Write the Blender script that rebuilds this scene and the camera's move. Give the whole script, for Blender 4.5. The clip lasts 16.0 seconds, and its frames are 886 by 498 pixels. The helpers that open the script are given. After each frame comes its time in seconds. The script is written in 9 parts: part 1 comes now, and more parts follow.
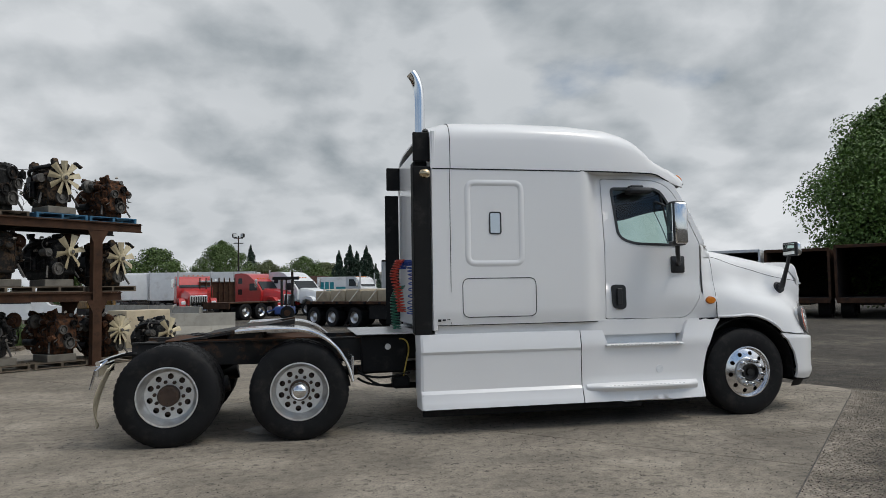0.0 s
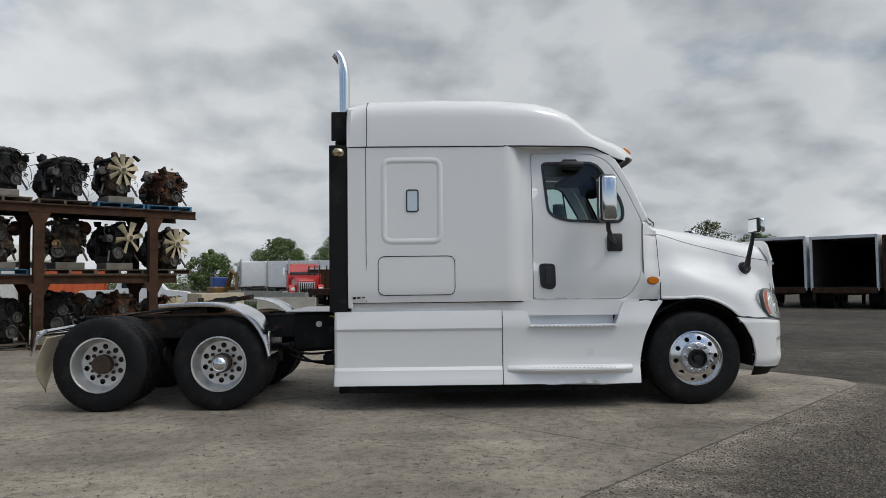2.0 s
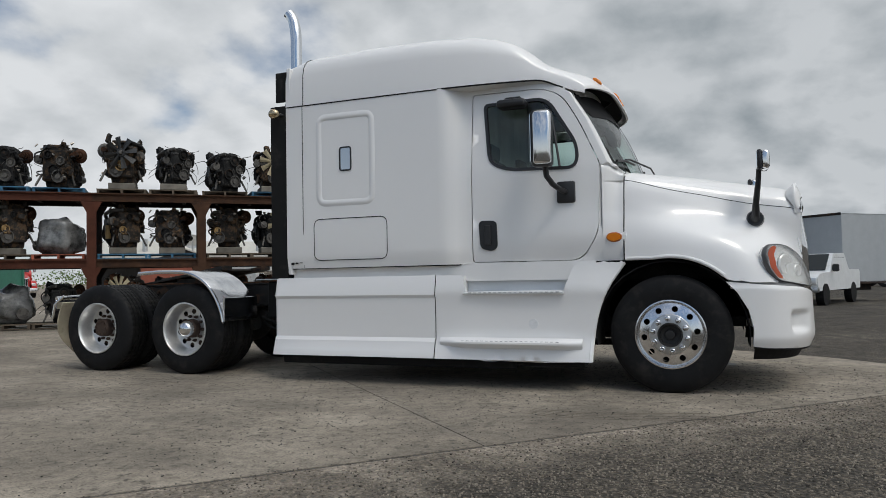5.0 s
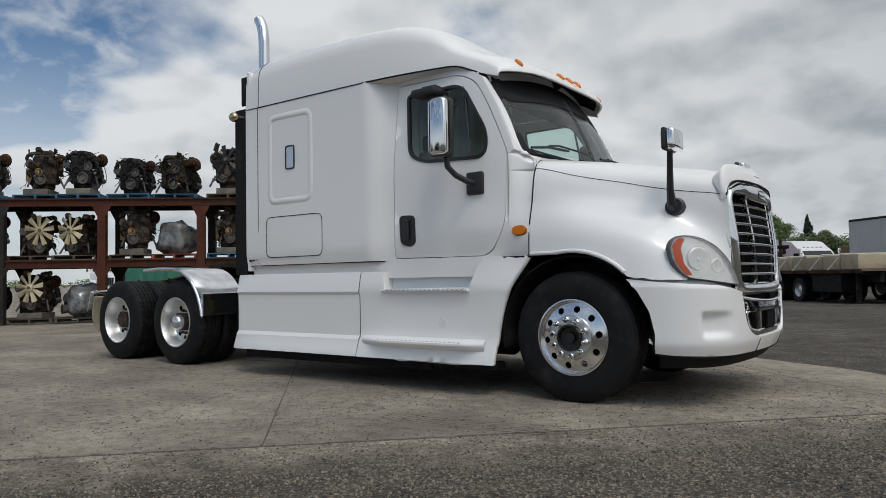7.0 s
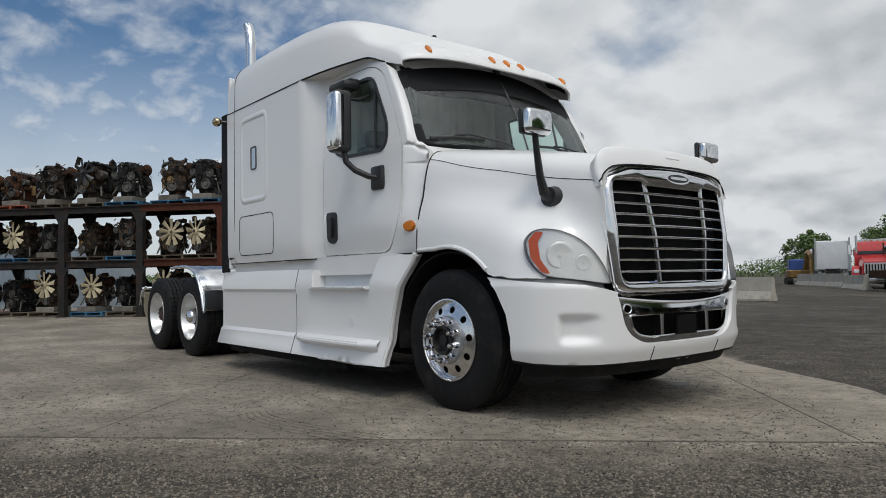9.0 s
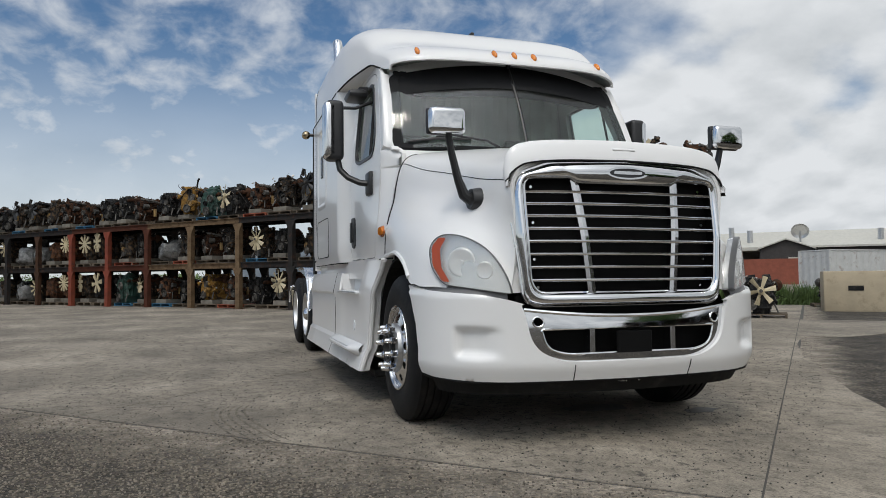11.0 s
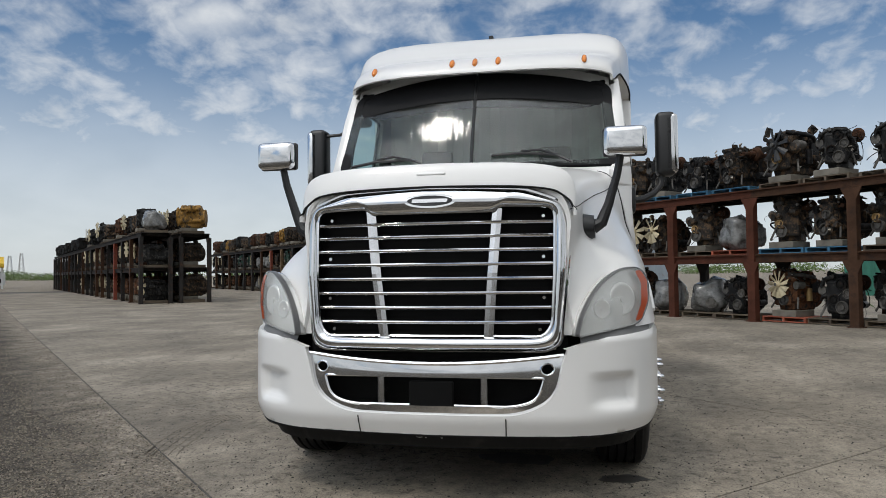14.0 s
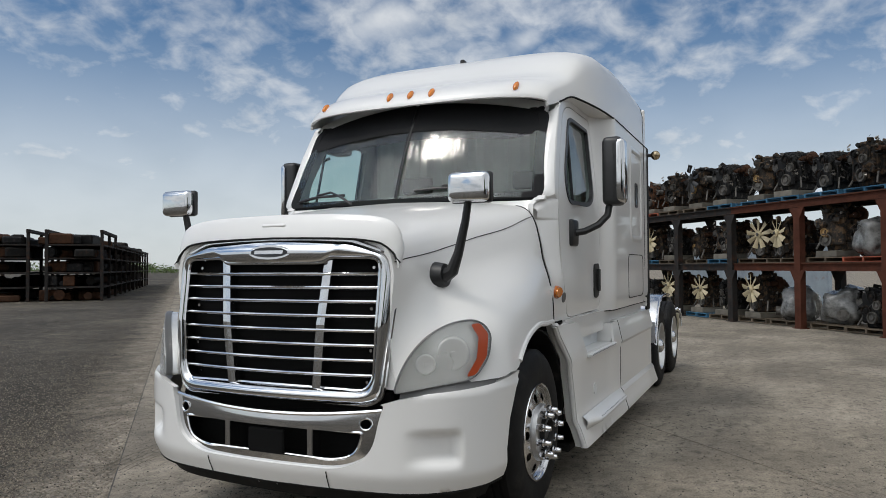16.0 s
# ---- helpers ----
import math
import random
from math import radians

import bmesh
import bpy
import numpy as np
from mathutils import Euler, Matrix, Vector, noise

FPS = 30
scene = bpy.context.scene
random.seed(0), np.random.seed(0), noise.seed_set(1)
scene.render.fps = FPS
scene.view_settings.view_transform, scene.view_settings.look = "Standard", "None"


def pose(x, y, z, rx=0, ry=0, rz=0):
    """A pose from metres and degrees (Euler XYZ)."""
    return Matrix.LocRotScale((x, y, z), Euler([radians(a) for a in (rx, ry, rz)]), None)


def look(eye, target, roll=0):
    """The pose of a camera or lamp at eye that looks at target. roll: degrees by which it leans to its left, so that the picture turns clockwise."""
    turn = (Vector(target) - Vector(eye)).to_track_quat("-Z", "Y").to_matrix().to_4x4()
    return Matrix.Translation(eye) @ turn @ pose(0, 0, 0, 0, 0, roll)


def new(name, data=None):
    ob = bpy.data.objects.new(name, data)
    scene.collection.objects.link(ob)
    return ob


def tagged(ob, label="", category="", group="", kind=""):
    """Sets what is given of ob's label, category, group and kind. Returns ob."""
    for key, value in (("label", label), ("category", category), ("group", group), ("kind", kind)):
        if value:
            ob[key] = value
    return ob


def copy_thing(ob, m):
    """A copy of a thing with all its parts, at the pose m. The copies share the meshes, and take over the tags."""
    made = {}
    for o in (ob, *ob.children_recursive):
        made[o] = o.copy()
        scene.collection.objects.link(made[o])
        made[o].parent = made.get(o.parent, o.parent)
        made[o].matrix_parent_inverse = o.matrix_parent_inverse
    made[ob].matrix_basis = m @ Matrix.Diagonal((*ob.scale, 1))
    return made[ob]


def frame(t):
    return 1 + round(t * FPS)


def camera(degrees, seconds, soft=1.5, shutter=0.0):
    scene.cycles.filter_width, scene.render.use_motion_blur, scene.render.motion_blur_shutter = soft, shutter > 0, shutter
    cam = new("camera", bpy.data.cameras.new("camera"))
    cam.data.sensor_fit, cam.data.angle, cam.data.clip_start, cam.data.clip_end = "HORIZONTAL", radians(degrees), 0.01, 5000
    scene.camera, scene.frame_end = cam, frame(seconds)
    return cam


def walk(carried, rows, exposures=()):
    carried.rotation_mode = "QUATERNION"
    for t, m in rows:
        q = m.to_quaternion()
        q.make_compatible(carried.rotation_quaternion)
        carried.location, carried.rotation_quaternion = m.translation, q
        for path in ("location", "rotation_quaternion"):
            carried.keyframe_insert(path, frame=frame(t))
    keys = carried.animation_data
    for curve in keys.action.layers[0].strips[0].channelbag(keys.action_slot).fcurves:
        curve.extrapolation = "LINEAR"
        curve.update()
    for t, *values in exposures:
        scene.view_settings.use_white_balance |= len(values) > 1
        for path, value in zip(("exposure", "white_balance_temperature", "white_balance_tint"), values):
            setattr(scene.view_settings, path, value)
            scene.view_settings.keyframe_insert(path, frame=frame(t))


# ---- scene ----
cam = camera(64.1, 16.0, soft=0.85)
PATH = [
    (0, (-5.272, -8.809, 1.553), (-4.868, -6.854, 1.666), -0.9),
    (0.5, (-4.63, -8.988, 1.506), (-4.263, -7.025, 1.616), -0.9),
    (1, (-4.03, -9.08, 1.471), (-3.704, -7.109, 1.575), -0.7),
    (1.5, (-3.439, -9.099, 1.449), (-3.2, -7.116, 1.546), -0.7),
    (2, (-2.901, -9.024, 1.396), (-2.872, -7.026, 1.485), -0.6),
    (2.5, (-2.396, -8.864, 1.336), (-2.534, -6.87, 1.419), -0.5),
    (3, (-1.839, -8.677, 1.243), (-2.046, -6.689, 1.325), -0.6),
    (3.5, (-1.285, -8.462, 1.144), (-1.562, -6.484, 1.226), -0.7),
    (6, (1.492, -6.971, 1.028), (0.487, -5.244, 1.106), -1.2),
    (6.5, (1.981, -6.63, 1.007), (0.894, -4.953, 1.087), -1.1),
    (7, (2.46, -6.262, 0.991), (1.284, -4.646, 1.073), -1.0),
    (7.5, (2.865, -5.857, 0.969), (1.588, -4.321, 1.051), -1.0),
    (8, (3.233, -5.403, 0.966), (1.896, -3.918, 1.044), -1.0),
    (8.5, (3.628, -4.954, 0.965), (2.188, -3.568, 1.043), -1.0),
    (11, (4.954, -2.408, 1.005), (3.05, -1.801, 1.086), -0.6),
    (11.5, (5.092, -1.883, 1.056), (3.13, -1.502, 1.134), -0.6),
    (12, (5.193, -1.244, 1.086), (3.201, -1.084, 1.166), -0.8),
    (12.5, (5.182, -0.702, 1.082), (3.184, -0.687, 1.157), -0.8),
    (13, (5.123, -0.156, 1.073), (3.127, -0.261, 1.146), -0.8),
    (13.5, (5.063, 0.354, 1.122), (3.079, 0.111, 1.194), -0.7),
    (14, (4.887, 0.813, 1.248), (2.927, 0.422, 1.315), -0.6),
    (14.5, (4.761, 1.254, 1.381), (2.836, 0.715, 1.444), -0.6),
    (15, (4.648, 1.682, 1.518), (2.774, 0.987, 1.577), -0.5),
    (15.5, (4.471, 2.113, 1.571), (2.634, 1.323, 1.625), -0.4),
    (16, (4.323, 2.528, 1.55), (2.509, 1.687, 1.601), -0.3),
]
walk(cam, [(t, look(eye, target, roll)) for t, eye, target, roll in PATH], [(0, -0.03), (3.5, -0.08), (8.5, -0.08), (11, 0.0), (12.5, 0.06), (16, 0.02)])

# ---- world, sun ----
SUN_EL, SUN_AZ = 58.0, -35.0   # elevation; azimuth of the sun from +x towards +y
world = bpy.data.worlds.new("world")
scene.world = world
world.use_nodes = True
wn, wl = world.node_tree.nodes, world.node_tree.links
wn.clear()
w_out = wn.new("ShaderNodeOutputWorld")
w_bg = wn.new("ShaderNodeBackground")
w_sky = wn.new("ShaderNodeTexSky")
w_sky.sky_type = "NISHITA"
w_sky.sun_disc = False
w_sky.sun_elevation = radians(SUN_EL)
w_sky.sun_rotation = radians(90 - SUN_AZ)
w_sky.air_density, w_sky.dust_density, w_sky.ozone_density = 1.0, 0.6, 2.0
w_tc = wn.new("ShaderNodeTexCoord")
w_sep = wn.new("ShaderNodeSeparateXYZ")
wl.new(w_tc.outputs["Generated"], w_sep.inputs[0])


def wmath(op, a, b=None, c=None, clamp=False):
    n = wn.new("ShaderNodeMath")
    n.operation, n.use_clamp = op, clamp
    for i, v in enumerate((a, b, c)):
        if v is None:
            continue
        if isinstance(v, (int, float)):
            n.inputs[i].default_value = v
        else:
            wl.new(v, n.inputs[i])
    return n.outputs[0]


def wnoise(vec, scale, detail, rough, dist=0.0):
    n = wn.new("ShaderNodeTexNoise")
    n.inputs["Scale"].default_value = scale
    n.inputs["Detail"].default_value = detail
    n.inputs["Roughness"].default_value = rough
    n.inputs["Distortion"].default_value = dist
    wl.new(vec, n.inputs["Vector"])
    return n.outputs["Fac"]


def wramp(val, lo, hi, a=0.0, b=1.0):
    n = wn.new("ShaderNodeMapRange")
    n.interpolation_type = "SMOOTHSTEP"
    for k, v in (("From Min", lo), ("From Max", hi), ("To Min", a), ("To Max", b)):
        n.inputs[k].default_value = v
    wl.new(val, n.inputs["Value"])
    return n.outputs["Result"]


# the sky dome flattened to a cloud deck: x / (z + k), y / (z + k)
w_zz = wmath("ADD", wmath("MAXIMUM", w_sep.outputs["Z"], 0.0), 0.42)
w_px = wmath("DIVIDE", w_sep.outputs["X"], w_zz)
w_py = wmath("DIVIDE", w_sep.outputs["Y"], w_zz)
w_deck = wn.new("ShaderNodeCombineXYZ")
wl.new(w_px, w_deck.inputs[0])
wl.new(w_py, w_deck.inputs[1])
w_deck.inputs[2].default_value = 3.7
# weather side: heavy cloud towards +x +y, breaking up towards -x
w_side = wmath("ADD", wmath("MULTIPLY", w_sep.outputs["X"], 0.55), wmath("MULTIPLY", w_sep.outputs["Y"], 0.75))


def wshift(vec, dx, dy):
    n = wn.new("ShaderNodeVectorMath")
    n.operation = "ADD"
    wl.new(vec, n.inputs[0])
    n.inputs[1].default_value = (dx, dy, 0)
    return n.outputs[0]


deck = w_deck.outputs[0]
w_patch = wnoise(wshift(deck, 9.0, 1.0), 1.7, 4.0, 0.5)
w_heavy = wramp(wmath("MULTIPLY_ADD", wmath("SUBTRACT", w_patch, 0.5), 1.3, w_side), -0.60, 0.42)
lit = wshift(deck, 0.05, -0.06)


def wbillow(vec):
    """Heaped cloud: broad noise with rounded puffs of two sizes on it."""
    warp = wn.new("ShaderNodeTexNoise")
    warp.inputs["Scale"].default_value, warp.inputs["Detail"].default_value = 3.2, 4.0
    wl.new(vec, warp.inputs["Vector"])
    mixv = wn.new("ShaderNodeVectorMath")
    mixv.operation = "MULTIPLY_ADD"
    wl.new(warp.outputs["Color"], mixv.inputs[0])
    mixv.inputs[1].default_value = (0.22, 0.22, 0.0)
    wl.new(vec, mixv.inputs[2])
    out = wnoise(vec, 1.5, 9.0, 0.55, 0.1)
    for scale, weight in ((4.5, 0.24), (11.0, 0.10)):
        v = wn.new("ShaderNodeTexVoronoi")
        v.feature = "SMOOTH_F1"
        v.inputs["Scale"].default_value, v.inputs["Smoothness"].default_value = scale, 0.6
        wl.new(mixv.outputs[0], v.inputs["Vector"])
        out = wmath("MULTIPLY_ADD", wmath("SUBTRACT", 0.42, v.outputs["Distance"]), weight, out)
    return out


w_big, w_big2 = wbillow(deck), wbillow(lit)
w_small = wnoise(wshift(deck, 5.0, 2.0), 12.0, 5.0, 0.55, 0.25)
# cover: billows on the heavy side, dappled high cloud on the other
w_thr = wmath("ADD", w_big, wmath("MULTIPLY", w_heavy, 0.545))
w_cover_h = wramp(w_thr, 0.62, 0.84)
w_dap = wmath("ADD", wmath("MULTIPLY", w_small, 0.70), wmath("MULTIPLY", w_patch, 0.45))
w_cover_d = wmath("MULTIPLY", wramp(w_dap, 0.44, 0.80), 0.80)
w_cover = wmath("MAXIMUM", w_cover_h, w_cover_d)
# near the horizon the deck thickens to a pale veil
w_low = wramp(w_sep.outputs["Z"], 0.04, 0.34, 0.74, 0.0)
w_cover2 = wmath("MAXIMUM", w_cover, w_low)
# lit tops and dark bellies
w_relief = wmath("MULTIPLY_ADD", wmath("SUBTRACT", w_big2, w_big), 3.6, 0.20, clamp=True)
w_dark = wramp(wnoise(wshift(deck, 2.3, 7.1), 1.25, 5.0, 0.45, 0.4), 0.40, 0.66)
w_shade = wmath("MULTIPLY", wmath("MULTIPLY_ADD", w_dark, 0.30, wmath("MULTIPLY", w_relief, 0.62), clamp=True), wramp(w_heavy, 0.0, 1.0, 0.25, 1.0))
w_cc = wn.new("ShaderNodeMix")
w_cc.data_type = "RGBA"
w_cc.inputs[6].default_value = (11.7, 12.1, 12.5, 1)
w_cc.inputs[7].default_value = (2.4, 3.1, 3.6, 1)
wl.new(w_shade, w_cc.inputs[0])
# the cloud glows where the sun stands behind it
w_dot = wn.new("ShaderNodeVectorMath")
w_dot.operation = "DOT_PRODUCT"
wl.new(w_tc.outputs["Generated"], w_dot.inputs[0])
w_dot.inputs[1].default_value = (math.cos(radians(SUN_EL)) * math.cos(radians(SUN_AZ)), math.cos(radians(SUN_EL)) * math.sin(radians(SUN_AZ)), math.sin(radians(SUN_EL)))
w_glow = wn.new("ShaderNodeMix")
w_glow.data_type, w_glow.blend_type = "RGBA", "MULTIPLY"
w_glow.inputs[0].default_value = 1.0
wl.new(w_cc.outputs[2], w_glow.inputs[6])
w_gl = wramp(w_dot.outputs["Value"], 0.66, 1.0, 1.0, 3.2)
w_gc = wn.new("ShaderNodeCombineXYZ")
for i in range(3):
    wl.new(w_gl, w_gc.inputs[i])
wl.new(w_gc.outputs[0], w_glow.inputs[7])
w_tint = wn.new("ShaderNodeMix")
w_tint.data_type, w_tint.blend_type = "RGBA", "MULTIPLY"
w_tint.inputs[0].default_value = 1.0
wl.new(w_sky.outputs[0], w_tint.inputs[6])
w_tint.inputs[7].default_value = (0.88, 1.14, 1.30, 1)
w_skym = wn.new("ShaderNodeMix")
w_skym.data_type = "RGBA"
wl.new(w_cover2, w_skym.inputs[0])
wl.new(w_tint.outputs[2], w_skym.inputs[6])
wl.new(w_glow.outputs[2], w_skym.inputs[7])
wl.new(w_skym.outputs[2], w_bg.inputs["Color"])
w_bg.inputs["Strength"].default_value = 0.0635
wl.new(w_bg.outputs[0], w_out.inputs[0])

sun_data = bpy.data.lights.new("sun", "SUN")
sun_data.energy, sun_data.angle, sun_data.color = 0.85, radians(11.0), (1.0, 0.94, 0.85)
sun_ob = new("sun", sun_data)
_el, _az = radians(SUN_EL), radians(SUN_AZ)
sun_ob.matrix_world = look((20 * math.cos(_el) * math.cos(_az), 20 * math.cos(_el) * math.sin(_az), 20 * math.sin(_el)), (0, 0, 0))

# ---- materials ----
def surface(name, base, rough=0.5, metal=0.0, vary=0.0, vscale=3.0, spots=None, bump=0.0, bscale=40.0, coat=0.0, rand=0.0, rvary=0.0, island=False, spec=0.5):
    """A procedural surface. vary: large-scale brightness change; spots: (colour, scale, low, high) of stains or wear; rand: change from piece to piece."""
    m = bpy.data.materials.new(name)
    m.use_nodes = True
    n, l = m.node_tree.nodes, m.node_tree.links
    b = n["Principled BSDF"]
    b.inputs["Roughness"].default_value = rough
    b.inputs["Metallic"].default_value = metal
    b.inputs["Specular IOR Level"].default_value = spec
    if coat:
        b.inputs["Coat Weight"].default_value = coat
        b.inputs["Coat Roughness"].default_value = 0.04
    b.inputs["Base Color"].default_value = (*base, 1)
    tc = n.new("ShaderNodeTexCoord")
    col = None

    def noise_tex(scale, detail=5.0, r=0.6):
        t = n.new("ShaderNodeTexNoise")
        t.inputs["Scale"].default_value, t.inputs["Detail"].default_value, t.inputs["Roughness"].default_value = scale, detail, r
        l.new(tc.outputs["Object"], t.inputs["Vector"])
        return t.outputs["Fac"]

    if vary:
        hsv = n.new("ShaderNodeHueSaturation")
        hsv.inputs["Color"].default_value = (*base, 1)
        mr = n.new("ShaderNodeMapRange")
        mr.inputs["From Min"].default_value, mr.inputs["From Max"].default_value = 0.3, 0.7
        mr.inputs["To Min"].default_value, mr.inputs["To Max"].default_value = 1 - vary, 1 + vary
        l.new(noise_tex(vscale), mr.inputs["Value"])
        l.new(mr.outputs["Result"], hsv.inputs["Value"])
        col = hsv.outputs["Color"]
    if spots:
        mix = n.new("ShaderNodeMix")
        mix.data_type = "RGBA"
        mr = n.new("ShaderNodeMapRange")
        mr.inputs["From Min"].default_value, mr.inputs["From Max"].default_value = spots[2], spots[3]
        l.new(noise_tex(spots[1], 6.0, 0.65), mr.inputs["Value"])
        l.new(mr.outputs["Result"], mix.inputs[0])
        if col:
            l.new(col, mix.inputs[6])
        else:
            mix.inputs[6].default_value = (*base, 1)
        mix.inputs[7].default_value = (*spots[0], 1)
        col = mix.outputs[2]
    if rand:
        hsv = n.new("ShaderNodeHueSaturation")
        if col:
            l.new(col, hsv.inputs["Color"])
        else:
            hsv.inputs["Color"].default_value = (*base, 1)
        mr = n.new("ShaderNodeMapRange")
        mr.inputs["To Min"].default_value, mr.inputs["To Max"].default_value = 1 - rand, 1 + rand
        if island:
            src = n.new("ShaderNodeNewGeometry").outputs["Random Per Island"]
        else:
            src = n.new("ShaderNodeObjectInfo").outputs["Random"]
        l.new(src, mr.inputs["Value"])
        l.new(mr.outputs["Result"], hsv.inputs["Value"])
        col = hsv.outputs["Color"]
    if col:
        l.new(col, b.inputs["Base Color"])
    if rvary:
        mr = n.new("ShaderNodeMapRange")
        mr.inputs["To Min"].default_value, mr.inputs["To Max"].default_value = max(0.02, rough - rvary), min(1, rough + rvary)
        l.new(noise_tex(vscale * 2.3), mr.inputs["Value"])
        l.new(mr.outputs["Result"], b.inputs["Roughness"])
    if bump:
        bp = n.new("ShaderNodeBump")
        bp.inputs["Strength"].default_value, bp.inputs["Distance"].default_value = bump, 0.01
        l.new(noise_tex(bscale, 4.0, 0.6), bp.inputs["Height"])
        l.new(bp.outputs[0], b.inputs["Normal"])
    return m


def clear_glass(name, tint, rough=0.0, ior=1.62):
    """Thin tinted pane: mostly clear, with the gloss of glass."""
    m = bpy.data.materials.new(name)
    m.use_nodes = True
    n, l = m.node_tree.nodes, m.node_tree.links
    n.remove(n["Principled BSDF"])
    t = n.new("ShaderNodeBsdfTransparent")
    t.inputs[0].default_value = (*tint, 1)
    g = n.new("ShaderNodeBsdfGlossy")
    g.inputs["Roughness"].default_value = rough
    lw = n.new("ShaderNodeLayerWeight")
    lw.inputs["Blend"].default_value = 0.5
    pw = n.new("ShaderNodeMath")
    pw.operation = "POWER"
    l.new(lw.outputs["Facing"], pw.inputs[0])
    pw.inputs[1].default_value = 4.5
    f = n.new("ShaderNodeMapRange")
    f.inputs["To Min"].default_value, f.inputs["To Max"].default_value = ((ior - 1) / (ior + 1)) ** 2, 0.9
    l.new(pw.outputs[0], f.inputs["Value"])
    mx = n.new("ShaderNodeMixShader")
    l.new(f.outputs[0], mx.inputs[0])
    l.new(t.outputs[0], mx.inputs[1])
    l.new(g.outputs[0], mx.inputs[2])
    l.new(mx.outputs[0], n["Material Output"].inputs[0])
    return m


WHITE = surface("truck_white_paint", (0.815, 0.803, 0.785), 0.30, vary=0.008, vscale=0.9, coat=0.5)
WHITE_PLASTIC = surface("white_plastic", (0.72, 0.72, 0.71), 0.45, vary=0.05, vscale=4.0)
CHROME = surface("chrome", (0.74, 0.745, 0.755), 0.085, 1.0, rvary=0.03, vscale=6.0)
ALU = surface("polished_aluminium", (0.74, 0.74, 0.75), 0.16, 1.0, vary=0.08, vscale=9.0, rvary=0.10)
ALU_DULL = surface("dull_aluminium", (0.55, 0.55, 0.55), 0.38, 1.0, vary=0.18, vscale=14.0, spots=((0.30, 0.28, 0.26), 20.0, 0.60, 0.80))
BLACK_PLASTIC = surface("black_plastic", (0.018, 0.018, 0.019), 0.42, vary=0.2, bump=0.05, bscale=160)
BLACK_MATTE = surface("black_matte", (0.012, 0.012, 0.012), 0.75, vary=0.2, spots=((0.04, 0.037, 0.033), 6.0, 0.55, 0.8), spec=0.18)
RUBBER = surface("tyre_rubber", (0.010, 0.010, 0.0105), 0.62, vary=0.25, vscale=5.0, spots=((0.040, 0.036, 0.031), 7.0, 0.52, 0.9), bump=0.08, bscale=90, spec=0.18)
SEAM = surface("dark_seam", (0.02, 0.02, 0.02), 0.8, spec=0.18)
AMBER = surface("amber_lens", (0.75, 0.22, 0.015), 0.12, coat=0.5)
FRAME_STEEL = surface("chassis_steel", (0.022, 0.021, 0.02), 0.6, vary=0.3, vscale=5.0, spots=((0.11, 0.055, 0.028), 6.0, 0.52, 0.72), bump=0.15, bscale=60, spec=0.18)
RUSTY = surface("rusty_steel", (0.085, 0.042, 0.024), 0.82, 0.0, vary=0.35, vscale=4.0, spots=((0.035, 0.025, 0.02), 9.0, 0.5, 0.7), bump=0.25, bscale=50, spec=0.18)
GLASS = clear_glass("window_glass", (0.80, 0.92, 0.88), 0.03, ior=1.75)
# wiped streaks: the gloss changes in upright bands
_gn, _gl = GLASS.node_tree.nodes, GLASS.node_tree.links
_tc, _mp, _tx, _mr = _gn.new("ShaderNodeTexCoord"), _gn.new("ShaderNodeMapping"), _gn.new("ShaderNodeTexNoise"), _gn.new("ShaderNodeMapRange")
_mp.inputs["Scale"].default_value = (1.5, 7.0, 1.2)
_tx.inputs["Scale"].default_value, _tx.inputs["Detail"].default_value = 1.6, 5.0
_mr.inputs["From Min"].default_value, _mr.inputs["From Max"].default_value, _mr.inputs["To Min"].default_value, _mr.inputs["To Max"].default_value = 0.35, 0.65, 0.03, 0.14
_gl.new(_tc.outputs["Object"], _mp.inputs["Vector"])
_gl.new(_mp.outputs[0], _tx.inputs["Vector"])
_gl.new(_tx.outputs["Fac"], _mr.inputs["Value"])
_gl.new(_mr.outputs["Result"], [q for q in _gn if q.type == "BSDF_GLOSSY"][0].inputs["Roughness"])
_df, _mx = _gn.new("ShaderNodeBsdfDiffuse"), _gn.new("ShaderNodeMixShader")
_df.inputs[0].default_value, _mx.inputs[0].default_value = (0.62, 0.68, 0.64, 1), 0.012
_gl.new(_gn["Material Output"].inputs[0].links[0].from_socket, _mx.inputs[1])
_gl.new(_df.outputs[0], _mx.inputs[2])
_gl.new(_mx.outputs[0], _gn["Material Output"].inputs[0])
_bp = _gn.new("ShaderNodeBump")
_bp.inputs["Strength"].default_value, _bp.inputs["Distance"].default_value = 0.22, 0.02
_gl.new(_tx.outputs["Fac"], _bp.inputs["Height"])
_gl.new(_bp.outputs[0], [q for q in _gn if q.type == "BSDF_GLOSSY"][0].inputs["Normal"])
GLASS_DARK = clear_glass("dark_window_glass", (0.66, 0.77, 0.74))
LENS = clear_glass("lamp_lens", (0.96, 0.96, 0.95), 0.04, ior=1.6)
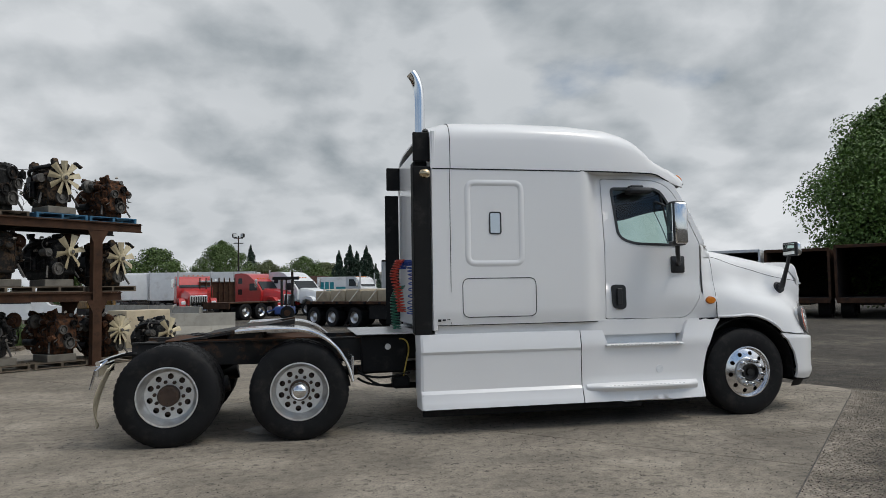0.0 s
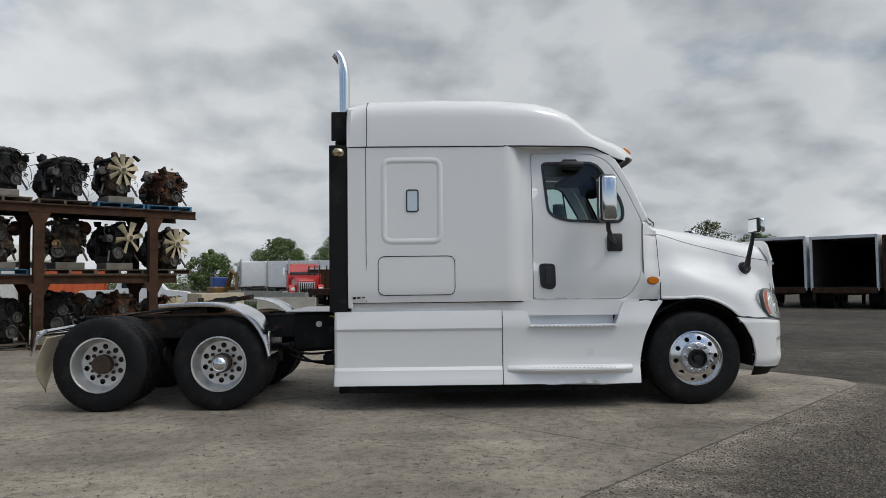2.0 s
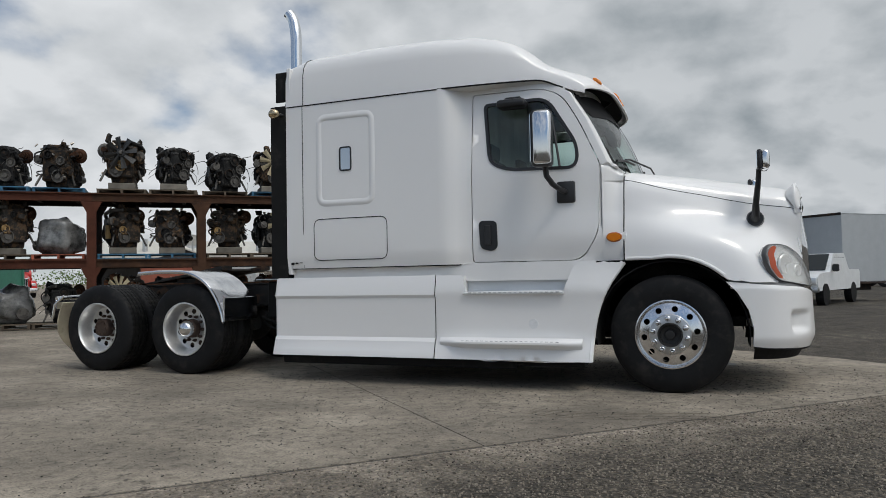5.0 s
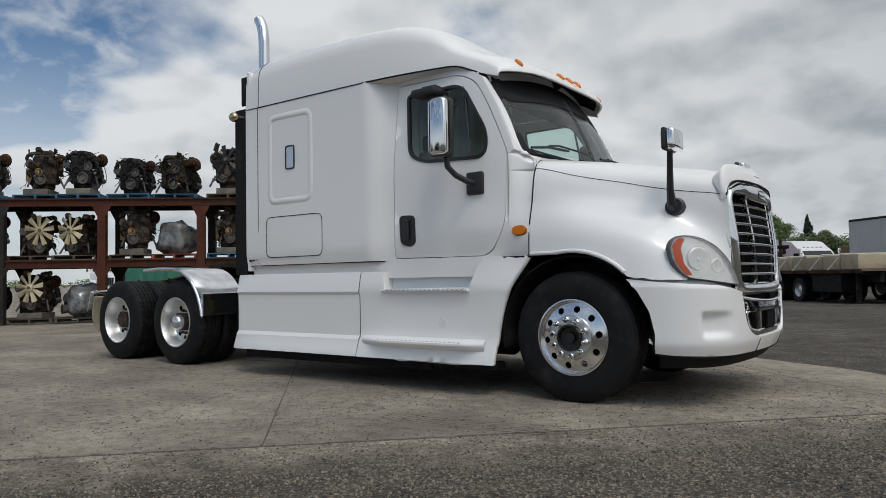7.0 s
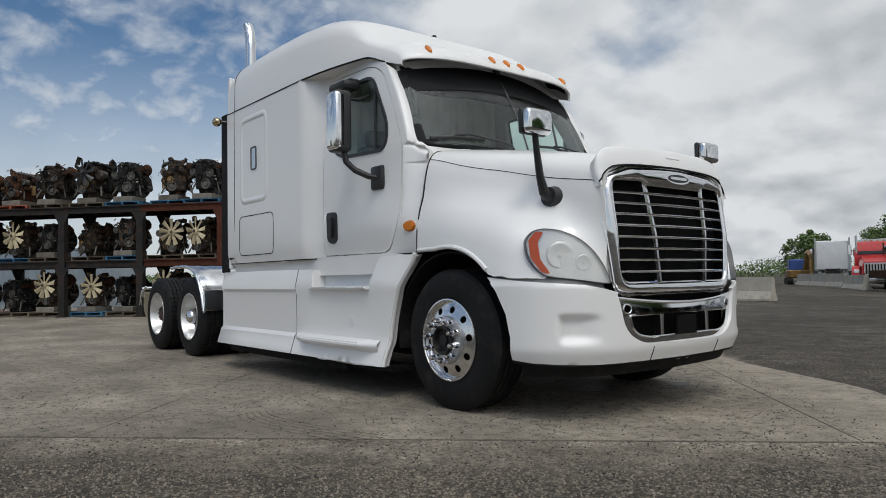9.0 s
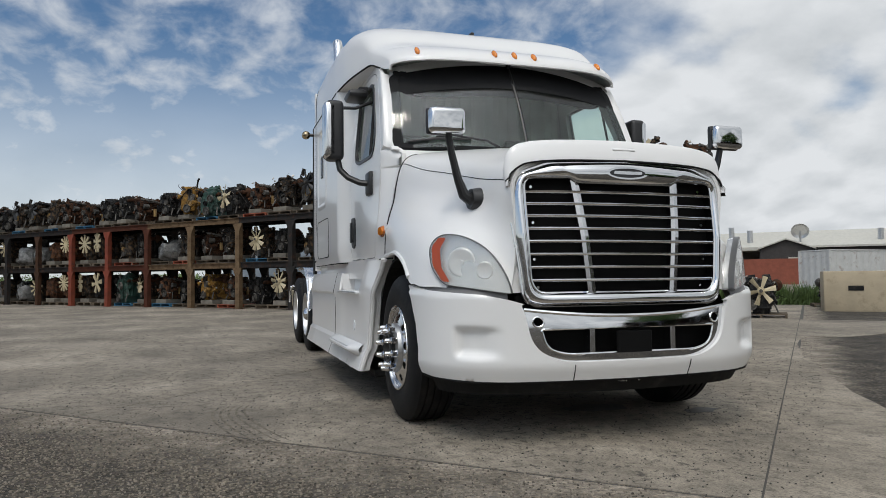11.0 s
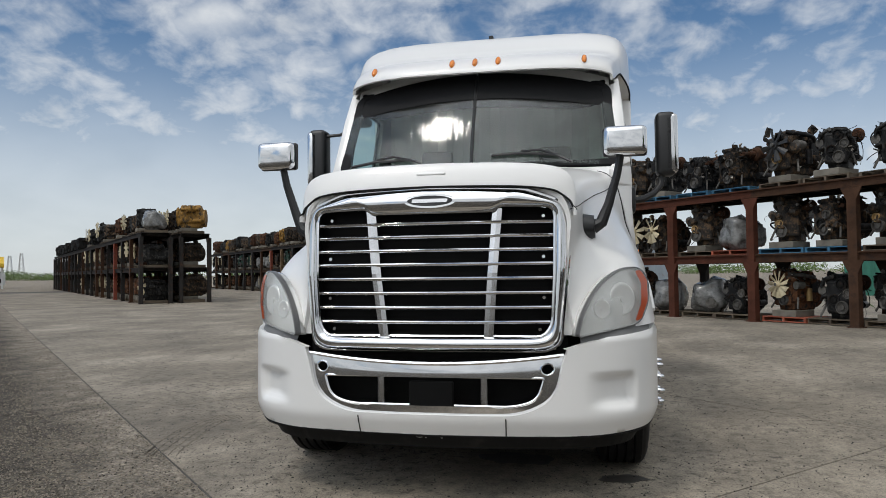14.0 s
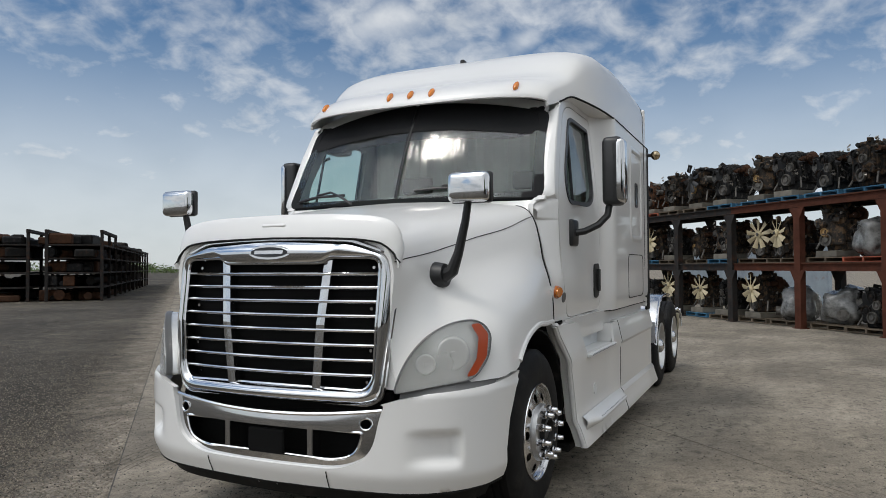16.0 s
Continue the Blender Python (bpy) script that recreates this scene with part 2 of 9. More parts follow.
# weathered plastic: part of the light is scattered
_ln, _ll = LENS.node_tree.nodes, LENS.node_tree.links
_df, _mx = _ln.new("ShaderNodeBsdfDiffuse"), _ln.new("ShaderNodeMixShader")
_df.inputs[0].default_value = (0.90, 0.90, 0.88, 1)
_mx.inputs[0].default_value = 0.24
_ll.new(_ln["Material Output"].inputs[0].links[0].from_socket, _mx.inputs[1])
_ll.new(_df.outputs[0], _mx.inputs[2])
_ll.new(_mx.outputs[0], _ln["Material Output"].inputs[0])
INTERIOR = surface("grey_cab_trim", (0.24, 0.235, 0.225), 0.8, vary=0.12, vscale=6.0, bump=0.1)
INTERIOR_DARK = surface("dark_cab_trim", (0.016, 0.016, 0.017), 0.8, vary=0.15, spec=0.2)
GRILLE_BLACK = surface("grille_black", (0.006, 0.006, 0.006), 0.8, vary=0.2, spec=0.1)
CURTAIN = surface("grey_curtain", (0.78, 0.79, 0.75), 0.9, vary=0.12, vscale=5.0)
MUD_RUBBER = surface("cream_mudflap", (0.52, 0.46, 0.34), 0.6, vary=0.12, vscale=4.0, spots=((0.22, 0.18, 0.13), 6.0, 0.55, 0.8))
BRASS = surface("brass", (0.50, 0.40, 0.26), 0.25, 1.0, vary=0.15)
RED_HOSE = surface("red_air_hose", (0.55, 0.06, 0.03), 0.4)
GREEN_HOSE = surface("green_air_hose", (0.02, 0.16, 0.09), 0.4)
BLUE_HOSE = surface("blue_air_hose", (0.03, 0.08, 0.35), 0.4)
YELLOW_WIRE = surface("yellow_wire", (0.55, 0.40, 0.08), 0.5)
MIRROR = surface("mirror_glass", (0.85, 0.86, 0.87), 0.02, 1.0)
LAMP_BOWL = surface("lamp_reflector", (0.82, 0.82, 0.81), 0.28, 0.55)
LAMP_BASE = surface("lamp_housing", (0.76, 0.76, 0.74), 0.22, 0.6, vary=0.10, vscale=9.0)

# ---- builders ----
from mathutils import geometry


def part(name, bm, material, parent=None, label="", smooth=False, angle=35):
    """One mesh object from a bmesh, under its thing or part."""
    me = bpy.data.meshes.new(name)
    bmesh.ops.recalc_face_normals(bm, faces=bm.faces)
    if smooth:
        lim = radians(angle)
        for f in bm.faces:
            f.smooth = True
        for e in bm.edges:
            if len(e.link_faces) == 2 and e.calc_face_angle(0.0) > lim:
                e.smooth = False
    bm.to_mesh(me)
    bm.free()
    me.materials.append(material)
    ob = new(name, me)
    if parent:
        ob.parent = parent
    if label:
        ob["label"] = label
    return ob


def thing(name, label, category, m=None, group="", kind=""):
    ob = new(name)
    ob.empty_display_size = 0.2
    if m is not None:
        ob.matrix_basis = m
    return tagged(ob, label, category, group, kind)


def BM():
    return bmesh.new()


def box(bm, x0, x1, y0, y1, z0, z1, bevel=0.0, m=None, seg=1):
    r = bmesh.ops.create_cube(bm, size=1.0)
    vs = r["verts"]
    mat = Matrix.Translation(((x0 + x1) / 2, (y0 + y1) / 2, (z0 + z1) / 2)) @ Matrix.Diagonal((abs(x1 - x0), abs(y1 - y0), abs(z1 - z0), 1))
    bmesh.ops.transform(bm, matrix=mat, verts=vs)
    if bevel:
        es = list({e for v in vs for e in v.link_edges})
        out = bmesh.ops.bevel(bm, geom=es, offset=bevel, segments=seg, affect="EDGES", profile=0.5)
        vs = list({v for f in out["faces"] for v in f.verts} | {v for v in vs if v.is_valid})
    if m is not None:
        bmesh.ops.transform(bm, matrix=m, verts=[v for v in vs if v.is_valid])
    return bm


def tube(bm, pts, r, seg=8, caps=True, closed=False):
    """A round bar along pts; r: one radius or one for each point."""
    pts = [Vector(p) for p in pts]
    rs = [r] * len(pts) if isinstance(r, (int, float)) else r
    rings = []
    up = Vector((0, 0, 1))
    prev = None
    n = len(pts)
    for i, p in enumerate(pts):
        a, b = pts[(i - 1) % n if closed else max(i - 1, 0)], pts[(i + 1) % n if closed else min(i + 1, n - 1)]
        d = (b - a).normalized()
        if prev is None:
            ref = up if abs(d.z) < 0.9 else Vector((1, 0, 0))
            s = d.cross(ref).normalized()
        else:
            s = (prev - d * prev.dot(d)).normalized()
        prev = s
        t = d.cross(s)
        rings.append([bm.verts.new(p + (s * math.cos(2 * math.pi * k / seg) + t * math.sin(2 * math.pi * k / seg)) * rs[i]) for k in range(seg)])
    for a, b in zip(rings, rings[1:] + ([rings[0]] if closed else [])):
        for k in range(seg):
            bm.faces.new((a[k], a[(k + 1) % seg], b[(k + 1) % seg], b[k]))
    if caps and not closed:
        bm.faces.new(rings[0][::-1])
        bm.faces.new(rings[-1])
    return bm


def cyl(bm, p0, p1, r0, r1=None, seg=16, caps=True):
    return tube(bm, [p0, p1], [r0, r0 if r1 is None else r1], seg, caps)


def spin(bm, prof, seg=32, m=None, closed=False):
    """Turns a profile of (radius, along) round the y axis; along runs towards -y (outwards on the right side)."""
    m = m or Matrix()
    rings = []
    for k in range(seg):
        a = 2 * math.pi * k / seg
        rings.append([bm.verts.new(m @ Vector((r * math.cos(a), -d, r * math.sin(a)))) for r, d in prof])
    for a, b in zip(rings, rings[1:] + rings[:1]):
        for i in range(len(prof) - 1 + (1 if closed else 0)):
            j = (i + 1) % len(prof)
            q = [a[i], a[j], b[j], b[i]]
            if prof[i][0] < 1e-6:
                bm.faces.new((a[i], a[j], b[j]))
            elif prof[j][0] < 1e-6:
                bm.faces.new((a[i], a[j], b[i]))
            else:
                bm.faces.new(q)
    bmesh.ops.remove_doubles(bm, verts=[v for rg in rings for v in rg], dist=1e-5)
    return bm


def skin(bm, rows, close_u=False, cap=False):
    """Faces over a grid of points (rows of equal length)."""
    vs = [[bm.verts.new(p) for p in r] for r in rows]
    for a, b in zip(vs, vs[1:]):
        n = len(a)
        for k in range(n if close_u else n - 1):
            bm.faces.new((a[k], a[(k + 1) % n], b[(k + 1) % n], b[k]))
    if cap:
        bm.faces.new(vs[0][::-1])
        bm.faces.new(vs[-1])
    return bm


def thicken(bm, t, ref=(-1.5, 0.0, 1.2)):
    """Gives an open sheet a thickness t on the side that faces ref."""
    bmesh.ops.recalc_face_normals(bm, faces=bm.faces)
    bm.normal_update()
    ref = Vector(ref)
    if sum(f.normal.dot((f.calc_center_median() - ref).normalized()) * f.calc_area() for f in bm.faces) < 0:
        bmesh.ops.reverse_faces(bm, faces=bm.faces[:])
        bm.normal_update()
    faces, edges = bm.faces[:], [e for e in bm.edges if len(e.link_faces) == 1]
    twin = {v: bm.verts.new(v.co - v.normal * t) for v in bm.verts[:]}
    for f in faces:
        bm.faces.new([twin[v] for v in reversed(f.verts)])
    for e in edges:
        a, b = e.verts
        bm.faces.new((a, b, twin[b], twin[a]))
    return bm


def prism(bm, pts, d0, d1, fn):
    """A polygon (u, v) drawn out from depth d0 to d1; fn(u, v, d) gives the place."""
    a = [bm.verts.new(fn(u, v, d0)) for u, v in pts]
    b = [bm.verts.new(fn(u, v, d1)) for u, v in pts]
    bm.faces.new(a[::-1])
    bm.faces.new(b)
    n = len(pts)
    for k in range(n):
        bm.faces.new((a[k], a[(k + 1) % n], b[(k + 1) % n], b[k]))
    return bm


def rounded(pts, r, seg=4):
    """A polygon with its corners rounded by r (one for all or one each)."""
    out = []
    n = len(pts)
    rs = [r] * n if isinstance(r, (int, float)) else r
    for i, p in enumerate(pts):
        p = Vector(p)
        a, b = Vector(pts[i - 1]) - p, Vector(pts[(i + 1) % n]) - p
        k = min(rs[i], a.length * 0.49, b.length * 0.49)
        if k < 1e-4:
            out.append((p.x, p.y))
            continue
        a, b = p + a.normalized() * k, p + b.normalized() * k
        for j in range(seg + 1):
            t = j / seg
            q = a * (1 - t) ** 2 + p * 2 * t * (1 - t) + b * t * t
            out.append((q.x, q.y))
    return out


def inside(p, poly):
    x, y = p
    c = False
    for (x0, y0), (x1, y1) in zip(poly, poly[1:] + poly[:1]):
        if (y0 > y) != (y1 > y) and x < (x1 - x0) * (y - y0) / (y1 - y0) + x0:
            c = not c
    return c


def panel(bm, outline, holes, fn, step=0.12):
    """A curved sheet cut to an outline with holes; fn(u, v) gives the place of each point."""
    loops = [outline] + list(holes)
    pts, edges = [], []
    for lp in loops:
        fine = []
        for (a, b), (c, d) in zip(lp, lp[1:] + lp[:1]):
            k = max(1, int(math.hypot(c - a, d - b) / step))
            fine += [(a + (c - a) * i / k, b + (d - b) * i / k) for i in range(k)]
        s = len(pts)
        pts += [Vector(q) for q in fine]
        edges += [(s + i, s + (i + 1) % len(fine)) for i in range(len(fine))]
    us, vs = [p[0] for p in outline], [p[1] for p in outline]
    nu, nv = int((max(us) - min(us)) / step) + 1, int((max(vs) - min(vs)) / step) + 1
    for i in range(1, nu):
        for j in range(1, nv):
            q = (min(us) + (max(us) - min(us)) * i / nu, min(vs) + (max(vs) - min(vs)) * j / nv)
            if inside(q, outline) and not any(inside(q, hh) for hh in holes):
                if min(abs(q[0] - p.x) + abs(q[1] - p.y) for p in pts[:len(edges)]) > step * 0.55:
                    pts.append(Vector(q))
    r = geometry.delaunay_2d_cdt(pts, edges, [], 0, 1e-5)
    verts = [bm.verts.new(fn(v.x, v.y)) for v in r[0]]
    for f in r[2]:
        c = sum((r[0][i] for i in f), Vector((0, 0))) / len(f)
        if inside((c.x, c.y), outline) and not any(inside((c.x, c.y), hh) for hh in holes):
            bm.faces.new([verts[i] for i in f])
    for v in verts:
        if not v.link_faces:
            bm.verts.remove(v)
    return bm


def interp(x, table):
    """Smooth value from rows of (x, value...)."""
    if x <= table[0][0]:
        return list(table[0][1:])
    for a, b in zip(table, table[1:]):
        if x <= b[0]:
            t = (x - a[0]) / (b[0] - a[0])
            return [p + (q - p) * t for p, q in zip(a[1:], b[1:])]
    return list(table[-1][1:])


def bez(p0, p1, p2, n=8):
    p0, p1, p2 = Vector(p0), Vector(p1), Vector(p2)
    return [p0 * (1 - t) ** 2 + p1 * 2 * t * (1 - t) + p2 * t * t for t in (i / n for i in range(n + 1))]


def catmull(pts, n=4):
    pts = [Vector(p) for p in pts]
    out = []
    for i in range(len(pts) - 1):
        p0, p1, p2, p3 = pts[max(i - 1, 0)], pts[i], pts[i + 1], pts[min(i + 2, len(pts) - 1)]
        for k in range(n):
            t = k / n
            out.append(0.5 * (2 * p1 + (p2 - p0) * t + (2 * p0 - 5 * p1 + 4 * p2 - p3) * t * t + (3 * p1 - p0 - 3 * p2 + p3) * t ** 3))
    return out + [pts[-1]]


def sgrow(t):
    t = max(0.0, min(1.0, t))
    return t * t * (3 - 2 * t)


# ---- ground ----
def ground_mat():
    m = bpy.data.materials.new("gravelly_asphalt")
    m.use_nodes = True
    n, l = m.node_tree.nodes, m.node_tree.links
    b = n["Principled BSDF"]
    b.inputs["Roughness"].default_value = 0.93
    tc = n.new("ShaderNodeTexCoord")

    def tex(scale, detail=6.0, r=0.6):
        t = n.new("ShaderNodeTexNoise")
        t.inputs["Scale"].default_value, t.inputs["Detail"].default_value, t.inputs["Roughness"].default_value = scale, detail, r
        l.new(tc.outputs["Object"], t.inputs["Vector"])
        return t.outputs["Fac"]

    def ramp(v, *stops):
        r = n.new("ShaderNodeValToRGB")
        while len(r.color_ramp.elements) < len(stops):
            r.color_ramp.elements.new(0.5)
        for e, (p, c) in zip(r.color_ramp.elements, stops):
            e.position, e.color = p, (*c, 1)
        l.new(v, r.inputs[0])
        return r.outputs[0]

    def blend(f, a, c, mode="MIX"):
        x = n.new("ShaderNodeMix")
        x.data_type, x.blend_type = "RGBA", mode
        if isinstance(f, float):
            x.inputs[0].default_value = f
        else:
            l.new(f, x.inputs[0])
        l.new(a, x.inputs[6])
        l.new(c, x.inputs[7])
        return x.outputs[2]

    base = ramp(tex(0.22, 8, 0.66), (0.36, (0.052, 0.0435, 0.0335)), (0.50, (0.088, 0.075, 0.0585)), (0.64, (0.155, 0.133, 0.105)))
    fine = ramp(tex(26.0, 6, 0.75), (0.36, (0.30, 0.30, 0.30)), (0.5, (0.52, 0.51, 0.50)), (0.68, (0.95, 0.93, 0.90)))
    vor = n.new("ShaderNodeTexVoronoi")
    vor.inputs["Scale"].default_value = 36.0
    l.new(tc.outputs["Object"], vor.inputs["Vector"])
    peb = ramp(vor.outputs["Distance"], (0.08, (0.86, 0.85, 0.82)), (0.30, (0.55, 0.55, 0.54)), (0.55, (0.14, 0.14, 0.14)))
    c = blend(0.75, base, fine, "OVERLAY")
    c = blend(0.8, c, peb, "OVERLAY")
    mid = ramp(tex(2.6, 9, 0.74), (0.38, (0.27, 0.27, 0.265)), (0.5, (0.5, 0.5, 0.495)), (0.62, (0.74, 0.73, 0.71)))
    c = blend(1.0, c, mid, "OVERLAY")
    # pale crushed verge round the concrete, ragged towards the dark yard
    mp = n.new("ShaderNodeMapping")
    mp.inputs["Rotation"].default_value = (0, 0, radians(-45))
    l.new(tc.outputs["Object"], mp.inputs["Vector"])
    sp = n.new("ShaderNodeSeparateXYZ")
    l.new(mp.outputs[0], sp.inputs[0])

    def calc(op, a, c2=None, c3=None):
        x = n.new("ShaderNodeMath")
        x.operation = op
        for i, v in enumerate((a, c2, c3)):
            if v is None:
                continue
            if isinstance(v, (int, float)):
                x.inputs[i].default_value = v
            else:
                l.new(v, x.inputs[i])
        return x.outputs[0]

    da = calc("MULTIPLY", calc("MAXIMUM", calc("SUBTRACT", sp.outputs["X"], A0 + 0.15), 0.0), 2.2)
    dq = calc("MAXIMUM", calc("SUBTRACT", Q0 + 0.25, sp.outputs["Y"]), 0.0)
    dist = calc("POWER", calc("ADD", calc("POWER", da, 2.0), calc("POWER", dq, 2.0)), 0.5)
    rag = calc("MULTIPLY_ADD", tex(1.7, 10, 0.75), 2.4, dist)
    far = n.new("ShaderNodeMapRange")
    far.interpolation_type = "SMOOTHSTEP"
    far.inputs["From Min"].default_value, far.inputs["From Max"].default_value = 1.45, 2.35
    l.new(rag, far.inputs["Value"])
    pale = ramp(tex(3.0, 7, 0.7), (0.35, (0.135, 0.115, 0.090)), (0.5, (0.215, 0.186, 0.148)), (0.65, (0.32, 0.280, 0.228)))
    pale = blend(0.85, pale, fine, "OVERLAY")
    c = blend(far.outputs["Result"], pale, c)
    l.new(c, b.inputs["Base Color"])
    bp = n.new("ShaderNodeBump")
    bp.inputs["Strength"].default_value, bp.inputs["Distance"].default_value = 1.0, 0.024
    l.new(vor.outputs["Distance"], bp.inputs["Height"])
    bp.invert = True
    l.new(bp.outputs[0], b.inputs["Normal"])
    return m


def concrete_mat(name, lo, mid, hi, gravel=0.0):
    m = bpy.data.materials.new(name)
    m.use_nodes = True
    n, l = m.node_tree.nodes, m.node_tree.links
    b = n["Principled BSDF"]
    b.inputs["Roughness"].default_value = 0.88
    geo = n.new("ShaderNodeNewGeometry")

    def tex(scale, detail=6.0, r=0.6, stretch=None):
        t = n.new("ShaderNodeTexNoise")
        t.inputs["Scale"].default_value, t.inputs["Detail"].default_value, t.inputs["Roughness"].default_value = scale, detail, r
        if stretch:
            mp = n.new("ShaderNodeMapping")
            mp.inputs["Rotation"].default_value = (0, 0, radians(-45))
            mp.inputs["Scale"].default_value = stretch
            l.new(geo.outputs["Position"], mp.inputs["Vector"])
            l.new(mp.outputs[0], t.inputs["Vector"])
        else:
            l.new(geo.outputs["Position"], t.inputs["Vector"])
        return t.outputs["Fac"]

    def ramp(v, *stops):
        r = n.new("ShaderNodeValToRGB")
        while len(r.color_ramp.elements) < len(stops):
            r.color_ramp.elements.new(0.5)
        for e, (p, c) in zip(r.color_ramp.elements, stops):
            e.position, e.color = p, (*c, 1)
        l.new(v, r.inputs[0])
        return r.outputs[0]

    def blend(f, a, c, mode="MIX"):
        x = n.new("ShaderNodeMix")
        x.data_type, x.blend_type = "RGBA", mode
        if isinstance(f, float):
            x.inputs[0].default_value = f
        else:
            l.new(f, x.inputs[0])
        l.new(a, x.inputs[6])
        l.new(c, x.inputs[7])
        return x.outputs[2]

    base = ramp(tex(0.55, 6, 0.62), (0.33, lo), (0.5, mid), (0.66, hi))
    streak = ramp(tex(1.3, 5, 0.6, (0.35, 1.6, 1)), (0.40, (0.44, 0.44, 0.44)), (0.62, (0.54, 0.54, 0.535)))
    grime = ramp(tex(9.0, 8, 0.72), (0.34, (0.27, 0.265, 0.26)), (0.47, (0.50, 0.50, 0.50)), (0.66, (0.66, 0.66, 0.65)))
    speck = ramp(tex(60.0, 4, 0.8), (0.36, (0.22, 0.22, 0.21)), (0.45, (0.5, 0.5, 0.5)), (0.64, (0.74, 0.73, 0.72)))
    c = blend(1.0, base, streak, "OVERLAY")
    c = blend(0.8, c, grime, "OVERLAY")
    c = blend(0.8, c, speck, "OVERLAY")
    fleck = n.new("ShaderNodeMapRange")
    fleck.inputs["From Min"].default_value, fleck.inputs["From Max"].default_value, fleck.inputs["To Max"].default_value = 0.545, 0.615, 0.88
    l.new(tex(12.0, 6, 0.74), fleck.inputs["Value"])
    area = n.new("ShaderNodeMapRange")
    area.inputs["From Min"].default_value, area.inputs["From Max"].default_value, area.inputs["To Min"].default_value = 0.38, 0.58, 0.25
    l.new(tex(0.9, 5, 0.6), area.inputs["Value"])
    fmul = n.new("ShaderNodeMath")
    fmul.operation = "MULTIPLY"
    l.new(fleck.outputs["Result"], fmul.inputs[0])
    l.new(area.outputs["Result"], fmul.inputs[1])
    soot = n.new("ShaderNodeRGB")
    soot.outputs[0].default_value = (lo[0] * 0.38, lo[1] * 0.38, lo[2] * 0.38, 1)
    c = blend(fmul.outputs[0], c, soot.outputs[0])
    # dark oil and dirt blots with their own shapes
    blot = n.new("ShaderNodeMapRange")
    blot.inputs["From Min"].default_value, blot.inputs["From Max"].default_value, blot.inputs["To Max"].default_value = 0.60, 0.74, 0.55
    l.new(tex(1.9, 7, 0.68), blot.inputs["Value"])
    dark = n.new("ShaderNodeRGB")
    dark.outputs[0].default_value = (lo[0] * 0.45, lo[1] * 0.45, lo[2] * 0.45, 1)
    c = blend(blot.outputs["Result"], c, dark.outputs[0])
    l.new(c, b.inputs["Base Color"])
    bp = n.new("ShaderNodeBump")
    bp.inputs["Strength"].default_value, bp.inputs["Distance"].default_value = 0.35 + gravel, 0.006 + 0.01 * gravel
    l.new(tex(45.0, 6, 0.75), bp.inputs["Height"])
    l.new(bp.outputs[0], b.inputs["Normal"])
    return m


R2 = math.sqrt(0.5)
to_xy = lambda a, q: (R2 * (a - q), R2 * (a + q))
SLAB, A0, Q0, GAP = 4.70, 1.58, -1.75, 0.011
GROUND = ground_mat()
CONCRETE = concrete_mat("worn_concrete", (0.132, 0.113, 0.089), (0.205, 0.177, 0.140), (0.300, 0.260, 0.210))



def yard_z(x, y):
    """The yard falls a little away from the apron towards the truck park."""
    return -0.16 * sgrow((y - 12) / 12) * sgrow((x + 9 + 0.25 * (y - 20)) / 3) * sgrow((9 - x) / 4)


def lay(x, y, yaw=0.0, z=-0.03):
    """A place on the yard ground."""
    return pose(x, y, z + yard_z(x, y), 0, 0, yaw)


bm = BM()
gx = [-1500, -400, -150, -80, -50] + [-36 + 1.5 * k for k in range(33)] + [20, 40, 80, 150, 400, 1500]
gy = [-1500, -400, -150, -80, -40, -20, -10, -5, 0, 5, 10] + [12 + 1.5 * k for k in range(9)] + [26 + 3 * k for k in range(18)] + [90, 110, 150, 400, 1500]
skin(bm, [[Vector((x, y, -0.006 + yard_z(x, y))) for x in gx] for y in gy])
tagged(part("ground", bm, GROUND), "dark gravelly asphalt yard ground", "ground", kind="structure")

# concrete apron: slabs on a grid turned 45 degrees
apron = thing("concrete_apron", "worn grey concrete slab apron with dark joints", "pavement", kind="structure")


def slab(poly):
    bm = prism(BM(), poly, -0.12, 0.0, lambda u, v, d: Vector((*to_xy(u, v), d)))
    return part("slab", bm, CONCRETE, apron)


for i in range(-12, 1):
    for j in range(0, 6):
        a0, a1, q0, q1 = A0 + SLAB * (i - 1) + GAP, A0 + SLAB * i, Q0 + SLAB * j + GAP, Q0 + SLAB * (j + 1)
        slab([(a0, q0), (a1, q0), (a1, q1), (a0, q1)])
# broken ends of the outermost slabs
e0 = A0 + GAP
slab([(e0, Q0 + GAP), (1.95, Q0 + 0.03), (2.18, Q0 + 0.22), (2.34, Q0 + 0.62), (2.46, Q0 + 1.25), (2.49, 0.05), (2.44, 0.42), (2.30, 0.9), (2.22, 1.3), (2.10, 1.75), (2.02, 2.4), (1.93, 2.95), (e0, 2.95)])
slab([(e0, 2.95 + GAP), (1.92, 2.97), (1.86, 3.5), (1.80, 4.0), (1.70, 4.6), (1.68, 5.2), (1.62, 6.2), (1.64, 6.9), (1.70, 7.3), (1.78, 7.65), (e0, 7.65)])
slab([(e0, 7.65 + GAP), (1.80, 7.66), (2.30, 7.78), (2.62, 8.2), (2.95, 8.8), (3.3, 9.3), (3.6, 10.0), (3.7, 12.35), (e0, 12.35)])
# joints filled with dirt
tagged(part("joint_filler", prism(BM(), [(-65, Q0), (A0 + 0.1, Q0), (A0 + 0.05, 26), (-65, 26)], -0.1, -0.004, lambda u, v, d: Vector((*to_xy(u, v), d))), surface("joint_dirt", (0.075, 0.07, 0.062), 0.95, vary=0.3, vscale=8), apron), "dark dirt in the slab joints")

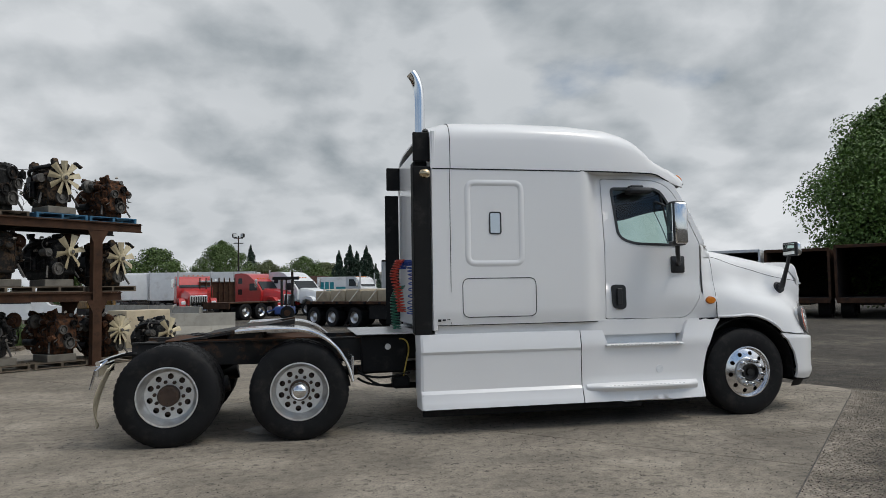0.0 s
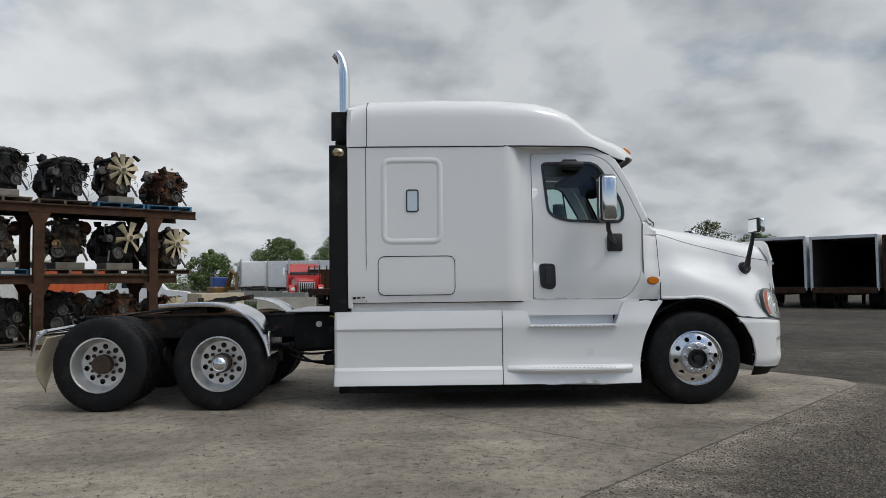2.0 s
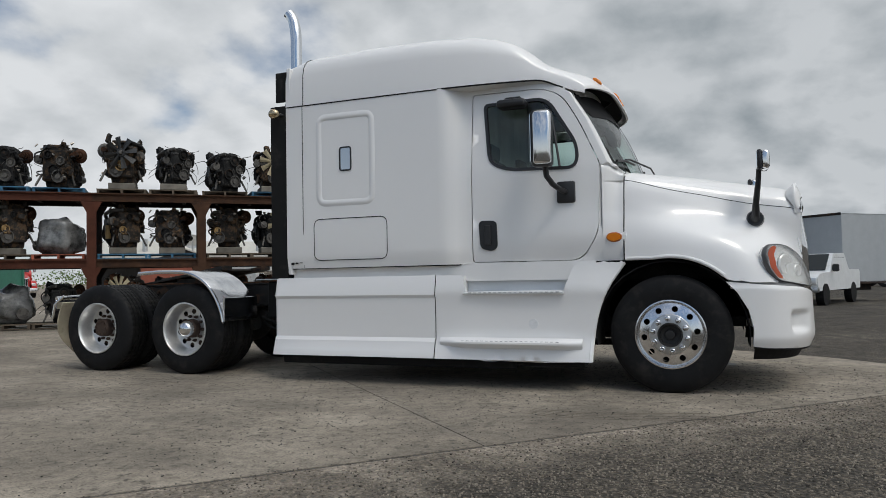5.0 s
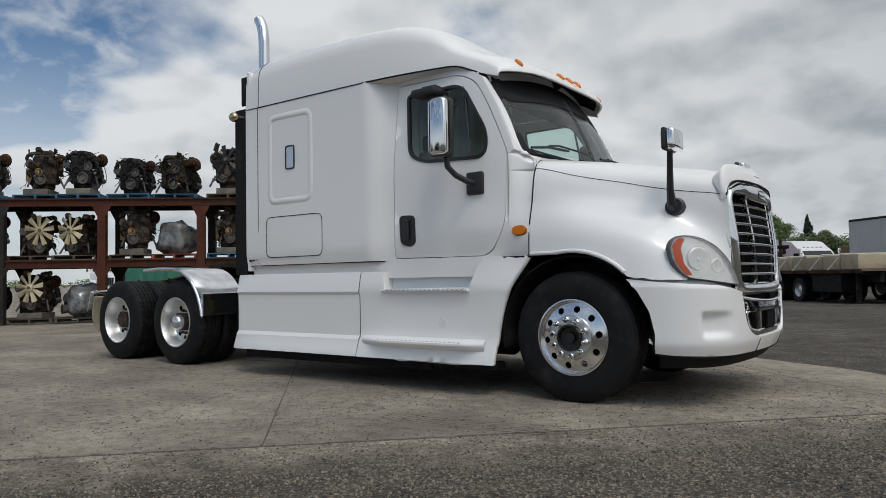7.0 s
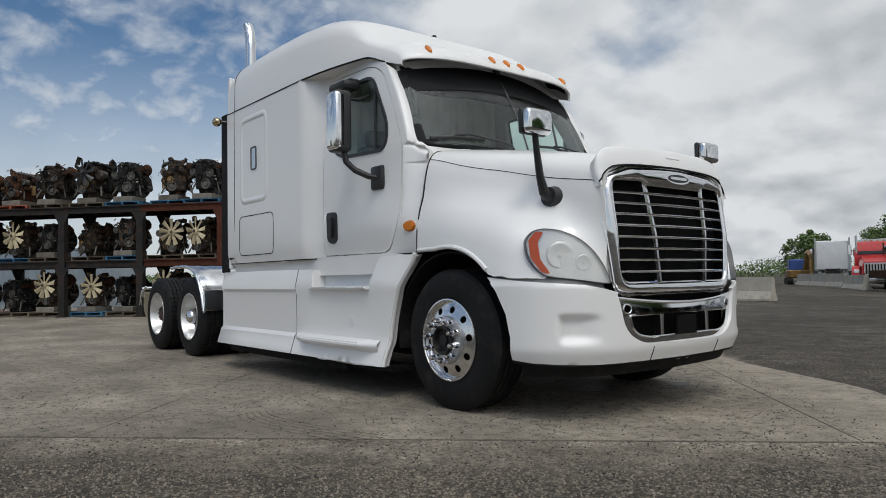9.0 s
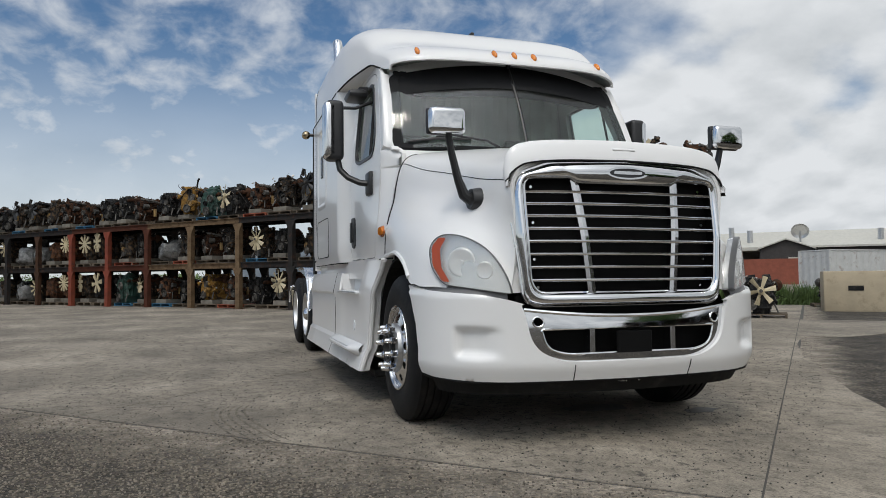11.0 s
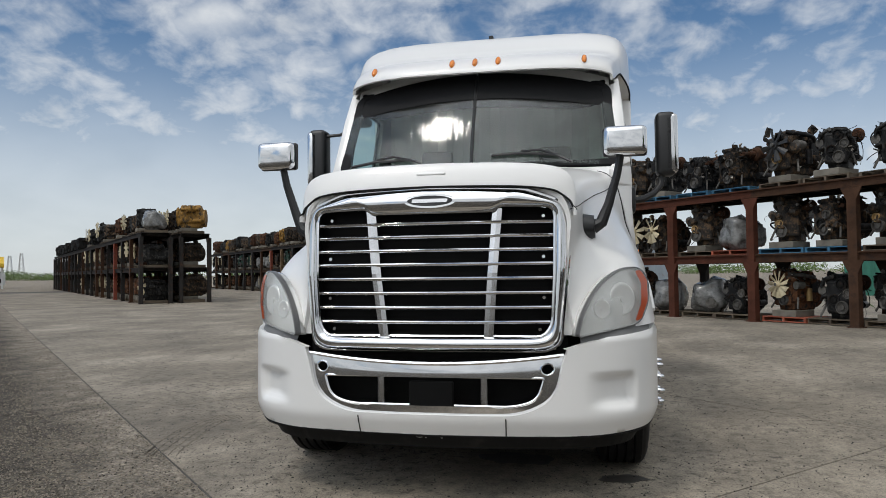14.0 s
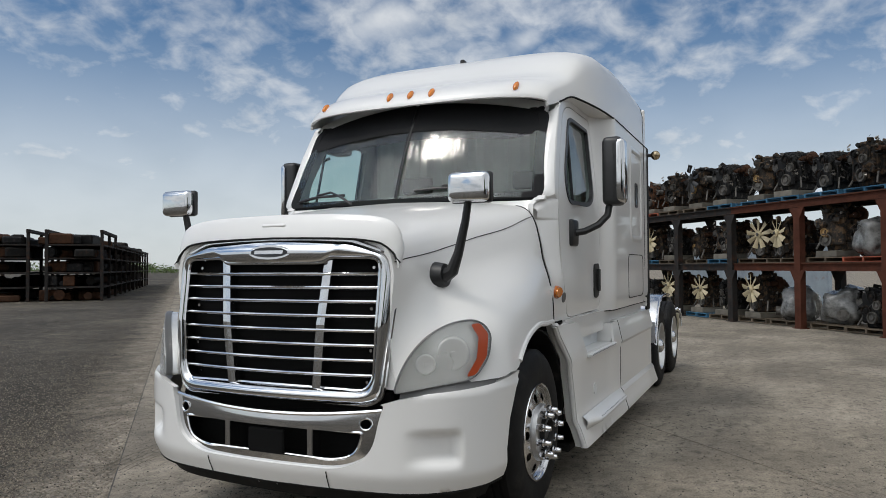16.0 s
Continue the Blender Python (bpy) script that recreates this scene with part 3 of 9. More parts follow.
# tyre print curving over the edge, and an oil stain under the nose
PRINT = surface("dark_tyre_dirt", (0.108, 0.094, 0.075), 0.95, vary=0.3, vscale=14.0, spots=((0.19, 0.165, 0.132), 22.0, 0.42, 0.56), spec=0.15)
for k in range(5):
    o = 0.062 * k
    path = catmull([(0.42, -2.22 + o, 0), (0.22, -2.29 + o, 0), (-0.20, -2.395 + o, 0), (-0.52, -2.44 + o * 0.95, 0), (-0.78, -2.43 + o * 0.9, 0), (-0.98, -2.36 + o * 0.8, 0)], 7)
    half = [0.002 + 0.008 * math.sin(math.pi * min(1.0, i / (len(path) - 1))) ** 0.7 for i in range(len(path))]
    rows = []
    for i, q in enumerate(path):
        d = (path[min(i + 1, len(path) - 1)] - path[max(i - 1, 0)]).normalized()
        nrm = Vector((-d.y, d.x, 0))
        wob = 0.003 * math.sin(i * 2.1 + k)
        rows.append([q + nrm * (half[i] + wob) + Vector((0, 0, 0.0015)), q + Vector((0, 0, 0.003)), q - nrm * (half[i] - wob) + Vector((0, 0, 0.0015))])
    part("tyre_mark", skin(BM(), rows), PRINT, apron)
OIL = surface("oil_stain", (0.045, 0.040, 0.034), 0.55, vary=0.3, vscale=9.0)
for cx, cy, rx_, ry_, seed in ((0.47, 1.02, 0.085, 0.14, 3), (0.1, 0.35, 0.16, 0.22, 5), (-5.6, -0.5, 0.22, 0.3, 9)):
    ring = []
    for k in range(28):
        a = 2 * math.pi * k / 28
        f = 1.0 + 0.16 * math.sin(2 * a + seed) + 0.10 * math.sin(5 * a + 2 * seed) + 0.05 * math.sin(9 * a)
        ring.append((cx + rx_ * f * math.cos(a), cy + ry_ * f * math.sin(a)))
    part("oil_stain", prism(BM(), ring, -0.002, 0.0018, lambda u, v, d: Vector((u, v, d))), OIL, apron)

# loose stones
def scatter_stones(name, count, region, size, label, seed, mat):
    random.seed(seed)
    bm = BM()
    base = []
    for v in range(3):
        t = bmesh.new()
        bmesh.ops.create_cone(t, cap_ends=True, segments=4, radius1=1.0, radius2=0.75, depth=1.4)
        base.append(([q.co.copy() for q in t.verts], [[w.index for w in f.verts] for f in t.faces]))
        t.free()
    verts, faces = [], []
    for _ in range(count):
        x, y, z = region()
        r = size * random.uniform(0.4, 1.0) ** 2 * 1.6
        sx, sy, sz = r * random.uniform(0.7, 1.3), r * random.uniform(0.7, 1.3), r * random.uniform(0.4, 0.8)
        co, fc = base[0]
        a = random.uniform(0, 6.28)
        o = len(verts)
        for c in co:
            q = c * random.uniform(0.8, 1.15)
            verts.append((x + sx * (q.x * math.cos(a) - q.y * math.sin(a)), y + sy * (q.x * math.sin(a) + q.y * math.cos(a)), z + sz * 0.6 + sz * q.z))
        faces += [[o + i for i in f] for f in fc]
    bm.free()
    me = bpy.data.meshes.new(name)
    me.from_pydata(verts, [], faces)
    me.materials.append(mat)
    return tagged(new(name, me), label, "gravel", kind="stuff")


GRIT = surface("dark_grit", (0.075, 0.071, 0.065), 0.95, rand=0.6, island=True, spec=0.2)
STONE = surface("loose_stone", (0.165, 0.142, 0.112), 0.9, rand=0.8, island=True)


def verge_region():
    a = A0 + 2.2 - abs(random.gauss(0, 1)) * 9
    q = Q0 - random.uniform(-0.1, 1.0) - (random.random() ** 3) * 2.2
    return (*to_xy(a, q), -0.006)


def pad_region():
    a, q = A0 + 0.3 - abs(random.gauss(0, 1)) * 6, Q0 + abs(random.gauss(0, 1)) * 4.5
    return (*to_xy(a, q), 0.0)


def road_region():
    a, q = A0 + 4 - abs(random.gauss(0, 1)) * 8, Q0 - 0.6 - abs(random.gauss(0, 1)) * 2.5
    return (*to_xy(a, q), -0.006)


scatter_stones("verge_stones", 50000, verge_region, 0.0050, "scattered pale crushed stones", 11, STONE)
scatter_stones("apron_grit", 14000, pad_region, 0.0042, "loose dark grit on the concrete", 12, GRIT)
scatter_stones("road_stones", 56000, road_region, 0.0062, "loose stones on the yard road", 13, STONE)

# ---- the white tractor unit: x forward, y to its left, front axle at x = 0 ----
truck = thing("tractor_truck", "white conventional sleeper-cab tractor truck with chrome grille, parked on concrete", "truck")


def cab_w(x, z, hollow=True):
    """Half width of cab and sleeper at (x, z)."""
    t = sgrow((x + 2.06) / 0.24)
    w = 1.272 + (1.185 - 1.272) * t
    w -= 0.03 * sgrow((x + 0.9) / 0.6)
    w -= t * max(0.0, z - 2.02) * 0.11
    w += 0.022 * t * math.exp(-((z - 1.42) / 0.16) ** 2) * sgrow((x + 1.5) / 0.7)
    w -= 0.02 * sgrow((1.28 - z) / 0.12)
    # hollow in the cowl between door and hood
    if hollow:
        w -= 0.12 * sgrow((x + 0.585) / 0.12) * sgrow((z - 1.40) / 0.10) * sgrow((2.06 - z) / 0.05)
    return w


def side_fn(s, off=0.0):
    return lambda x, z: Vector((x, s * (cab_w(x, z) + off), z))


def ridge(bm, loop, prof, fn):
    """A closed moulding along a loop of (u, v); prof: rows of (inset, height); fn(u, v, height) gives the place."""
    n = len(loop)
    cx, cy = sum(p[0] for p in loop) / n, sum(p[1] for p in loop) / n
    nrm = []
    for i in range(n):
        a, b = Vector(loop[i - 1]), Vector(loop[(i + 1) % n])
        d = (b - a).normalized()
        q = Vector((-d.y, d.x))
        if q.dot(Vector((cx, cy)) - Vector(loop[i])) < 0:
            q = -q
        nrm.append(q)
    rows = [[fn(loop[i][0] + nrm[i].x * ins, loop[i][1] + nrm[i].y * ins, hh) for i in range(n)] for ins, hh in prof]
    return skin(bm, rows, close_u=True)


DOOR = rounded([(-1.795, 1.175), (-0.74, 1.17), (-0.585, 1.42), (-0.562, 2.05), (-0.750, 2.47), (-0.905, 2.725), (-1.09, 2.812), (-1.79, 2.82)], [0.03, 0.12, 0.1, 0.05, 0.2, 0.12, 0.1, 0.04], 5)
DOOR_IN = rounded([(-1.787, 1.183), (-0.744, 1.178), (-0.593, 1.42), (-0.570, 2.048), (-0.758, 2.467), (-0.911, 2.718), (-1.092, 2.804), (-1.782, 2.812)], [0.03, 0.12, 0.1, 0.05, 0.2, 0.12, 0.1, 0.04], 5)
WINDOW = rounded([(-1.665, 2.705), (-1.05, 2.712), (-0.765, 2.24), (-0.768, 2.02), (-1.42, 2.045), (-1.61, 2.12)], [0.05, 0.12, 0.16, 0.12, 0.12, 0.13], 6)
CAB = [(-3.83, 1.16), (-0.368, 1.165), (-0.352, 1.36), (-0.33, 1.50), (-0.385, 1.985), (-0.50, 2.06), (-0.69, 2.485), (-0.845, 2.755), (-1.03, 2.866), (-2.0, 2.878), (-3.83, 2.878)]


def hood_profile():
    return [(0.62, 2.015), (0.85, 1.985), (0.985, 1.95), (1.05, 1.86), (1.085, 1.72), (1.105, 1.60), (1.145, 1.47), (1.172, 1.33), (1.178, 1.165)]


def screen(u, v, off=0.0):
    """The windscreen: u across -1..1, v up 0..1."""
    y = u * (1.085 - 0.057 * v)
    x = -0.30 - 0.40 * v - (0.175 - 0.065 * v) * u * u + 0.035 * math.sin(math.pi * v)
    z = 2.058 + 0.782 * v - (0.025 + 0.105 * v) * u * u
    return Vector((x + 0.8 * off, y, z + 0.6 * off))


for s, tag in ((-1, "right"), (1, "left")):
    body = part("cab_side", thicken(panel(BM(), CAB, [DOOR], side_fn(s), 0.06), 0.035), WHITE, truck, "white painted cab and sleeper side", True)
    door = part("cab_door", thicken(panel(BM(), DOOR_IN, [WINDOW], side_fn(s), 0.08), 0.05), WHITE, truck, "white cab door with a dark window", True)
    fn3 = lambda u, v, hh, s=s: Vector((u, s * (cab_w(u, v) + hh), v))
    part("window_seal", ridge(BM(), WINDOW, [(-0.012, 0.0), (-0.010, 0.008), (0.018, 0.008), (0.022, -0.02)], fn3), BLACK_PLASTIC, door)
    glass = part("window_pane", panel(BM(), WINDOW, [], side_fn(s, -0.018), 0.2), GLASS_DARK, door, "dark tinted side window glass", True)
    glass.visible_shadow = False
    # quarter light divider
    part("window_divider", tube(BM(), [fn3(-1.03, 2.69, -0.01), fn3(-0.93, 2.04, -0.01)], 0.012, 6), BLACK_PLASTIC, door)
    hd = rounded([(-1.725, 1.575), (-1.545, 1.57), (-1.54, 1.31), (-1.60, 1.28), (-1.71, 1.31)], 0.05, 4)
    part("door_handle", prism(BM(), hd, -0.005, 0.012, fn3), BLACK_PLASTIC, door, "black recessed door handle")
    part("handle_grip", box(BM(), -1.66, -1.60, s * 1.205, s * 1.222, 1.34, 1.53, 0.006), BLACK_PLASTIC, door)
    # sleeper hatches
    up = rounded([(-3.46, 1.80), (-2.79, 1.80), (-2.79, 2.75), (-3.46, 2.75)], 0.12, 7)
    part("luggage_hatch", ridge(BM(), up, [(-0.016, -0.003), (-0.004, 0.001), (0.008, 0.007), (0.026, 0.010), (0.046, 0.008), (0.058, 0.001), (0.068, -0.003)], fn3), WHITE, body, "raised white rim of a sleeper hatch", True, 80)
    lat = rounded([(-3.19, 2.15), (-3.05, 2.15), (-3.05, 2.40), (-3.19, 2.40)], 0.03, 3)
    part("hatch_rim", ridge(BM(), lat, [(0.0, 0.0), (0.0, 0.008), (0.014, 0.008), (0.016, -0.01)], fn3), BLACK_PLASTIC, body)
    part("hatch_window", prism(BM(), lat, -0.012, 0.003, fn3), surface("hatch_glass_" + tag, (0.52, 0.56, 0.60), 0.10, 0.7, coat=0.3), body, "small grey-blue sleeper window")
    low = rounded([(-3.50, 1.24), (-2.66, 1.24), (-2.66, 1.665), (-3.50, 1.665)], 0.08, 5)
    part("baggage_door_seam", tube(BM(), [fn3(u, v, 0.0) for u, v in low], 0.0045, 5, closed=True), SEAM, body)
    part("sleeper_seam", tube(BM(), [fn3(-3.63, z, 0.001) for z in (1.17, 1.6, 2.1, 2.5, 2.875)], 0.0035, 5), SEAM, body)
    part("roof_seam", tube(BM(), [fn3(x, 2.872, 0.001) for x in (-3.82, -3.2, -2.6, -2.1)], 0.006, 5), SEAM, body)
    part("sill_seam", tube(BM(), [fn3(x, 1.158, -0.004) for x in (-3.82, -2.8, -2.1, -1.8, -1.2, -0.6, -0.32)], 0.006, 5), SEAM, body)
    # maker's mark as plain bars
    for k in range(3):
        part("badge_bar", box(BM(), -3.78 + 0.05 * k, -3.745 + 0.05 * k, s * 1.268, s * 1.276, 1.20 + 0.008 * k, 1.225, 0.002), SEAM, body)
    # marker lamp on the cowl
    mk = [(-0.455 + 0.058 * math.cos(a), 1.372 + 0.034 * math.sin(a)) for a in [2 * math.pi * k / 16 for k in range(16)]]
    part("side_marker", prism(BM(), mk, 0.0, 0.022, fn3), AMBER, truck, "amber oval side marker lamp", True, 50)
    part("marker_rim", ridge(BM(), mk, [(-0.012, 0.0), (-0.008, 0.012), (0.002, 0.012)], fn3), surface("marker_rim_" + tag, (0.45, 0.12, 0.01), 0.3), truck)
    if s > 0:
        part("cowl_badge", prism(BM(), [(-0.60 + 0.036 * math.cos(a), 1.33 + 0.036 * math.sin(a)) for a in [2 * math.pi * k / 14 for k in range(14)]], 0.0, 0.006, fn3), surface("grey_badge", (0.2, 0.2, 0.21), 0.3, 0.8), body)
    # cowl skin between door and hood: block, hollow, and cap at the foot of the pillar
    rows = []
    for x in (-0.553, -0.54, -0.51, -0.47, -0.43, -0.395, -0.376):
        top = 2.05 - 0.085 * sgrow((x + 0.52) / 0.14)
        zz = [1.185, 1.25, 1.32, 1.40, 1.48, 1.54, 1.57, 1.59, 1.61, 1.63, 1.66, 1.70, 1.75, 1.80, 1.85, 1.870, 1.876, 1.882, 1.888, 1.894] + [1.90 + (top - 1.90) * k / 6 for k in range(7)]
        front = sgrow((x + 0.565) / 0.17)
        col = []
        for z in zz:
            own = cab_w(x, z, False) + 0.004
            hood_y = interp(-z, [(-q[1], q[0]) for q in hood_profile()])[0] + 0.010
            deep = own + (min(hood_y, own) - own) * front
            cap = own + (max(hood_y, 1.065) - own) * front - 0.035 * sgrow((z - top + 0.04) / 0.04) ** 2
            k = sgrow((z - 1.876) / 0.014)
            col.append(Vector((x, s * (deep * (1 - k) + cap * k), z)))
        rows.append(col)
    part("cowl_skin", skin(BM(), rows), WHITE, body, "", True, 50)
    # A pillar between side and windscreen
    rows = []
    for k in range(13):
        t = k / 12
        k2 = t * 2.999
        edge = ((-0.43, 2.0), (-0.50, 2.06), (-0.69, 2.485), (-0.845, 2.755))
        a = fn3(*Vector(edge[int(k2)]).lerp(Vector(edge[int(k2) + 1]), k2 - int(k2)), 0.0)
        b = screen(s * 1.0, -0.02 + 1.03 * t, 0.0)
        mid = (a + b) / 2 + Vector((0.012, s * 0.012, 0.0))
        rows.append([a, (a + mid) / 2 + Vector((0.004, s * 0.006, 0)), mid, (mid + b) / 2 + Vector((0.005, s * 0.004, 0)), b])
    part("windscreen_pillar", thicken(skin(BM(), rows), 0.02), WHITE, truck, "", True)

    # cowl face between the cab's front edge and the hood
    prof = hood_profile()
    rows = []
    for k in range(13):
        z = 2.015 - 0.845 * k / 12
        hy = interp(-z, [(-q[1], q[0]) for q in prof])[0]
        ex = interp(z, [(1.165, -0.368), (1.36, -0.352), (1.50, -0.33), (1.985, -0.385), (2.02, -0.43)])[0]
        a = Vector((ex, s * (cab_w(ex, z) - 0.012), z))
        b = Vector((-0.372, s * (hy - 0.012), z))
        rows.append([a, a.lerp(b, 0.5) + Vector((-0.015, 0, 0)), b, b + Vector((-0.02, -s * 0.05, 0))])
    part("cowl_face", thicken(skin(BM(), rows), 0.01), WHITE, truck, "", True)

# back wall of the sleeper
part("sleeper_back", box(BM(), -3.83, -3.78, -1.262, 1.262, 1.10, 3.30, 0.01), WHITE, truck)

# roof fairing and front brow
ROOF = [(-3.84, 3.405, 1.262, 2.88, 5.5), (-3.6, 3.465, 1.272, 2.88, 5.8), (-2.9, 3.485, 1.275, 2.88, 5.8), (-2.2, 3.475, 1.272, 2.88, 5.8), (-1.75, 3.445, 1.245, 2.880, 5.8), (-1.52, 3.395, 1.215, 2.882, 5.8), (-1.36, 3.325, 1.185, 2.884, 5.8), (-1.22, 3.225, 1.158, 2.886, 5.6),
        (-1.10, 3.125, 1.140, 2.886, 5.4), (-1.00, 3.07, 1.13, 2.878, 5.4), (-0.90, 3.035, 1.115, 2.860, 5.6), (-0.80, 3.00, 1.10, 2.832, 5.8), (-0.70, 2.972, 1.086, 2.803, 6.0), (-0.62, 2.936, 1.074, 2.778, 6.0), (-0.555, 2.896, 1.065, 2.758, 6.0), (-0.512, 2.855, 1.060, 2.747, 6.0), (-0.490, 2.822, 1.057, 2.740, 6.0), (-0.485, 2.797, 1.055, 2.733, 6.0)]


def roof_pt(x, v):
    zt, w, zs, n = interp(x, ROOF)
    y = w * v
    z = zs + (zt - zs) * max(0.0, 1 - abs(v) ** n) ** (1 / n)
    return Vector((x - 0.22 * sgrow((x + 1.35) / 0.80) * (v * v) ** 2.2, y, z))


vv = [-1, -0.995, -0.98, -0.955, -0.92, -0.87, -0.8, -0.7, -0.55, -0.35, -0.12]
vv = vv + [0.12] + [-v for v in vv[:-1]][::-1]
rx = [-3.84 + 0.1 * k for k in range(24)] + [-1.45 + 0.05 * k for k in range(16)] + [-0.66, -0.62, -0.59, -0.555, -0.535, -0.512, -0.50, -0.490, -0.487, -0.485]
roof = part("roof_fairing", thicken(skin(BM(), [[roof_pt(x, v) for v in vv] for x in rx]), 0.022), WHITE, truck, "white sleeper roof fairing with a sun-visor brow", True, 50)
# white header above the windscreen, under the visor, and the bracket in its middle
part("windscreen_header", skin(BM(), [[screen(v, 1.0) + Vector((0.004, 0, -0.004)) for v in vv], [screen(v, 1.0) + Vector((-0.03, 0, 0.075)) for v in vv], [screen(v, 1.0) + Vector((-0.16, 0, 0.11)) for v in vv]]), WHITE, roof, "", True)
# added black sheet: shade painted under the white visor, mirrored dark in the glass
part("visor_lining", skin(BM(), [[roof_pt(x, 0.985 * v) + Vector((-0.02, 0, -0.030)) for v in vv] for x in (-0.53, -0.57, -0.62, -0.70, -0.80, -0.90)]), BLACK_MATTE, roof, "black sheet painting shade under the visor")
for y in (0.0,):
    part("visor_bracket", prism(BM(), [(-0.70, 2.80), (-0.60, 2.86), (-0.72, 2.91)], y - 0.012, y + 0.012, lambda u, v, d: Vector((u - 0.08 * d * d, d, v))), BLACK_PLASTIC, roof)
part("roof_joint", tube(BM(), [roof_pt(-3.62, v) + Vector((0, 0, 0.0)) for v in vv], 0.004, 5), SEAM, roof)
part("brow_gutter", tube(BM(), [roof_pt(x, s1) + Vector((0, 0, -0.004)) for s1 in (-1,) for x in [-2.1 + 0.1 * k for k in range(15)]], 0.008, 6), SEAM, roof)
part("brow_gutter", tube(BM(), [roof_pt(x, 1) + Vector((0, 0, -0.004)) for x in [-2.1 + 0.1 * k for k in range(15)]], 0.008, 6), SEAM, roof)
for y in (-0.845, -0.183, 0.0, 0.183, 0.845):
    bm = BM()
    bmesh.ops.create_uvsphere(bm, u_segments=10, v_segments=8, radius=1.0)
    p = roof_pt(-0.545, y / 1.072)
    bmesh.ops.transform(bm, matrix=Matrix.Translation(p + Vector((0.004, 0, 0.004))) @ Matrix.Rotation(radians(-48), 4, "Y") @ Matrix.Diagonal((0.022, 0.022, 0.055, 1)), verts=bm.verts)
    part("roof_marker", bm, AMBER, truck, "amber roof clearance lamp", True)
bm = box(BM(), -1.63, -1.56, -0.02, 0.02, 3.40, 3.44, 0.008)
part("roof_antenna_base", bm, BLACK_PLASTIC, truck)


# white closing strip between the cab sides and the roof edge
for s in (-1, 1):
    rows = []
    for k in range(23):
        b = roof_pt(-2.1 + 1.42 * k / 22, s)
        zc = interp(b.x, [(-2.2, 2.872), (-2.0, 2.872), (-1.2, 2.868), (-1.03, 2.862), (-0.845, 2.752), (-0.76, 2.61)])[0]
        a = Vector((b.x, s * (cab_w(b.x, zc) - 0.006), zc - 0.012))
        rows.append([a, a.lerp(b, 0.5) + Vector((0, 0, 0.004)), b + Vector((0, -s * 0.004, 0.004))])
    part("roof_side_strip", skin(BM(), rows), WHITE, roof)


# windscreen
us = [-1 + k / 12 for k in range(25)]
vs_ = [k / 10 for k in range(11)]
screen_ob = part("windscreen", skin(BM(), [[screen(u, v) for u in us] for v in vs_]), GLASS, truck, "large two-piece curved windscreen", True)
screen_ob.visible_shadow = False
part("windscreen_seal", ridge(BM(), [(u, v) for u, v in rounded([(-1.0, -0.01), (1.0, -0.01), (1.0, 1.01), (-1.0, 1.01)], 0.09, 6)], [(-0.014, 0.0), (-0.004, 0.016), (0.058, 0.013), (0.075, 0.0)], lambda u, v, hh: screen(u, v, hh)), INTERIOR_DARK, screen_ob, "black rubber windscreen seal", True)
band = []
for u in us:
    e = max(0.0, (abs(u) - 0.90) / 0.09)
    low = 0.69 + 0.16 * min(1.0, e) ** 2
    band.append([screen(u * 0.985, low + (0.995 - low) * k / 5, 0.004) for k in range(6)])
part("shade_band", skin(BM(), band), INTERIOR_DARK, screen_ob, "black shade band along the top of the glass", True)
part("windscreen_divider", skin(BM(), [[screen(-0.012, v, 0.008), screen(0, v, 0.014), screen(0.012, v, 0.008)] for v in vs_]), BLACK_PLASTIC, screen_ob)
part("sticker", skin(BM(), [[screen(0.80 + 0.07 * a, 0.70 + 0.17 * b, -0.004) for a in (0, 1)] for b in (0, 1)]), surface("pale_sticker", (0.45, 0.5, 0.48), 0.6), screen_ob)
for y0, y1 in ((-0.42, -0.98), (0.62, 0.06)):
    bm = tube(BM(), [(-0.16, y0 + 0.12, 2.02), (-0.19, y0 + 0.02, 2.075), screen((y0 - 0.15), 0.10, 0.03), screen((y0 + y1) / 2, 0.085, 0.03)], 0.009, 6)
    tube(bm, [screen(y0 - 0.02, 0.06, 0.02), screen((y0 + y1) / 2, 0.075, 0.022), screen(y1 + 0.08, 0.055, 0.02)], 0.012, 6)
    part("wiper", bm, BLACK_PLASTIC, truck, "black windscreen wiper")

# cab interior
part("cab_floor", box(BM(), -3.75, -0.45, -1.1, 1.1, 1.10, 1.15), INTERIOR_DARK, truck)
part("dashboard", box(BM(), -0.98, -0.42, -0.98, 0.98, 1.62, 2.0, 0.05), INTERIOR_DARK, truck)
part("headliner", box(BM(), -1.15, -0.80, -1.0, 1.0, 2.70, 2.76, 0.01), INTERIOR_DARK, truck)
part("sun_visor_inside", skin(BM(), [[screen(0.93 * u, 1.0 - 0.33 * (1 - 0.55 * abs(u) ** 8) * k, -0.04 - 0.03 * k) for u in us] for k in (0, 0.5, 1)]), INTERIOR_DARK, truck)
rows = []
for k in range(41):
    y = -1.03 + 2.06 * k / 40
    dx = 0.03 * math.sin(k * 1.9) + 0.015 * math.sin(k * 0.7)
    rows.append([Vector((-1.80 + dx, y, 1.15)), Vector((-1.80 + dx * 0.9, y, 2.0)), Vector((-1.80 + dx * 0.8, y, 2.6)), Vector((-1.80 + dx * 0.6, y, 3.2))])
part("sleeper_curtain", skin(BM(), rows), CURTAIN, truck, "pleated grey curtain behind the seats", True)
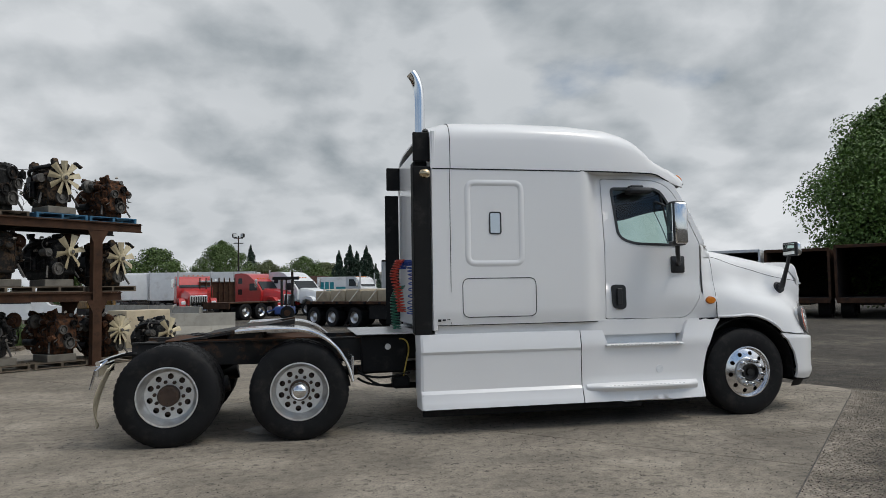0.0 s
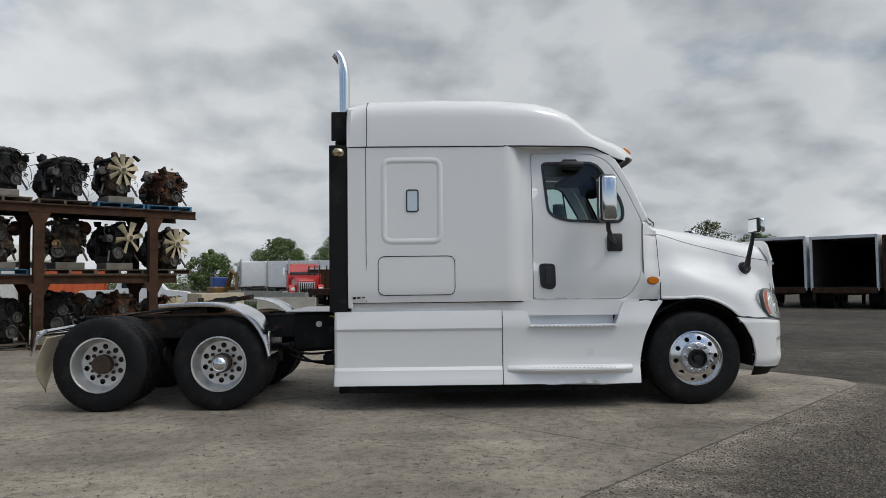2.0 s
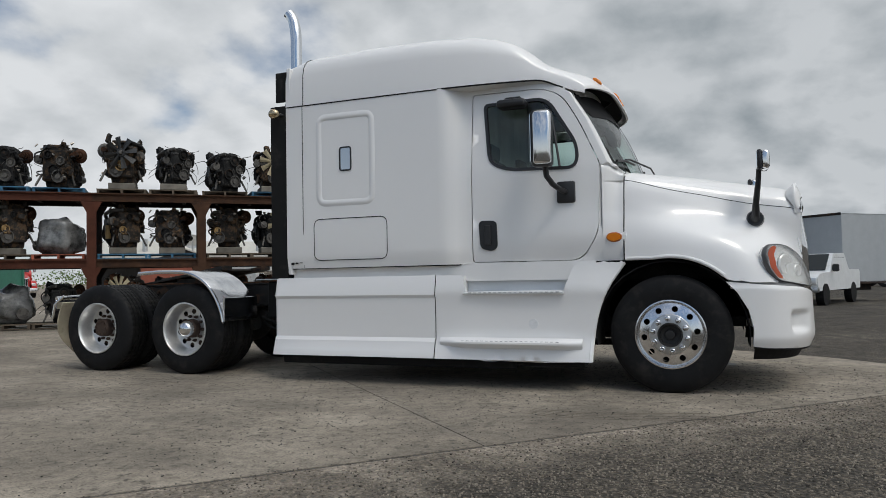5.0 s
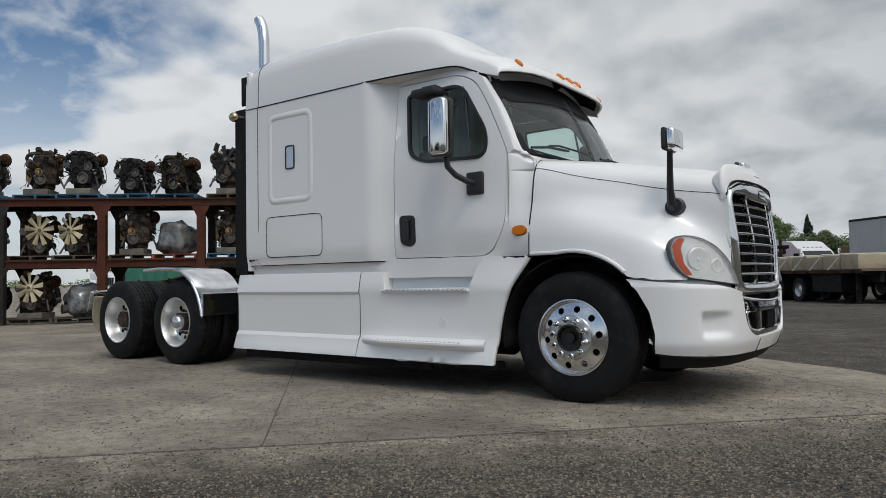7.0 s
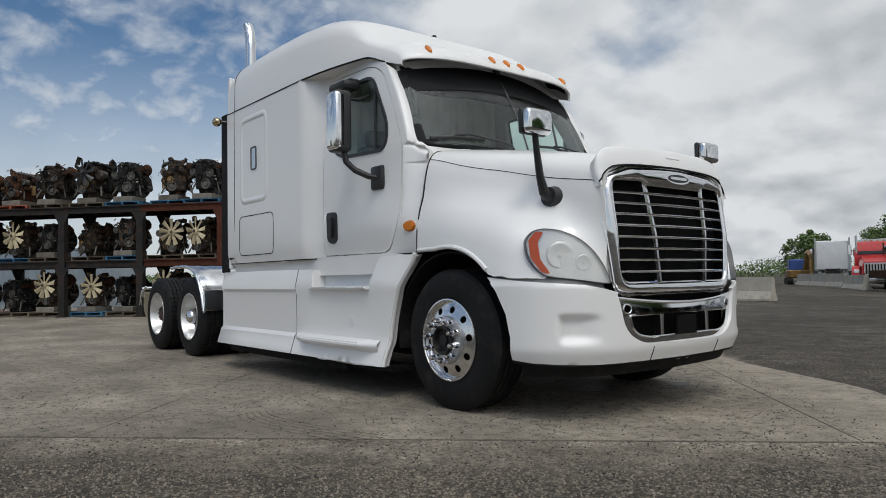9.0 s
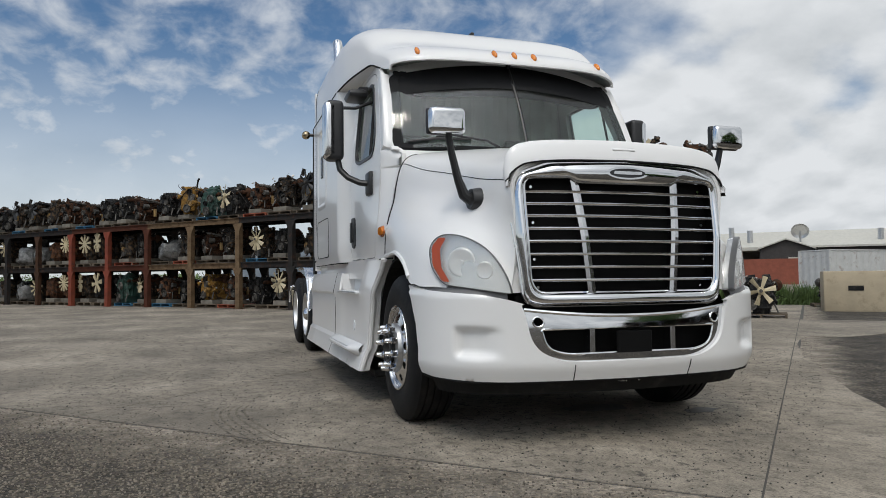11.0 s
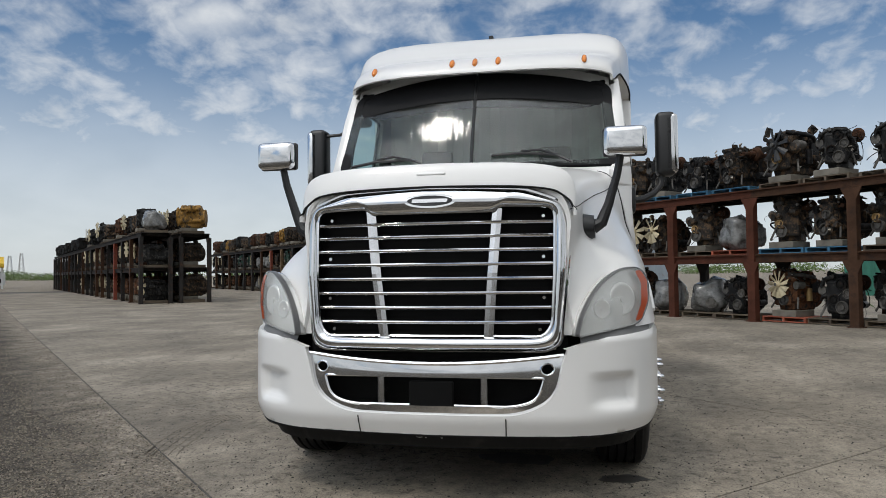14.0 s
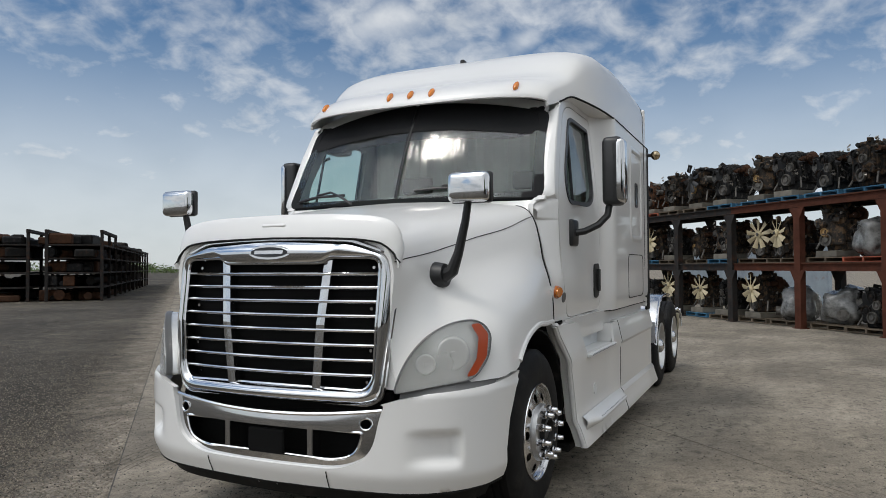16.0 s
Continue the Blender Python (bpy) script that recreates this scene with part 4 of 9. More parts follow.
for y in (-0.56, 0.56):
    bm = box(BM(), -1.72, -1.22, y - 0.25, y + 0.25, 1.50, 1.66, 0.05, seg=2)
    seat = part("seat", bm, INTERIOR, truck, "grey cloth driver's seat" if y > 0 else "grey cloth passenger seat", True)
    part("seat_back", box(BM(), -0.08, 0.08, -0.25, 0.25, 0, 0.62, 0.05, Matrix.Translation((-1.66, y, 1.62)) @ Matrix.Rotation(radians(-9), 4, "Y"), 2), INTERIOR, seat, "", True)
    part("headrest", box(BM(), -0.05, 0.05, -0.15, 0.15, 0.0, 0.16, 0.03, Matrix.Translation((-1.77, y, 2.25)), 2), INTERIOR, seat, "", True)
    part("armrest", box(BM(), -1.62, -1.25, y + 0.24, y + 0.31, 1.78, 1.84, 0.02), INTERIOR_DARK, seat)
wheel_m = Matrix.Translation((-1.02, 0.56, 1.93)) @ Matrix.Rotation(radians(62), 4, "Y")
bm = tube(BM(), [wheel_m @ Vector((0.23 * math.cos(a), 0.23 * math.sin(a), 0)) for a in [2 * math.pi * k / 24 for k in range(24)]], 0.016, 8, closed=True)
for a in (0.5, 2.64, 4.71):
    tube(bm, [wheel_m @ Vector((0.22 * math.cos(a), 0.22 * math.sin(a), 0)), wheel_m @ Vector((0, 0, -0.03))], 0.014, 6)
part("steering_wheel", bm, BLACK_PLASTIC, truck, "", True)

# hood and fenders
HOOD = [
    (-0.37, [(0, 2.035), (0.5, 2.02), (0.85, 1.985), (0.985, 1.95), (1.05, 1.86), (1.085, 1.72), (1.105, 1.60), (1.145, 1.47), (1.172, 1.33), (1.178, 1.165)]),
    (0.0, [(0, 1.985), (0.5, 1.97), (0.79, 1.935), (0.925, 1.875), (0.985, 1.755), (1.018, 1.64), (1.070, 1.54), (1.138, 1.44), (1.185, 1.325), (1.205, 1.175)]),
    (0.3, [(0, 1.94), (0.48, 1.925), (0.72, 1.88), (0.845, 1.81), (0.90, 1.69), (0.945, 1.58), (1.020, 1.485), (1.108, 1.40), (1.178, 1.28), (1.21, 1.10)]),
    (0.6, [(0, 1.885), (0.45, 1.87), (0.66, 1.825), (0.78, 1.745), (0.83, 1.62), (0.872, 1.515), (0.955, 1.42), (1.060, 1.33), (1.155, 1.19), (1.21, 0.965)]),
    (0.82, [(0, 1.845), (0.42, 1.83), (0.62, 1.785), (0.755, 1.71), (0.797, 1.575), (0.812, 1.455), (0.860, 1.355), (0.940, 1.27), (1.065, 1.14), (1.135, 0.95)]),
    (0.98, [(0, 1.81), (0.4, 1.80), (0.6, 1.765), (0.735, 1.69), (0.775, 1.55), (0.775, 1.41), (0.785, 1.30), (0.825, 1.20), (0.885, 1.08), (0.945, 0.93)]),
    (1.09, [(0, 1.765), (0.38, 1.755), (0.57, 1.725), (0.70, 1.655), (0.745, 1.53), (0.735, 1.38), (0.725, 1.25), (0.73, 1.12), (0.745, 1.0), (0.765, 0.91)]),
]


def hood_row(x):
    keys = [h[0] for h in HOOD]
    prof = []
    for k in range(10):
        ps = [Vector((h[0], h[1][k][0], h[1][k][1])) for h in HOOD]
        i = max(j for j in range(len(keys) - 1) if keys[j] <= x + 1e-9)
        t = (x - keys[i]) / (keys[i + 1] - keys[i])
        p0, p1, p2, p3 = ps[max(i - 1, 0)], ps[i], ps[i + 1], ps[min(i + 2, len(ps) - 1)]
        q = 0.5 * (2 * p1 + (p2 - p0) * t + (2 * p0 - 5 * p1 + 4 * p2 - p3) * t * t + (3 * p1 - p0 - 3 * p2 + p3) * t ** 3)
        prof.append((q.y, q.z))
    if abs(x) < 0.57:
        za = 0.51 + math.sqrt(max(0.0, 0.665 ** 2 - x * x))
        y9 = prof[9][0]
        prof[9] = (y9, max(za, 0.965) if x > 0 else max(za, 1.165))
        if prof[8][1] < prof[9][1] + 0.03:
            prof[8] = (prof[8][0], prof[9][1] + 0.03)
    return prof


def hood_curve(x):
    pr = catmull([(0, y, z) for y, z in hood_row(x)], 3)
    half = [Vector((x, p.y, p.z)) for p in pr]
    return [Vector((p.x, -p.y, p.z)) for p in half[::-1]] + half[1:]


hx = [-0.37 + 0.06 * k for k in range(25)]
hx = [x for x in hx if x < 1.085] + [1.09]
hood = part("hood", thicken(skin(BM(), [hood_curve(x) for x in hx]), 0.02), WHITE, truck, "white sloping hood with flared front fenders", True, 60)
for s in (-1, 1):
    pts = []
    for x in hx[:-1]:
        q = catmull([(0, y, z) for y, z in hood_row(x)], 3)[11]
        pts.append(Vector((x, s * (q.y + 0.0005), q.z)))
    part("hood_seam", tube(BM(), pts, 0.0028, 5), SEAM, hood)
    # gap between hood and cowl
    pr = [Vector((-0.372, s * (q.y + 0.001), q.z)) for q in catmull([(0, y, z) for y, z in hood_row(-0.37)], 3)[7:]]
    part("cowl_gap", tube(BM(), pr, 0.0055, 6), SEAM, hood)
    # rolled lip round the wheel arch
    pts = [Vector((x, s * (hood_row(x)[9][0] - 0.004), hood_row(x)[9][1] + 0.012)) for x in [-0.36 + 0.045 * k for k in range(19)]]
    part("fender_lip", tube(BM(), pts, 0.017, 8), WHITE, hood, "", True)
    # arch liner
    rows = []
    for k in range(17):
        a = math.pi * (k / 16) * 1.1 - 0.15
        rows.append([Vector((0.645 * math.cos(a), s * y, 0.51 + 0.645 * math.sin(a))) for y in (1.165, 0.7)])
    part("wheel_arch_liner", thicken(skin(BM(), rows), 0.01), BLACK_MATTE, truck, "black wheel arch liner")
    part("arch_inner_wall", box(BM(), -0.62, 0.62, s * 0.69 - 0.01, s * 0.69 + 0.01, 0.55, 1.20, 0.004), BLACK_MATTE, truck)
part("engine_bay_shield", box(BM(), -0.6, 1.0, -0.7, 0.7, 0.62, 1.0, 0.02), BLACK_MATTE, truck)
part("firewall", box(BM(), -0.62, -0.45, -1.05, 1.05, 0.95, 1.95, 0.02), BLACK_MATTE, truck)


# grille
def gx(y, z):
    return 1.165 - 0.075 * (y / 0.7) ** 2 - 0.12 * max(0.0, z - 1.25)


G_OUT = rounded([(-0.745, 1.53), (-0.70, 1.625), (-0.50, 1.695), (0, 1.71), (0.50, 1.695), (0.70, 1.625), (0.745, 1.53), (0.715, 1.15), (0.685, 0.87), (0.62, 0.83), (-0.62, 0.83), (-0.685, 0.87), (-0.715, 1.15)], 0.05, 3)
G_IN = rounded([(-0.665, 1.60), (-0.37, 1.605), (-0.33, 1.575), (0.33, 1.575), (0.37, 1.605), (0.665, 1.60), (0.66, 1.25), (0.645, 0.97), (0.60, 0.905), (-0.60, 0.905), (-0.645, 0.97), (-0.66, 1.25)], [0.06, 0.02, 0.02, 0.02, 0.02, 0.06, 0.03, 0.05, 0.06, 0.06, 0.05, 0.03], 3)
def rim_drop(y, z):
    return 6.0 * max(abs(y) - 0.655, 0.0) ** 2 + max(0.90 - z, 0.0) * 0.12 + max(z - 1.60, 0.0) * 0.02


def ray_hit(loop, a):
    """Where a ray from the grille's middle at the angle a meets the loop."""
    c, d = Vector((0.0, 1.25)), Vector((math.cos(a), math.sin(a)))
    far = 0.0
    for p, q in zip(loop, loop[1:] + loop[:1]):
        p, e = Vector(p) - c, Vector(q) - Vector(p)
        k = d.x * e.y - d.y * e.x
        if abs(k) < 1e-9:
            continue
        r, t = (p.x * e.y - p.y * e.x) / k, (p.x * d.y - p.y * d.x) / k
        if r > 0 and -1e-6 <= t <= 1 + 1e-6:
            far = max(far, r)
    return c + d * far


rows = []
for k in range(240):
    p, q = ray_hit(G_IN, 2 * math.pi * k / 240), ray_hit(G_OUT, 2 * math.pi * k / 240)
    ring = [p.lerp(q, t) for t in (0.0, 0.06, 0.16, 0.30, 0.46, 0.62, 0.78, 0.90, 0.97, 1.0)]
    rows.append([Vector((gx(*w) + 0.018 + 0.034 * math.sin(math.pi * t) ** 0.75 - rim_drop(*w) * 0.5, *w)) for w, t in zip(ring, (0.0, 0.06, 0.16, 0.30, 0.46, 0.62, 0.78, 0.90, 0.97, 1.0))])
bm = skin(BM(), rows + [rows[0]])
bmesh.ops.remove_doubles(bm, verts=bm.verts, dist=1e-5)
bm = thicken(bm, 0.014, (0.4, 0.0, 1.25))
# white nose panel round the opening, behind grille and lamps
part("nose_panel", panel(BM(), [(q.y, q.z) for q in hood_curve(1.085)], [G_IN], lambda y, z: Vector((1.075, y, z)), 0.08), WHITE, hood)
grille = part("grille_surround", bm, CHROME, truck, "polished chrome grille surround", True, 60)
part("grille_border", tube(BM(), [(gx(y, z) + 0.018 - rim_drop(y, z), y, z) for y, z in G_OUT], 0.013, 8, closed=True), CHROME, grille, "", True)
part("grille_edge", tube(BM(), [(gx(y, z) + 0.022, y, z) for y, z in G_IN], 0.010, 6, closed=True), CHROME, grille)
part("grille_liner", skin(BM(), [[Vector((gx(y, z) + d, y, z)) for y, z in G_IN] for d in (0.012, -0.06)], close_u=True), GRILLE_BLACK, grille)
part("grille_screen", panel(BM(), G_IN, [], lambda y, z: Vector((gx(y, z) - 0.05, y, z)), 0.2), GRILLE_BLACK, grille, "black grille mesh")
for z in (1.515, 1.442, 1.368, 1.292, 1.215, 1.138, 1.06, 0.982):
    wy = 0.655 if z > 1.0 else 0.635
    bm = skin(BM(), [[Vector((gx(y, z) + dx, y, z + dz)) for y in [-wy + wy * k / 8 for k in range(17)]] for dx, dz in ((-0.012, -0.009), (0.014, -0.009), (0.022, -0.003), (0.024, 0.003), (0.018, 0.009), (-0.012, 0.009))])
    part("grille_slat", bm, CHROME, grille, "", True)
for y0, y1, s in ((-0.345, -0.26, 1), (0.36, 0.31, 1)):
    bm = skin(BM(), [[Vector((gx(y, z) + dx, y + dy, z)) for z, y in [(1.59 - 0.69 * k / 8, y0 + (y1 - y0) * k / 8) for k in range(9)]] for dx, dy in ((-0.03, -0.026), (0.012, -0.026), (0.016, 0), (0.012, 0.026), (-0.03, 0.026))])
    part("grille_upright", bm, ALU, grille)
for y in (-0.60, 0.60):
    for z in (1.55, 1.33, 1.11, 0.94):
        part("grille_bolt", cyl(BM(), (gx(y, z) - 0.05, y * (0.96 if z < 1 else 1), z), (gx(y, z) - 0.03, y * (0.96 if z < 1 else 1), z), 0.009, seg=8), CHROME, grille)
ell = lambda a, b: [(a * math.cos(q), 1.637 + b * math.sin(q)) for q in [2 * math.pi * k / 28 for k in range(28)]]
fnb = lambda y, z, d: Vector((gx(y, z) + 0.040 + d, y, z))
badge = part("grille_badge", prism(BM(), ell(0.145, 0.040), 0.0, 0.010, fnb), CHROME, grille, "oval chrome maker's badge", True)
part("badge_field", prism(BM(), ell(0.125, 0.028), 0.008, 0.013, fnb), surface("badge_dark", (0.02, 0.02, 0.022), 0.4), badge)
part("badge_bar", prism(BM(), rounded([(-0.100, 1.627), (0.096, 1.627), (0.100, 1.647), (-0.096, 1.647)], 0.006, 2), 0.011, 0.016, fnb), ALU, badge)

# white lip shield over the grille, with short returns down its sides
SH = [(1.055, 0.768, 1.545), (1.052, 0.764, 1.64), (1.06, 0.712, 1.716), (1.075, 0.60, 1.748), (1.10, 0.38, 1.763), (1.112, 0.0, 1.770)]
sh_path = catmull(SH, 5)
sh_path = sh_path + [Vector((q.x, -q.y, q.z)) for q in sh_path[:-1]][::-1]
rows = []
for i, q in enumerate(sh_path):
    d = (sh_path[min(i + 1, len(sh_path) - 1)] - sh_path[max(i - 1, 0)])
    nv = Vector((0, d.z, -d.y)).normalized()
    if nv.z < 0 or (abs(nv.z) < 0.2 and nv.y * q.y < 0):
        nv = -nv
    k = 0.20 + 0.80 * sgrow((q.z - 1.58) / 0.14)
    rows.append([q + Vector((ex_ if ex_ > 0 else ex_ * k, 0, 0)) + nv * en * k * (1.0 if en < 0 else 0.22 + 0.78 * max(nv.z, 0.0) ** 2) for ex_, en in ((0.036, -0.050), (0.032, -0.025), (0.006, 0.040), (-0.010, 0.074), (-0.016, 0.079), (-0.024, 0.078), (-0.045, 0.050), (-0.085, 0.012))])
shield = part("hood_shield", thicken(skin(BM(), rows), 0.010, (0.6, 0.0, 1.2)), WHITE, truck, "white bug shield along the hood edge", True, 50)
part("shield_notch", box(BM(), 1.085, 1.132, -0.085, 0.085, 1.773, 1.798, 0.010), WHITE, shield)
part("shield_gap", tube(BM(), [r[0] + Vector((-0.005, 0, -0.004)) for r in rows[2:-2]], 0.007, 6), SEAM, shield)
for y in (-0.62, -0.25, 0.22, 0.6):
    part("shield_rivet", cyl(BM(), (1.09 - 0.06 * (y / 0.8) ** 2, y, 1.766), (1.133 - 0.09 * (y / 0.8) ** 2, y, 1.766), 0.005, seg=6), RUSTY, shield)


# headlamps
def lamp_pt(s, off=0.0):
    def fn(y, z):
        x = 1.135 - 0.62 * (y - 0.76) - 1.25 * max(0.0, y - 0.86) ** 2 - 0.10 * (z - 0.92) - 0.25 * max(0.0, z - 1.10) ** 1.5
        return Vector((x + off * 0.85, s * (y + off * 0.5), z))
    return fn


LAMP = rounded([(0.765, 0.905), (1.095, 0.962), (1.150, 1.07), (1.152, 1.20), (1.10, 1.272), (1.0, 1.262), (0.90, 1.195), (0.83, 1.10), (0.785, 1.0)], [0.02, 0.04, 0.08, 0.08, 0.06, 0.08, 0.08, 0.08, 0.06], 5)
LAMP_AMBER = rounded([(1.064, 0.976), (1.100, 0.984), (1.140, 1.08), (1.140, 1.195), (1.104, 1.252), (1.070, 1.248), (1.104, 1.18), (1.102, 1.07)], 0.014, 3)
ORANGE = surface("orange_reflector", (0.44, 0.062, 0.012), 0.25, coat=0.4)
LAMP_EDGE = surface("lamp_edge_dark", (0.10, 0.10, 0.10), 0.4)
for s in (-1, 1):
    lamp = part("headlamp", thicken(panel(BM(), LAMP, [], lamp_pt(s, 0.0), 0.04), 0.05), LAMP_BASE, truck, "large teardrop headlamp with clear lens and amber reflector", True)
    part("lamp_lens", panel(BM(), LAMP, [], lamp_pt(s, 0.026), 0.04), LENS, lamp, "clear slightly hazed plastic lens", True).visible_shadow = False
    fl = lambda y, z, d, s=s: lamp_pt(s, d)(y, z)
    part("lamp_rim", ridge(BM(), LAMP, [(-0.003, -0.012), (-0.003, 0.024), (0.001, 0.028), (0.004, 0.024)], fl), LAMP_EDGE, lamp, "", True)
    for cy, cz, r in ((1.010, 1.095, 0.084), (0.900, 1.045, 0.050)):
        c = lamp_pt(s, 0.0)(cy, cz)
        mm = Matrix.Translation(c) @ Matrix.Rotation(radians(90) + s * math.atan(0.62 + 1.2 * max(0.0, cy - 0.86)), 4, "Z")
        part("lamp_bowl", spin(BM(), [(r * 1.10, -0.006), (r * 1.03, 0.004), (r * 0.96, 0.006), (r * 0.85, 0.005), (r * 0.5, 0.002), (0.0, 0.001)], 28, mm), LAMP_BOWL, lamp, "", True, 60)
        part("lamp_bulb", spin(BM(), [(r * 0.20, 0.0), (r * 0.18, 0.006), (0, 0.007)], 12, mm), LAMP_BOWL, lamp, "", True)
    part("amber_reflector", panel(BM(), LAMP_AMBER, [], lamp_pt(s, 0.0285), 0.04), ORANGE, lamp, "amber side reflector", True)

# bumper: a along the front from the middle round to the side
BPATH = catmull([(1.215, 0.0, 0), (1.20, 0.3, 0), (1.165, 0.62, 0), (1.11, 0.83, 0), (1.00, 1.02, 0), (0.84, 1.145, 0), (0.66, 1.20, 0), (0.46, 1.215, 0)], 6)
BLEN = [0.0]
for a, b in zip(BPATH, BPATH[1:]):
    BLEN.append(BLEN[-1] + (b - a).length)


def bump_pt(a, z, off=0.0):
    s, d = (1 if a >= 0 else -1), abs(a)
    i = max(j for j in range(len(BLEN) - 1) if BLEN[j] <= d + 1e-9)
    t = min(1.0, (d - BLEN[i]) / (BLEN[i + 1] - BLEN[i]))
    p = BPATH[i].lerp(BPATH[i + 1], t)
    d2 = (BPATH[i + 1] - BPATH[i]).normalized()
    nrm = Vector((d2.y, -d2.x, 0)).normalized()
    o = off - 0.05 * sgrow((0.50 - z) / 0.16) + 0.012 * sgrow((0.893 + 0.04 * min(1.0, max(0.0, d - 0.7)) - z) / 0.016)
    # recessed pocket in the corner
    pk = min(sgrow((d - 0.80) / 0.20), sgrow((1.135 - d) / 0.05)) * min(sgrow((z - 0.515) / 0.06), sgrow((0.72 - z) / 0.045))
    o -= 0.045 * pk
    q = p + nrm * o
    return Vector((q.x, s * q.y, z))


BE = BLEN[-1]
B_OUT = [(-BE + 0.20, 0.415), (-BE + 0.34, 0.402), (-0.95, 0.39), (-0.5, 0.383), (0, 0.38), (0.5, 0.383), (0.95, 0.39), (BE - 0.34, 0.402), (BE - 0.20, 0.415), (BE - 0.205, 0.56), (BE - 0.17, 0.72), (BE - 0.085, 0.87), (BE, 0.960), (BE - 0.25, 0.934), (0.95, 0.902), (0.80, 0.872)] + rounded([(0.725, 0.845), (0.70, 0.78), (0.655, 0.585), (0.48, 0.500), (-0.48, 0.500), (-0.655, 0.585), (-0.70, 0.78), (-0.725, 0.845)], [0.02, 0.06, 0.13, 0.13, 0.13, 0.13, 0.06, 0.02], 5) + [(-0.80, 0.872), (-0.95, 0.902), (-BE + 0.25, 0.934), (-BE, 0.960), (-BE + 0.085, 0.87), (-BE + 0.17, 0.72), (-BE + 0.205, 0.56)]
bumper = part("bumper", thicken(panel(BM(), B_OUT, [], lambda a, z: bump_pt(a, z), 0.018), 0.03), WHITE, truck, "white wraparound front bumper", True, 60)
for y in (-0.40, 0.40):
    part("bumper_seam", tube(BM(), [bump_pt(y, 0.385 + 0.02 * k, 0.002) for k in range(6)], 0.003, 5), SEAM, bumper)
for sd in (-1, 1):
    tops = [(0.80, 0.872), (0.95, 0.902), (BE - 0.25, 0.934), (BE, 0.960)]
    rows = [[bump_pt(sd * a, interp(a, tops)[0] + dz, off) for dz, off in ((-0.03, -0.026), (0.01, -0.030), (0.05, -0.050))] for a in [0.80 + (BE - 0.02 - 0.80) * k / 14 for k in range(15)]]
    part("bumper_filler", skin(BM(), rows), surface("grey_filler_%d" % sd, (0.16, 0.16, 0.16), 0.6, vary=0.1), bumper, "grey plastic strip above the bumper", True)
part("bumper_lip", tube(BM(), [bump_pt(a, 0.386 + 0.030 * max(0.0, abs(a) - BE + 0.55) / 0.55, -0.010) for a in [(-BE + 0.21) + (BE - 0.21) * k / 40 for k in range(81)]], 0.013, 6), BLACK_MATTE, bumper, "", True)
part("bumper_apron", skin(BM(), [[bump_pt(a, 0.41, -0.042) for a in [(BE - 0.22) * (k / 20 - 1) for k in range(41)]], [bump_pt(a, 0.40, -0.10) + Vector((0, 0, -0.10)) for a in [(BE - 0.22) * (k / 20 - 1) for k in range(41)]]]), BLACK_MATTE, bumper, "black rubber lower lip")
V_OUT = rounded([(-0.715, 0.815), (-0.70, 0.76), (-0.67, 0.575), (-0.50, 0.485), (0.50, 0.485), (0.67, 0.575), (0.70, 0.76), (0.715, 0.815)], [0.02, 0.05, 0.10, 0.10, 0.10, 0.10, 0.05, 0.02], 4)
V_IN = rounded([(-0.60, 0.695), (-0.565, 0.58), (-0.45, 0.545), (0.45, 0.545), (0.565, 0.58), (0.60, 0.695)], [0.02, 0.10, 0.10, 0.10, 0.10, 0.02], 5)
vx = lambda y, z, d=0.0: Vector((1.205 - 0.075 * (y / 0.7) ** 2 + d + 0.010 * (1 - ((z - 0.66) / 0.165) ** 2), y, z - 0.045 * (1 - (y / 0.7) ** 2) * sgrow((z - 0.70) / 0.12)))
TOWS = [[(c + 0.033 * math.cos(q), 0.742 + 0.033 * math.sin(q)) for q in [2 * math.pi * k / 16 for k in range(16)]] for c in (-0.615, 0.615)]
val = part("chrome_valance", thicken(panel(BM(), V_OUT, [V_IN] + TOWS, vx, 0.025), 0.02), CHROME, bumper, "chrome bumper centre with air intake", True, 50)
part("valance_lip", tube(BM(), [vx(-0.70 + 1.4 * k / 20, 0.812, 0.004) for k in range(21)], 0.011, 6), CHROME, bumper, "", True)
part("intake_lip", tube(BM(), [vx(y, z, 0.0) for y, z in V_IN], 0.008, 6, closed=True), CHROME, bumper)
for t in TOWS:
    part("tow_hole_rim", tube(BM(), [vx(y, z, 0.0) for y, z in t], 0.006, 6, closed=True), CHROME, bumper)
part("intake_back", box(BM(), 1.02, 1.06, -0.72, 0.72, 0.46, 0.90, 0.01), GRILLE_BLACK, bumper)
for y in (-0.275, 0.285):
    part("intake_strut", box(BM(), 1.10, 1.19, y - 0.018, y + 0.018, 0.54, 0.695, 0.005), ALU, bumper)
part("plate_holder", box(BM(), 1.18, 1.205, -0.115, 0.125, 0.525, 0.675, 0.008), GRILLE_BLACK, bumper, "empty black number plate holder")

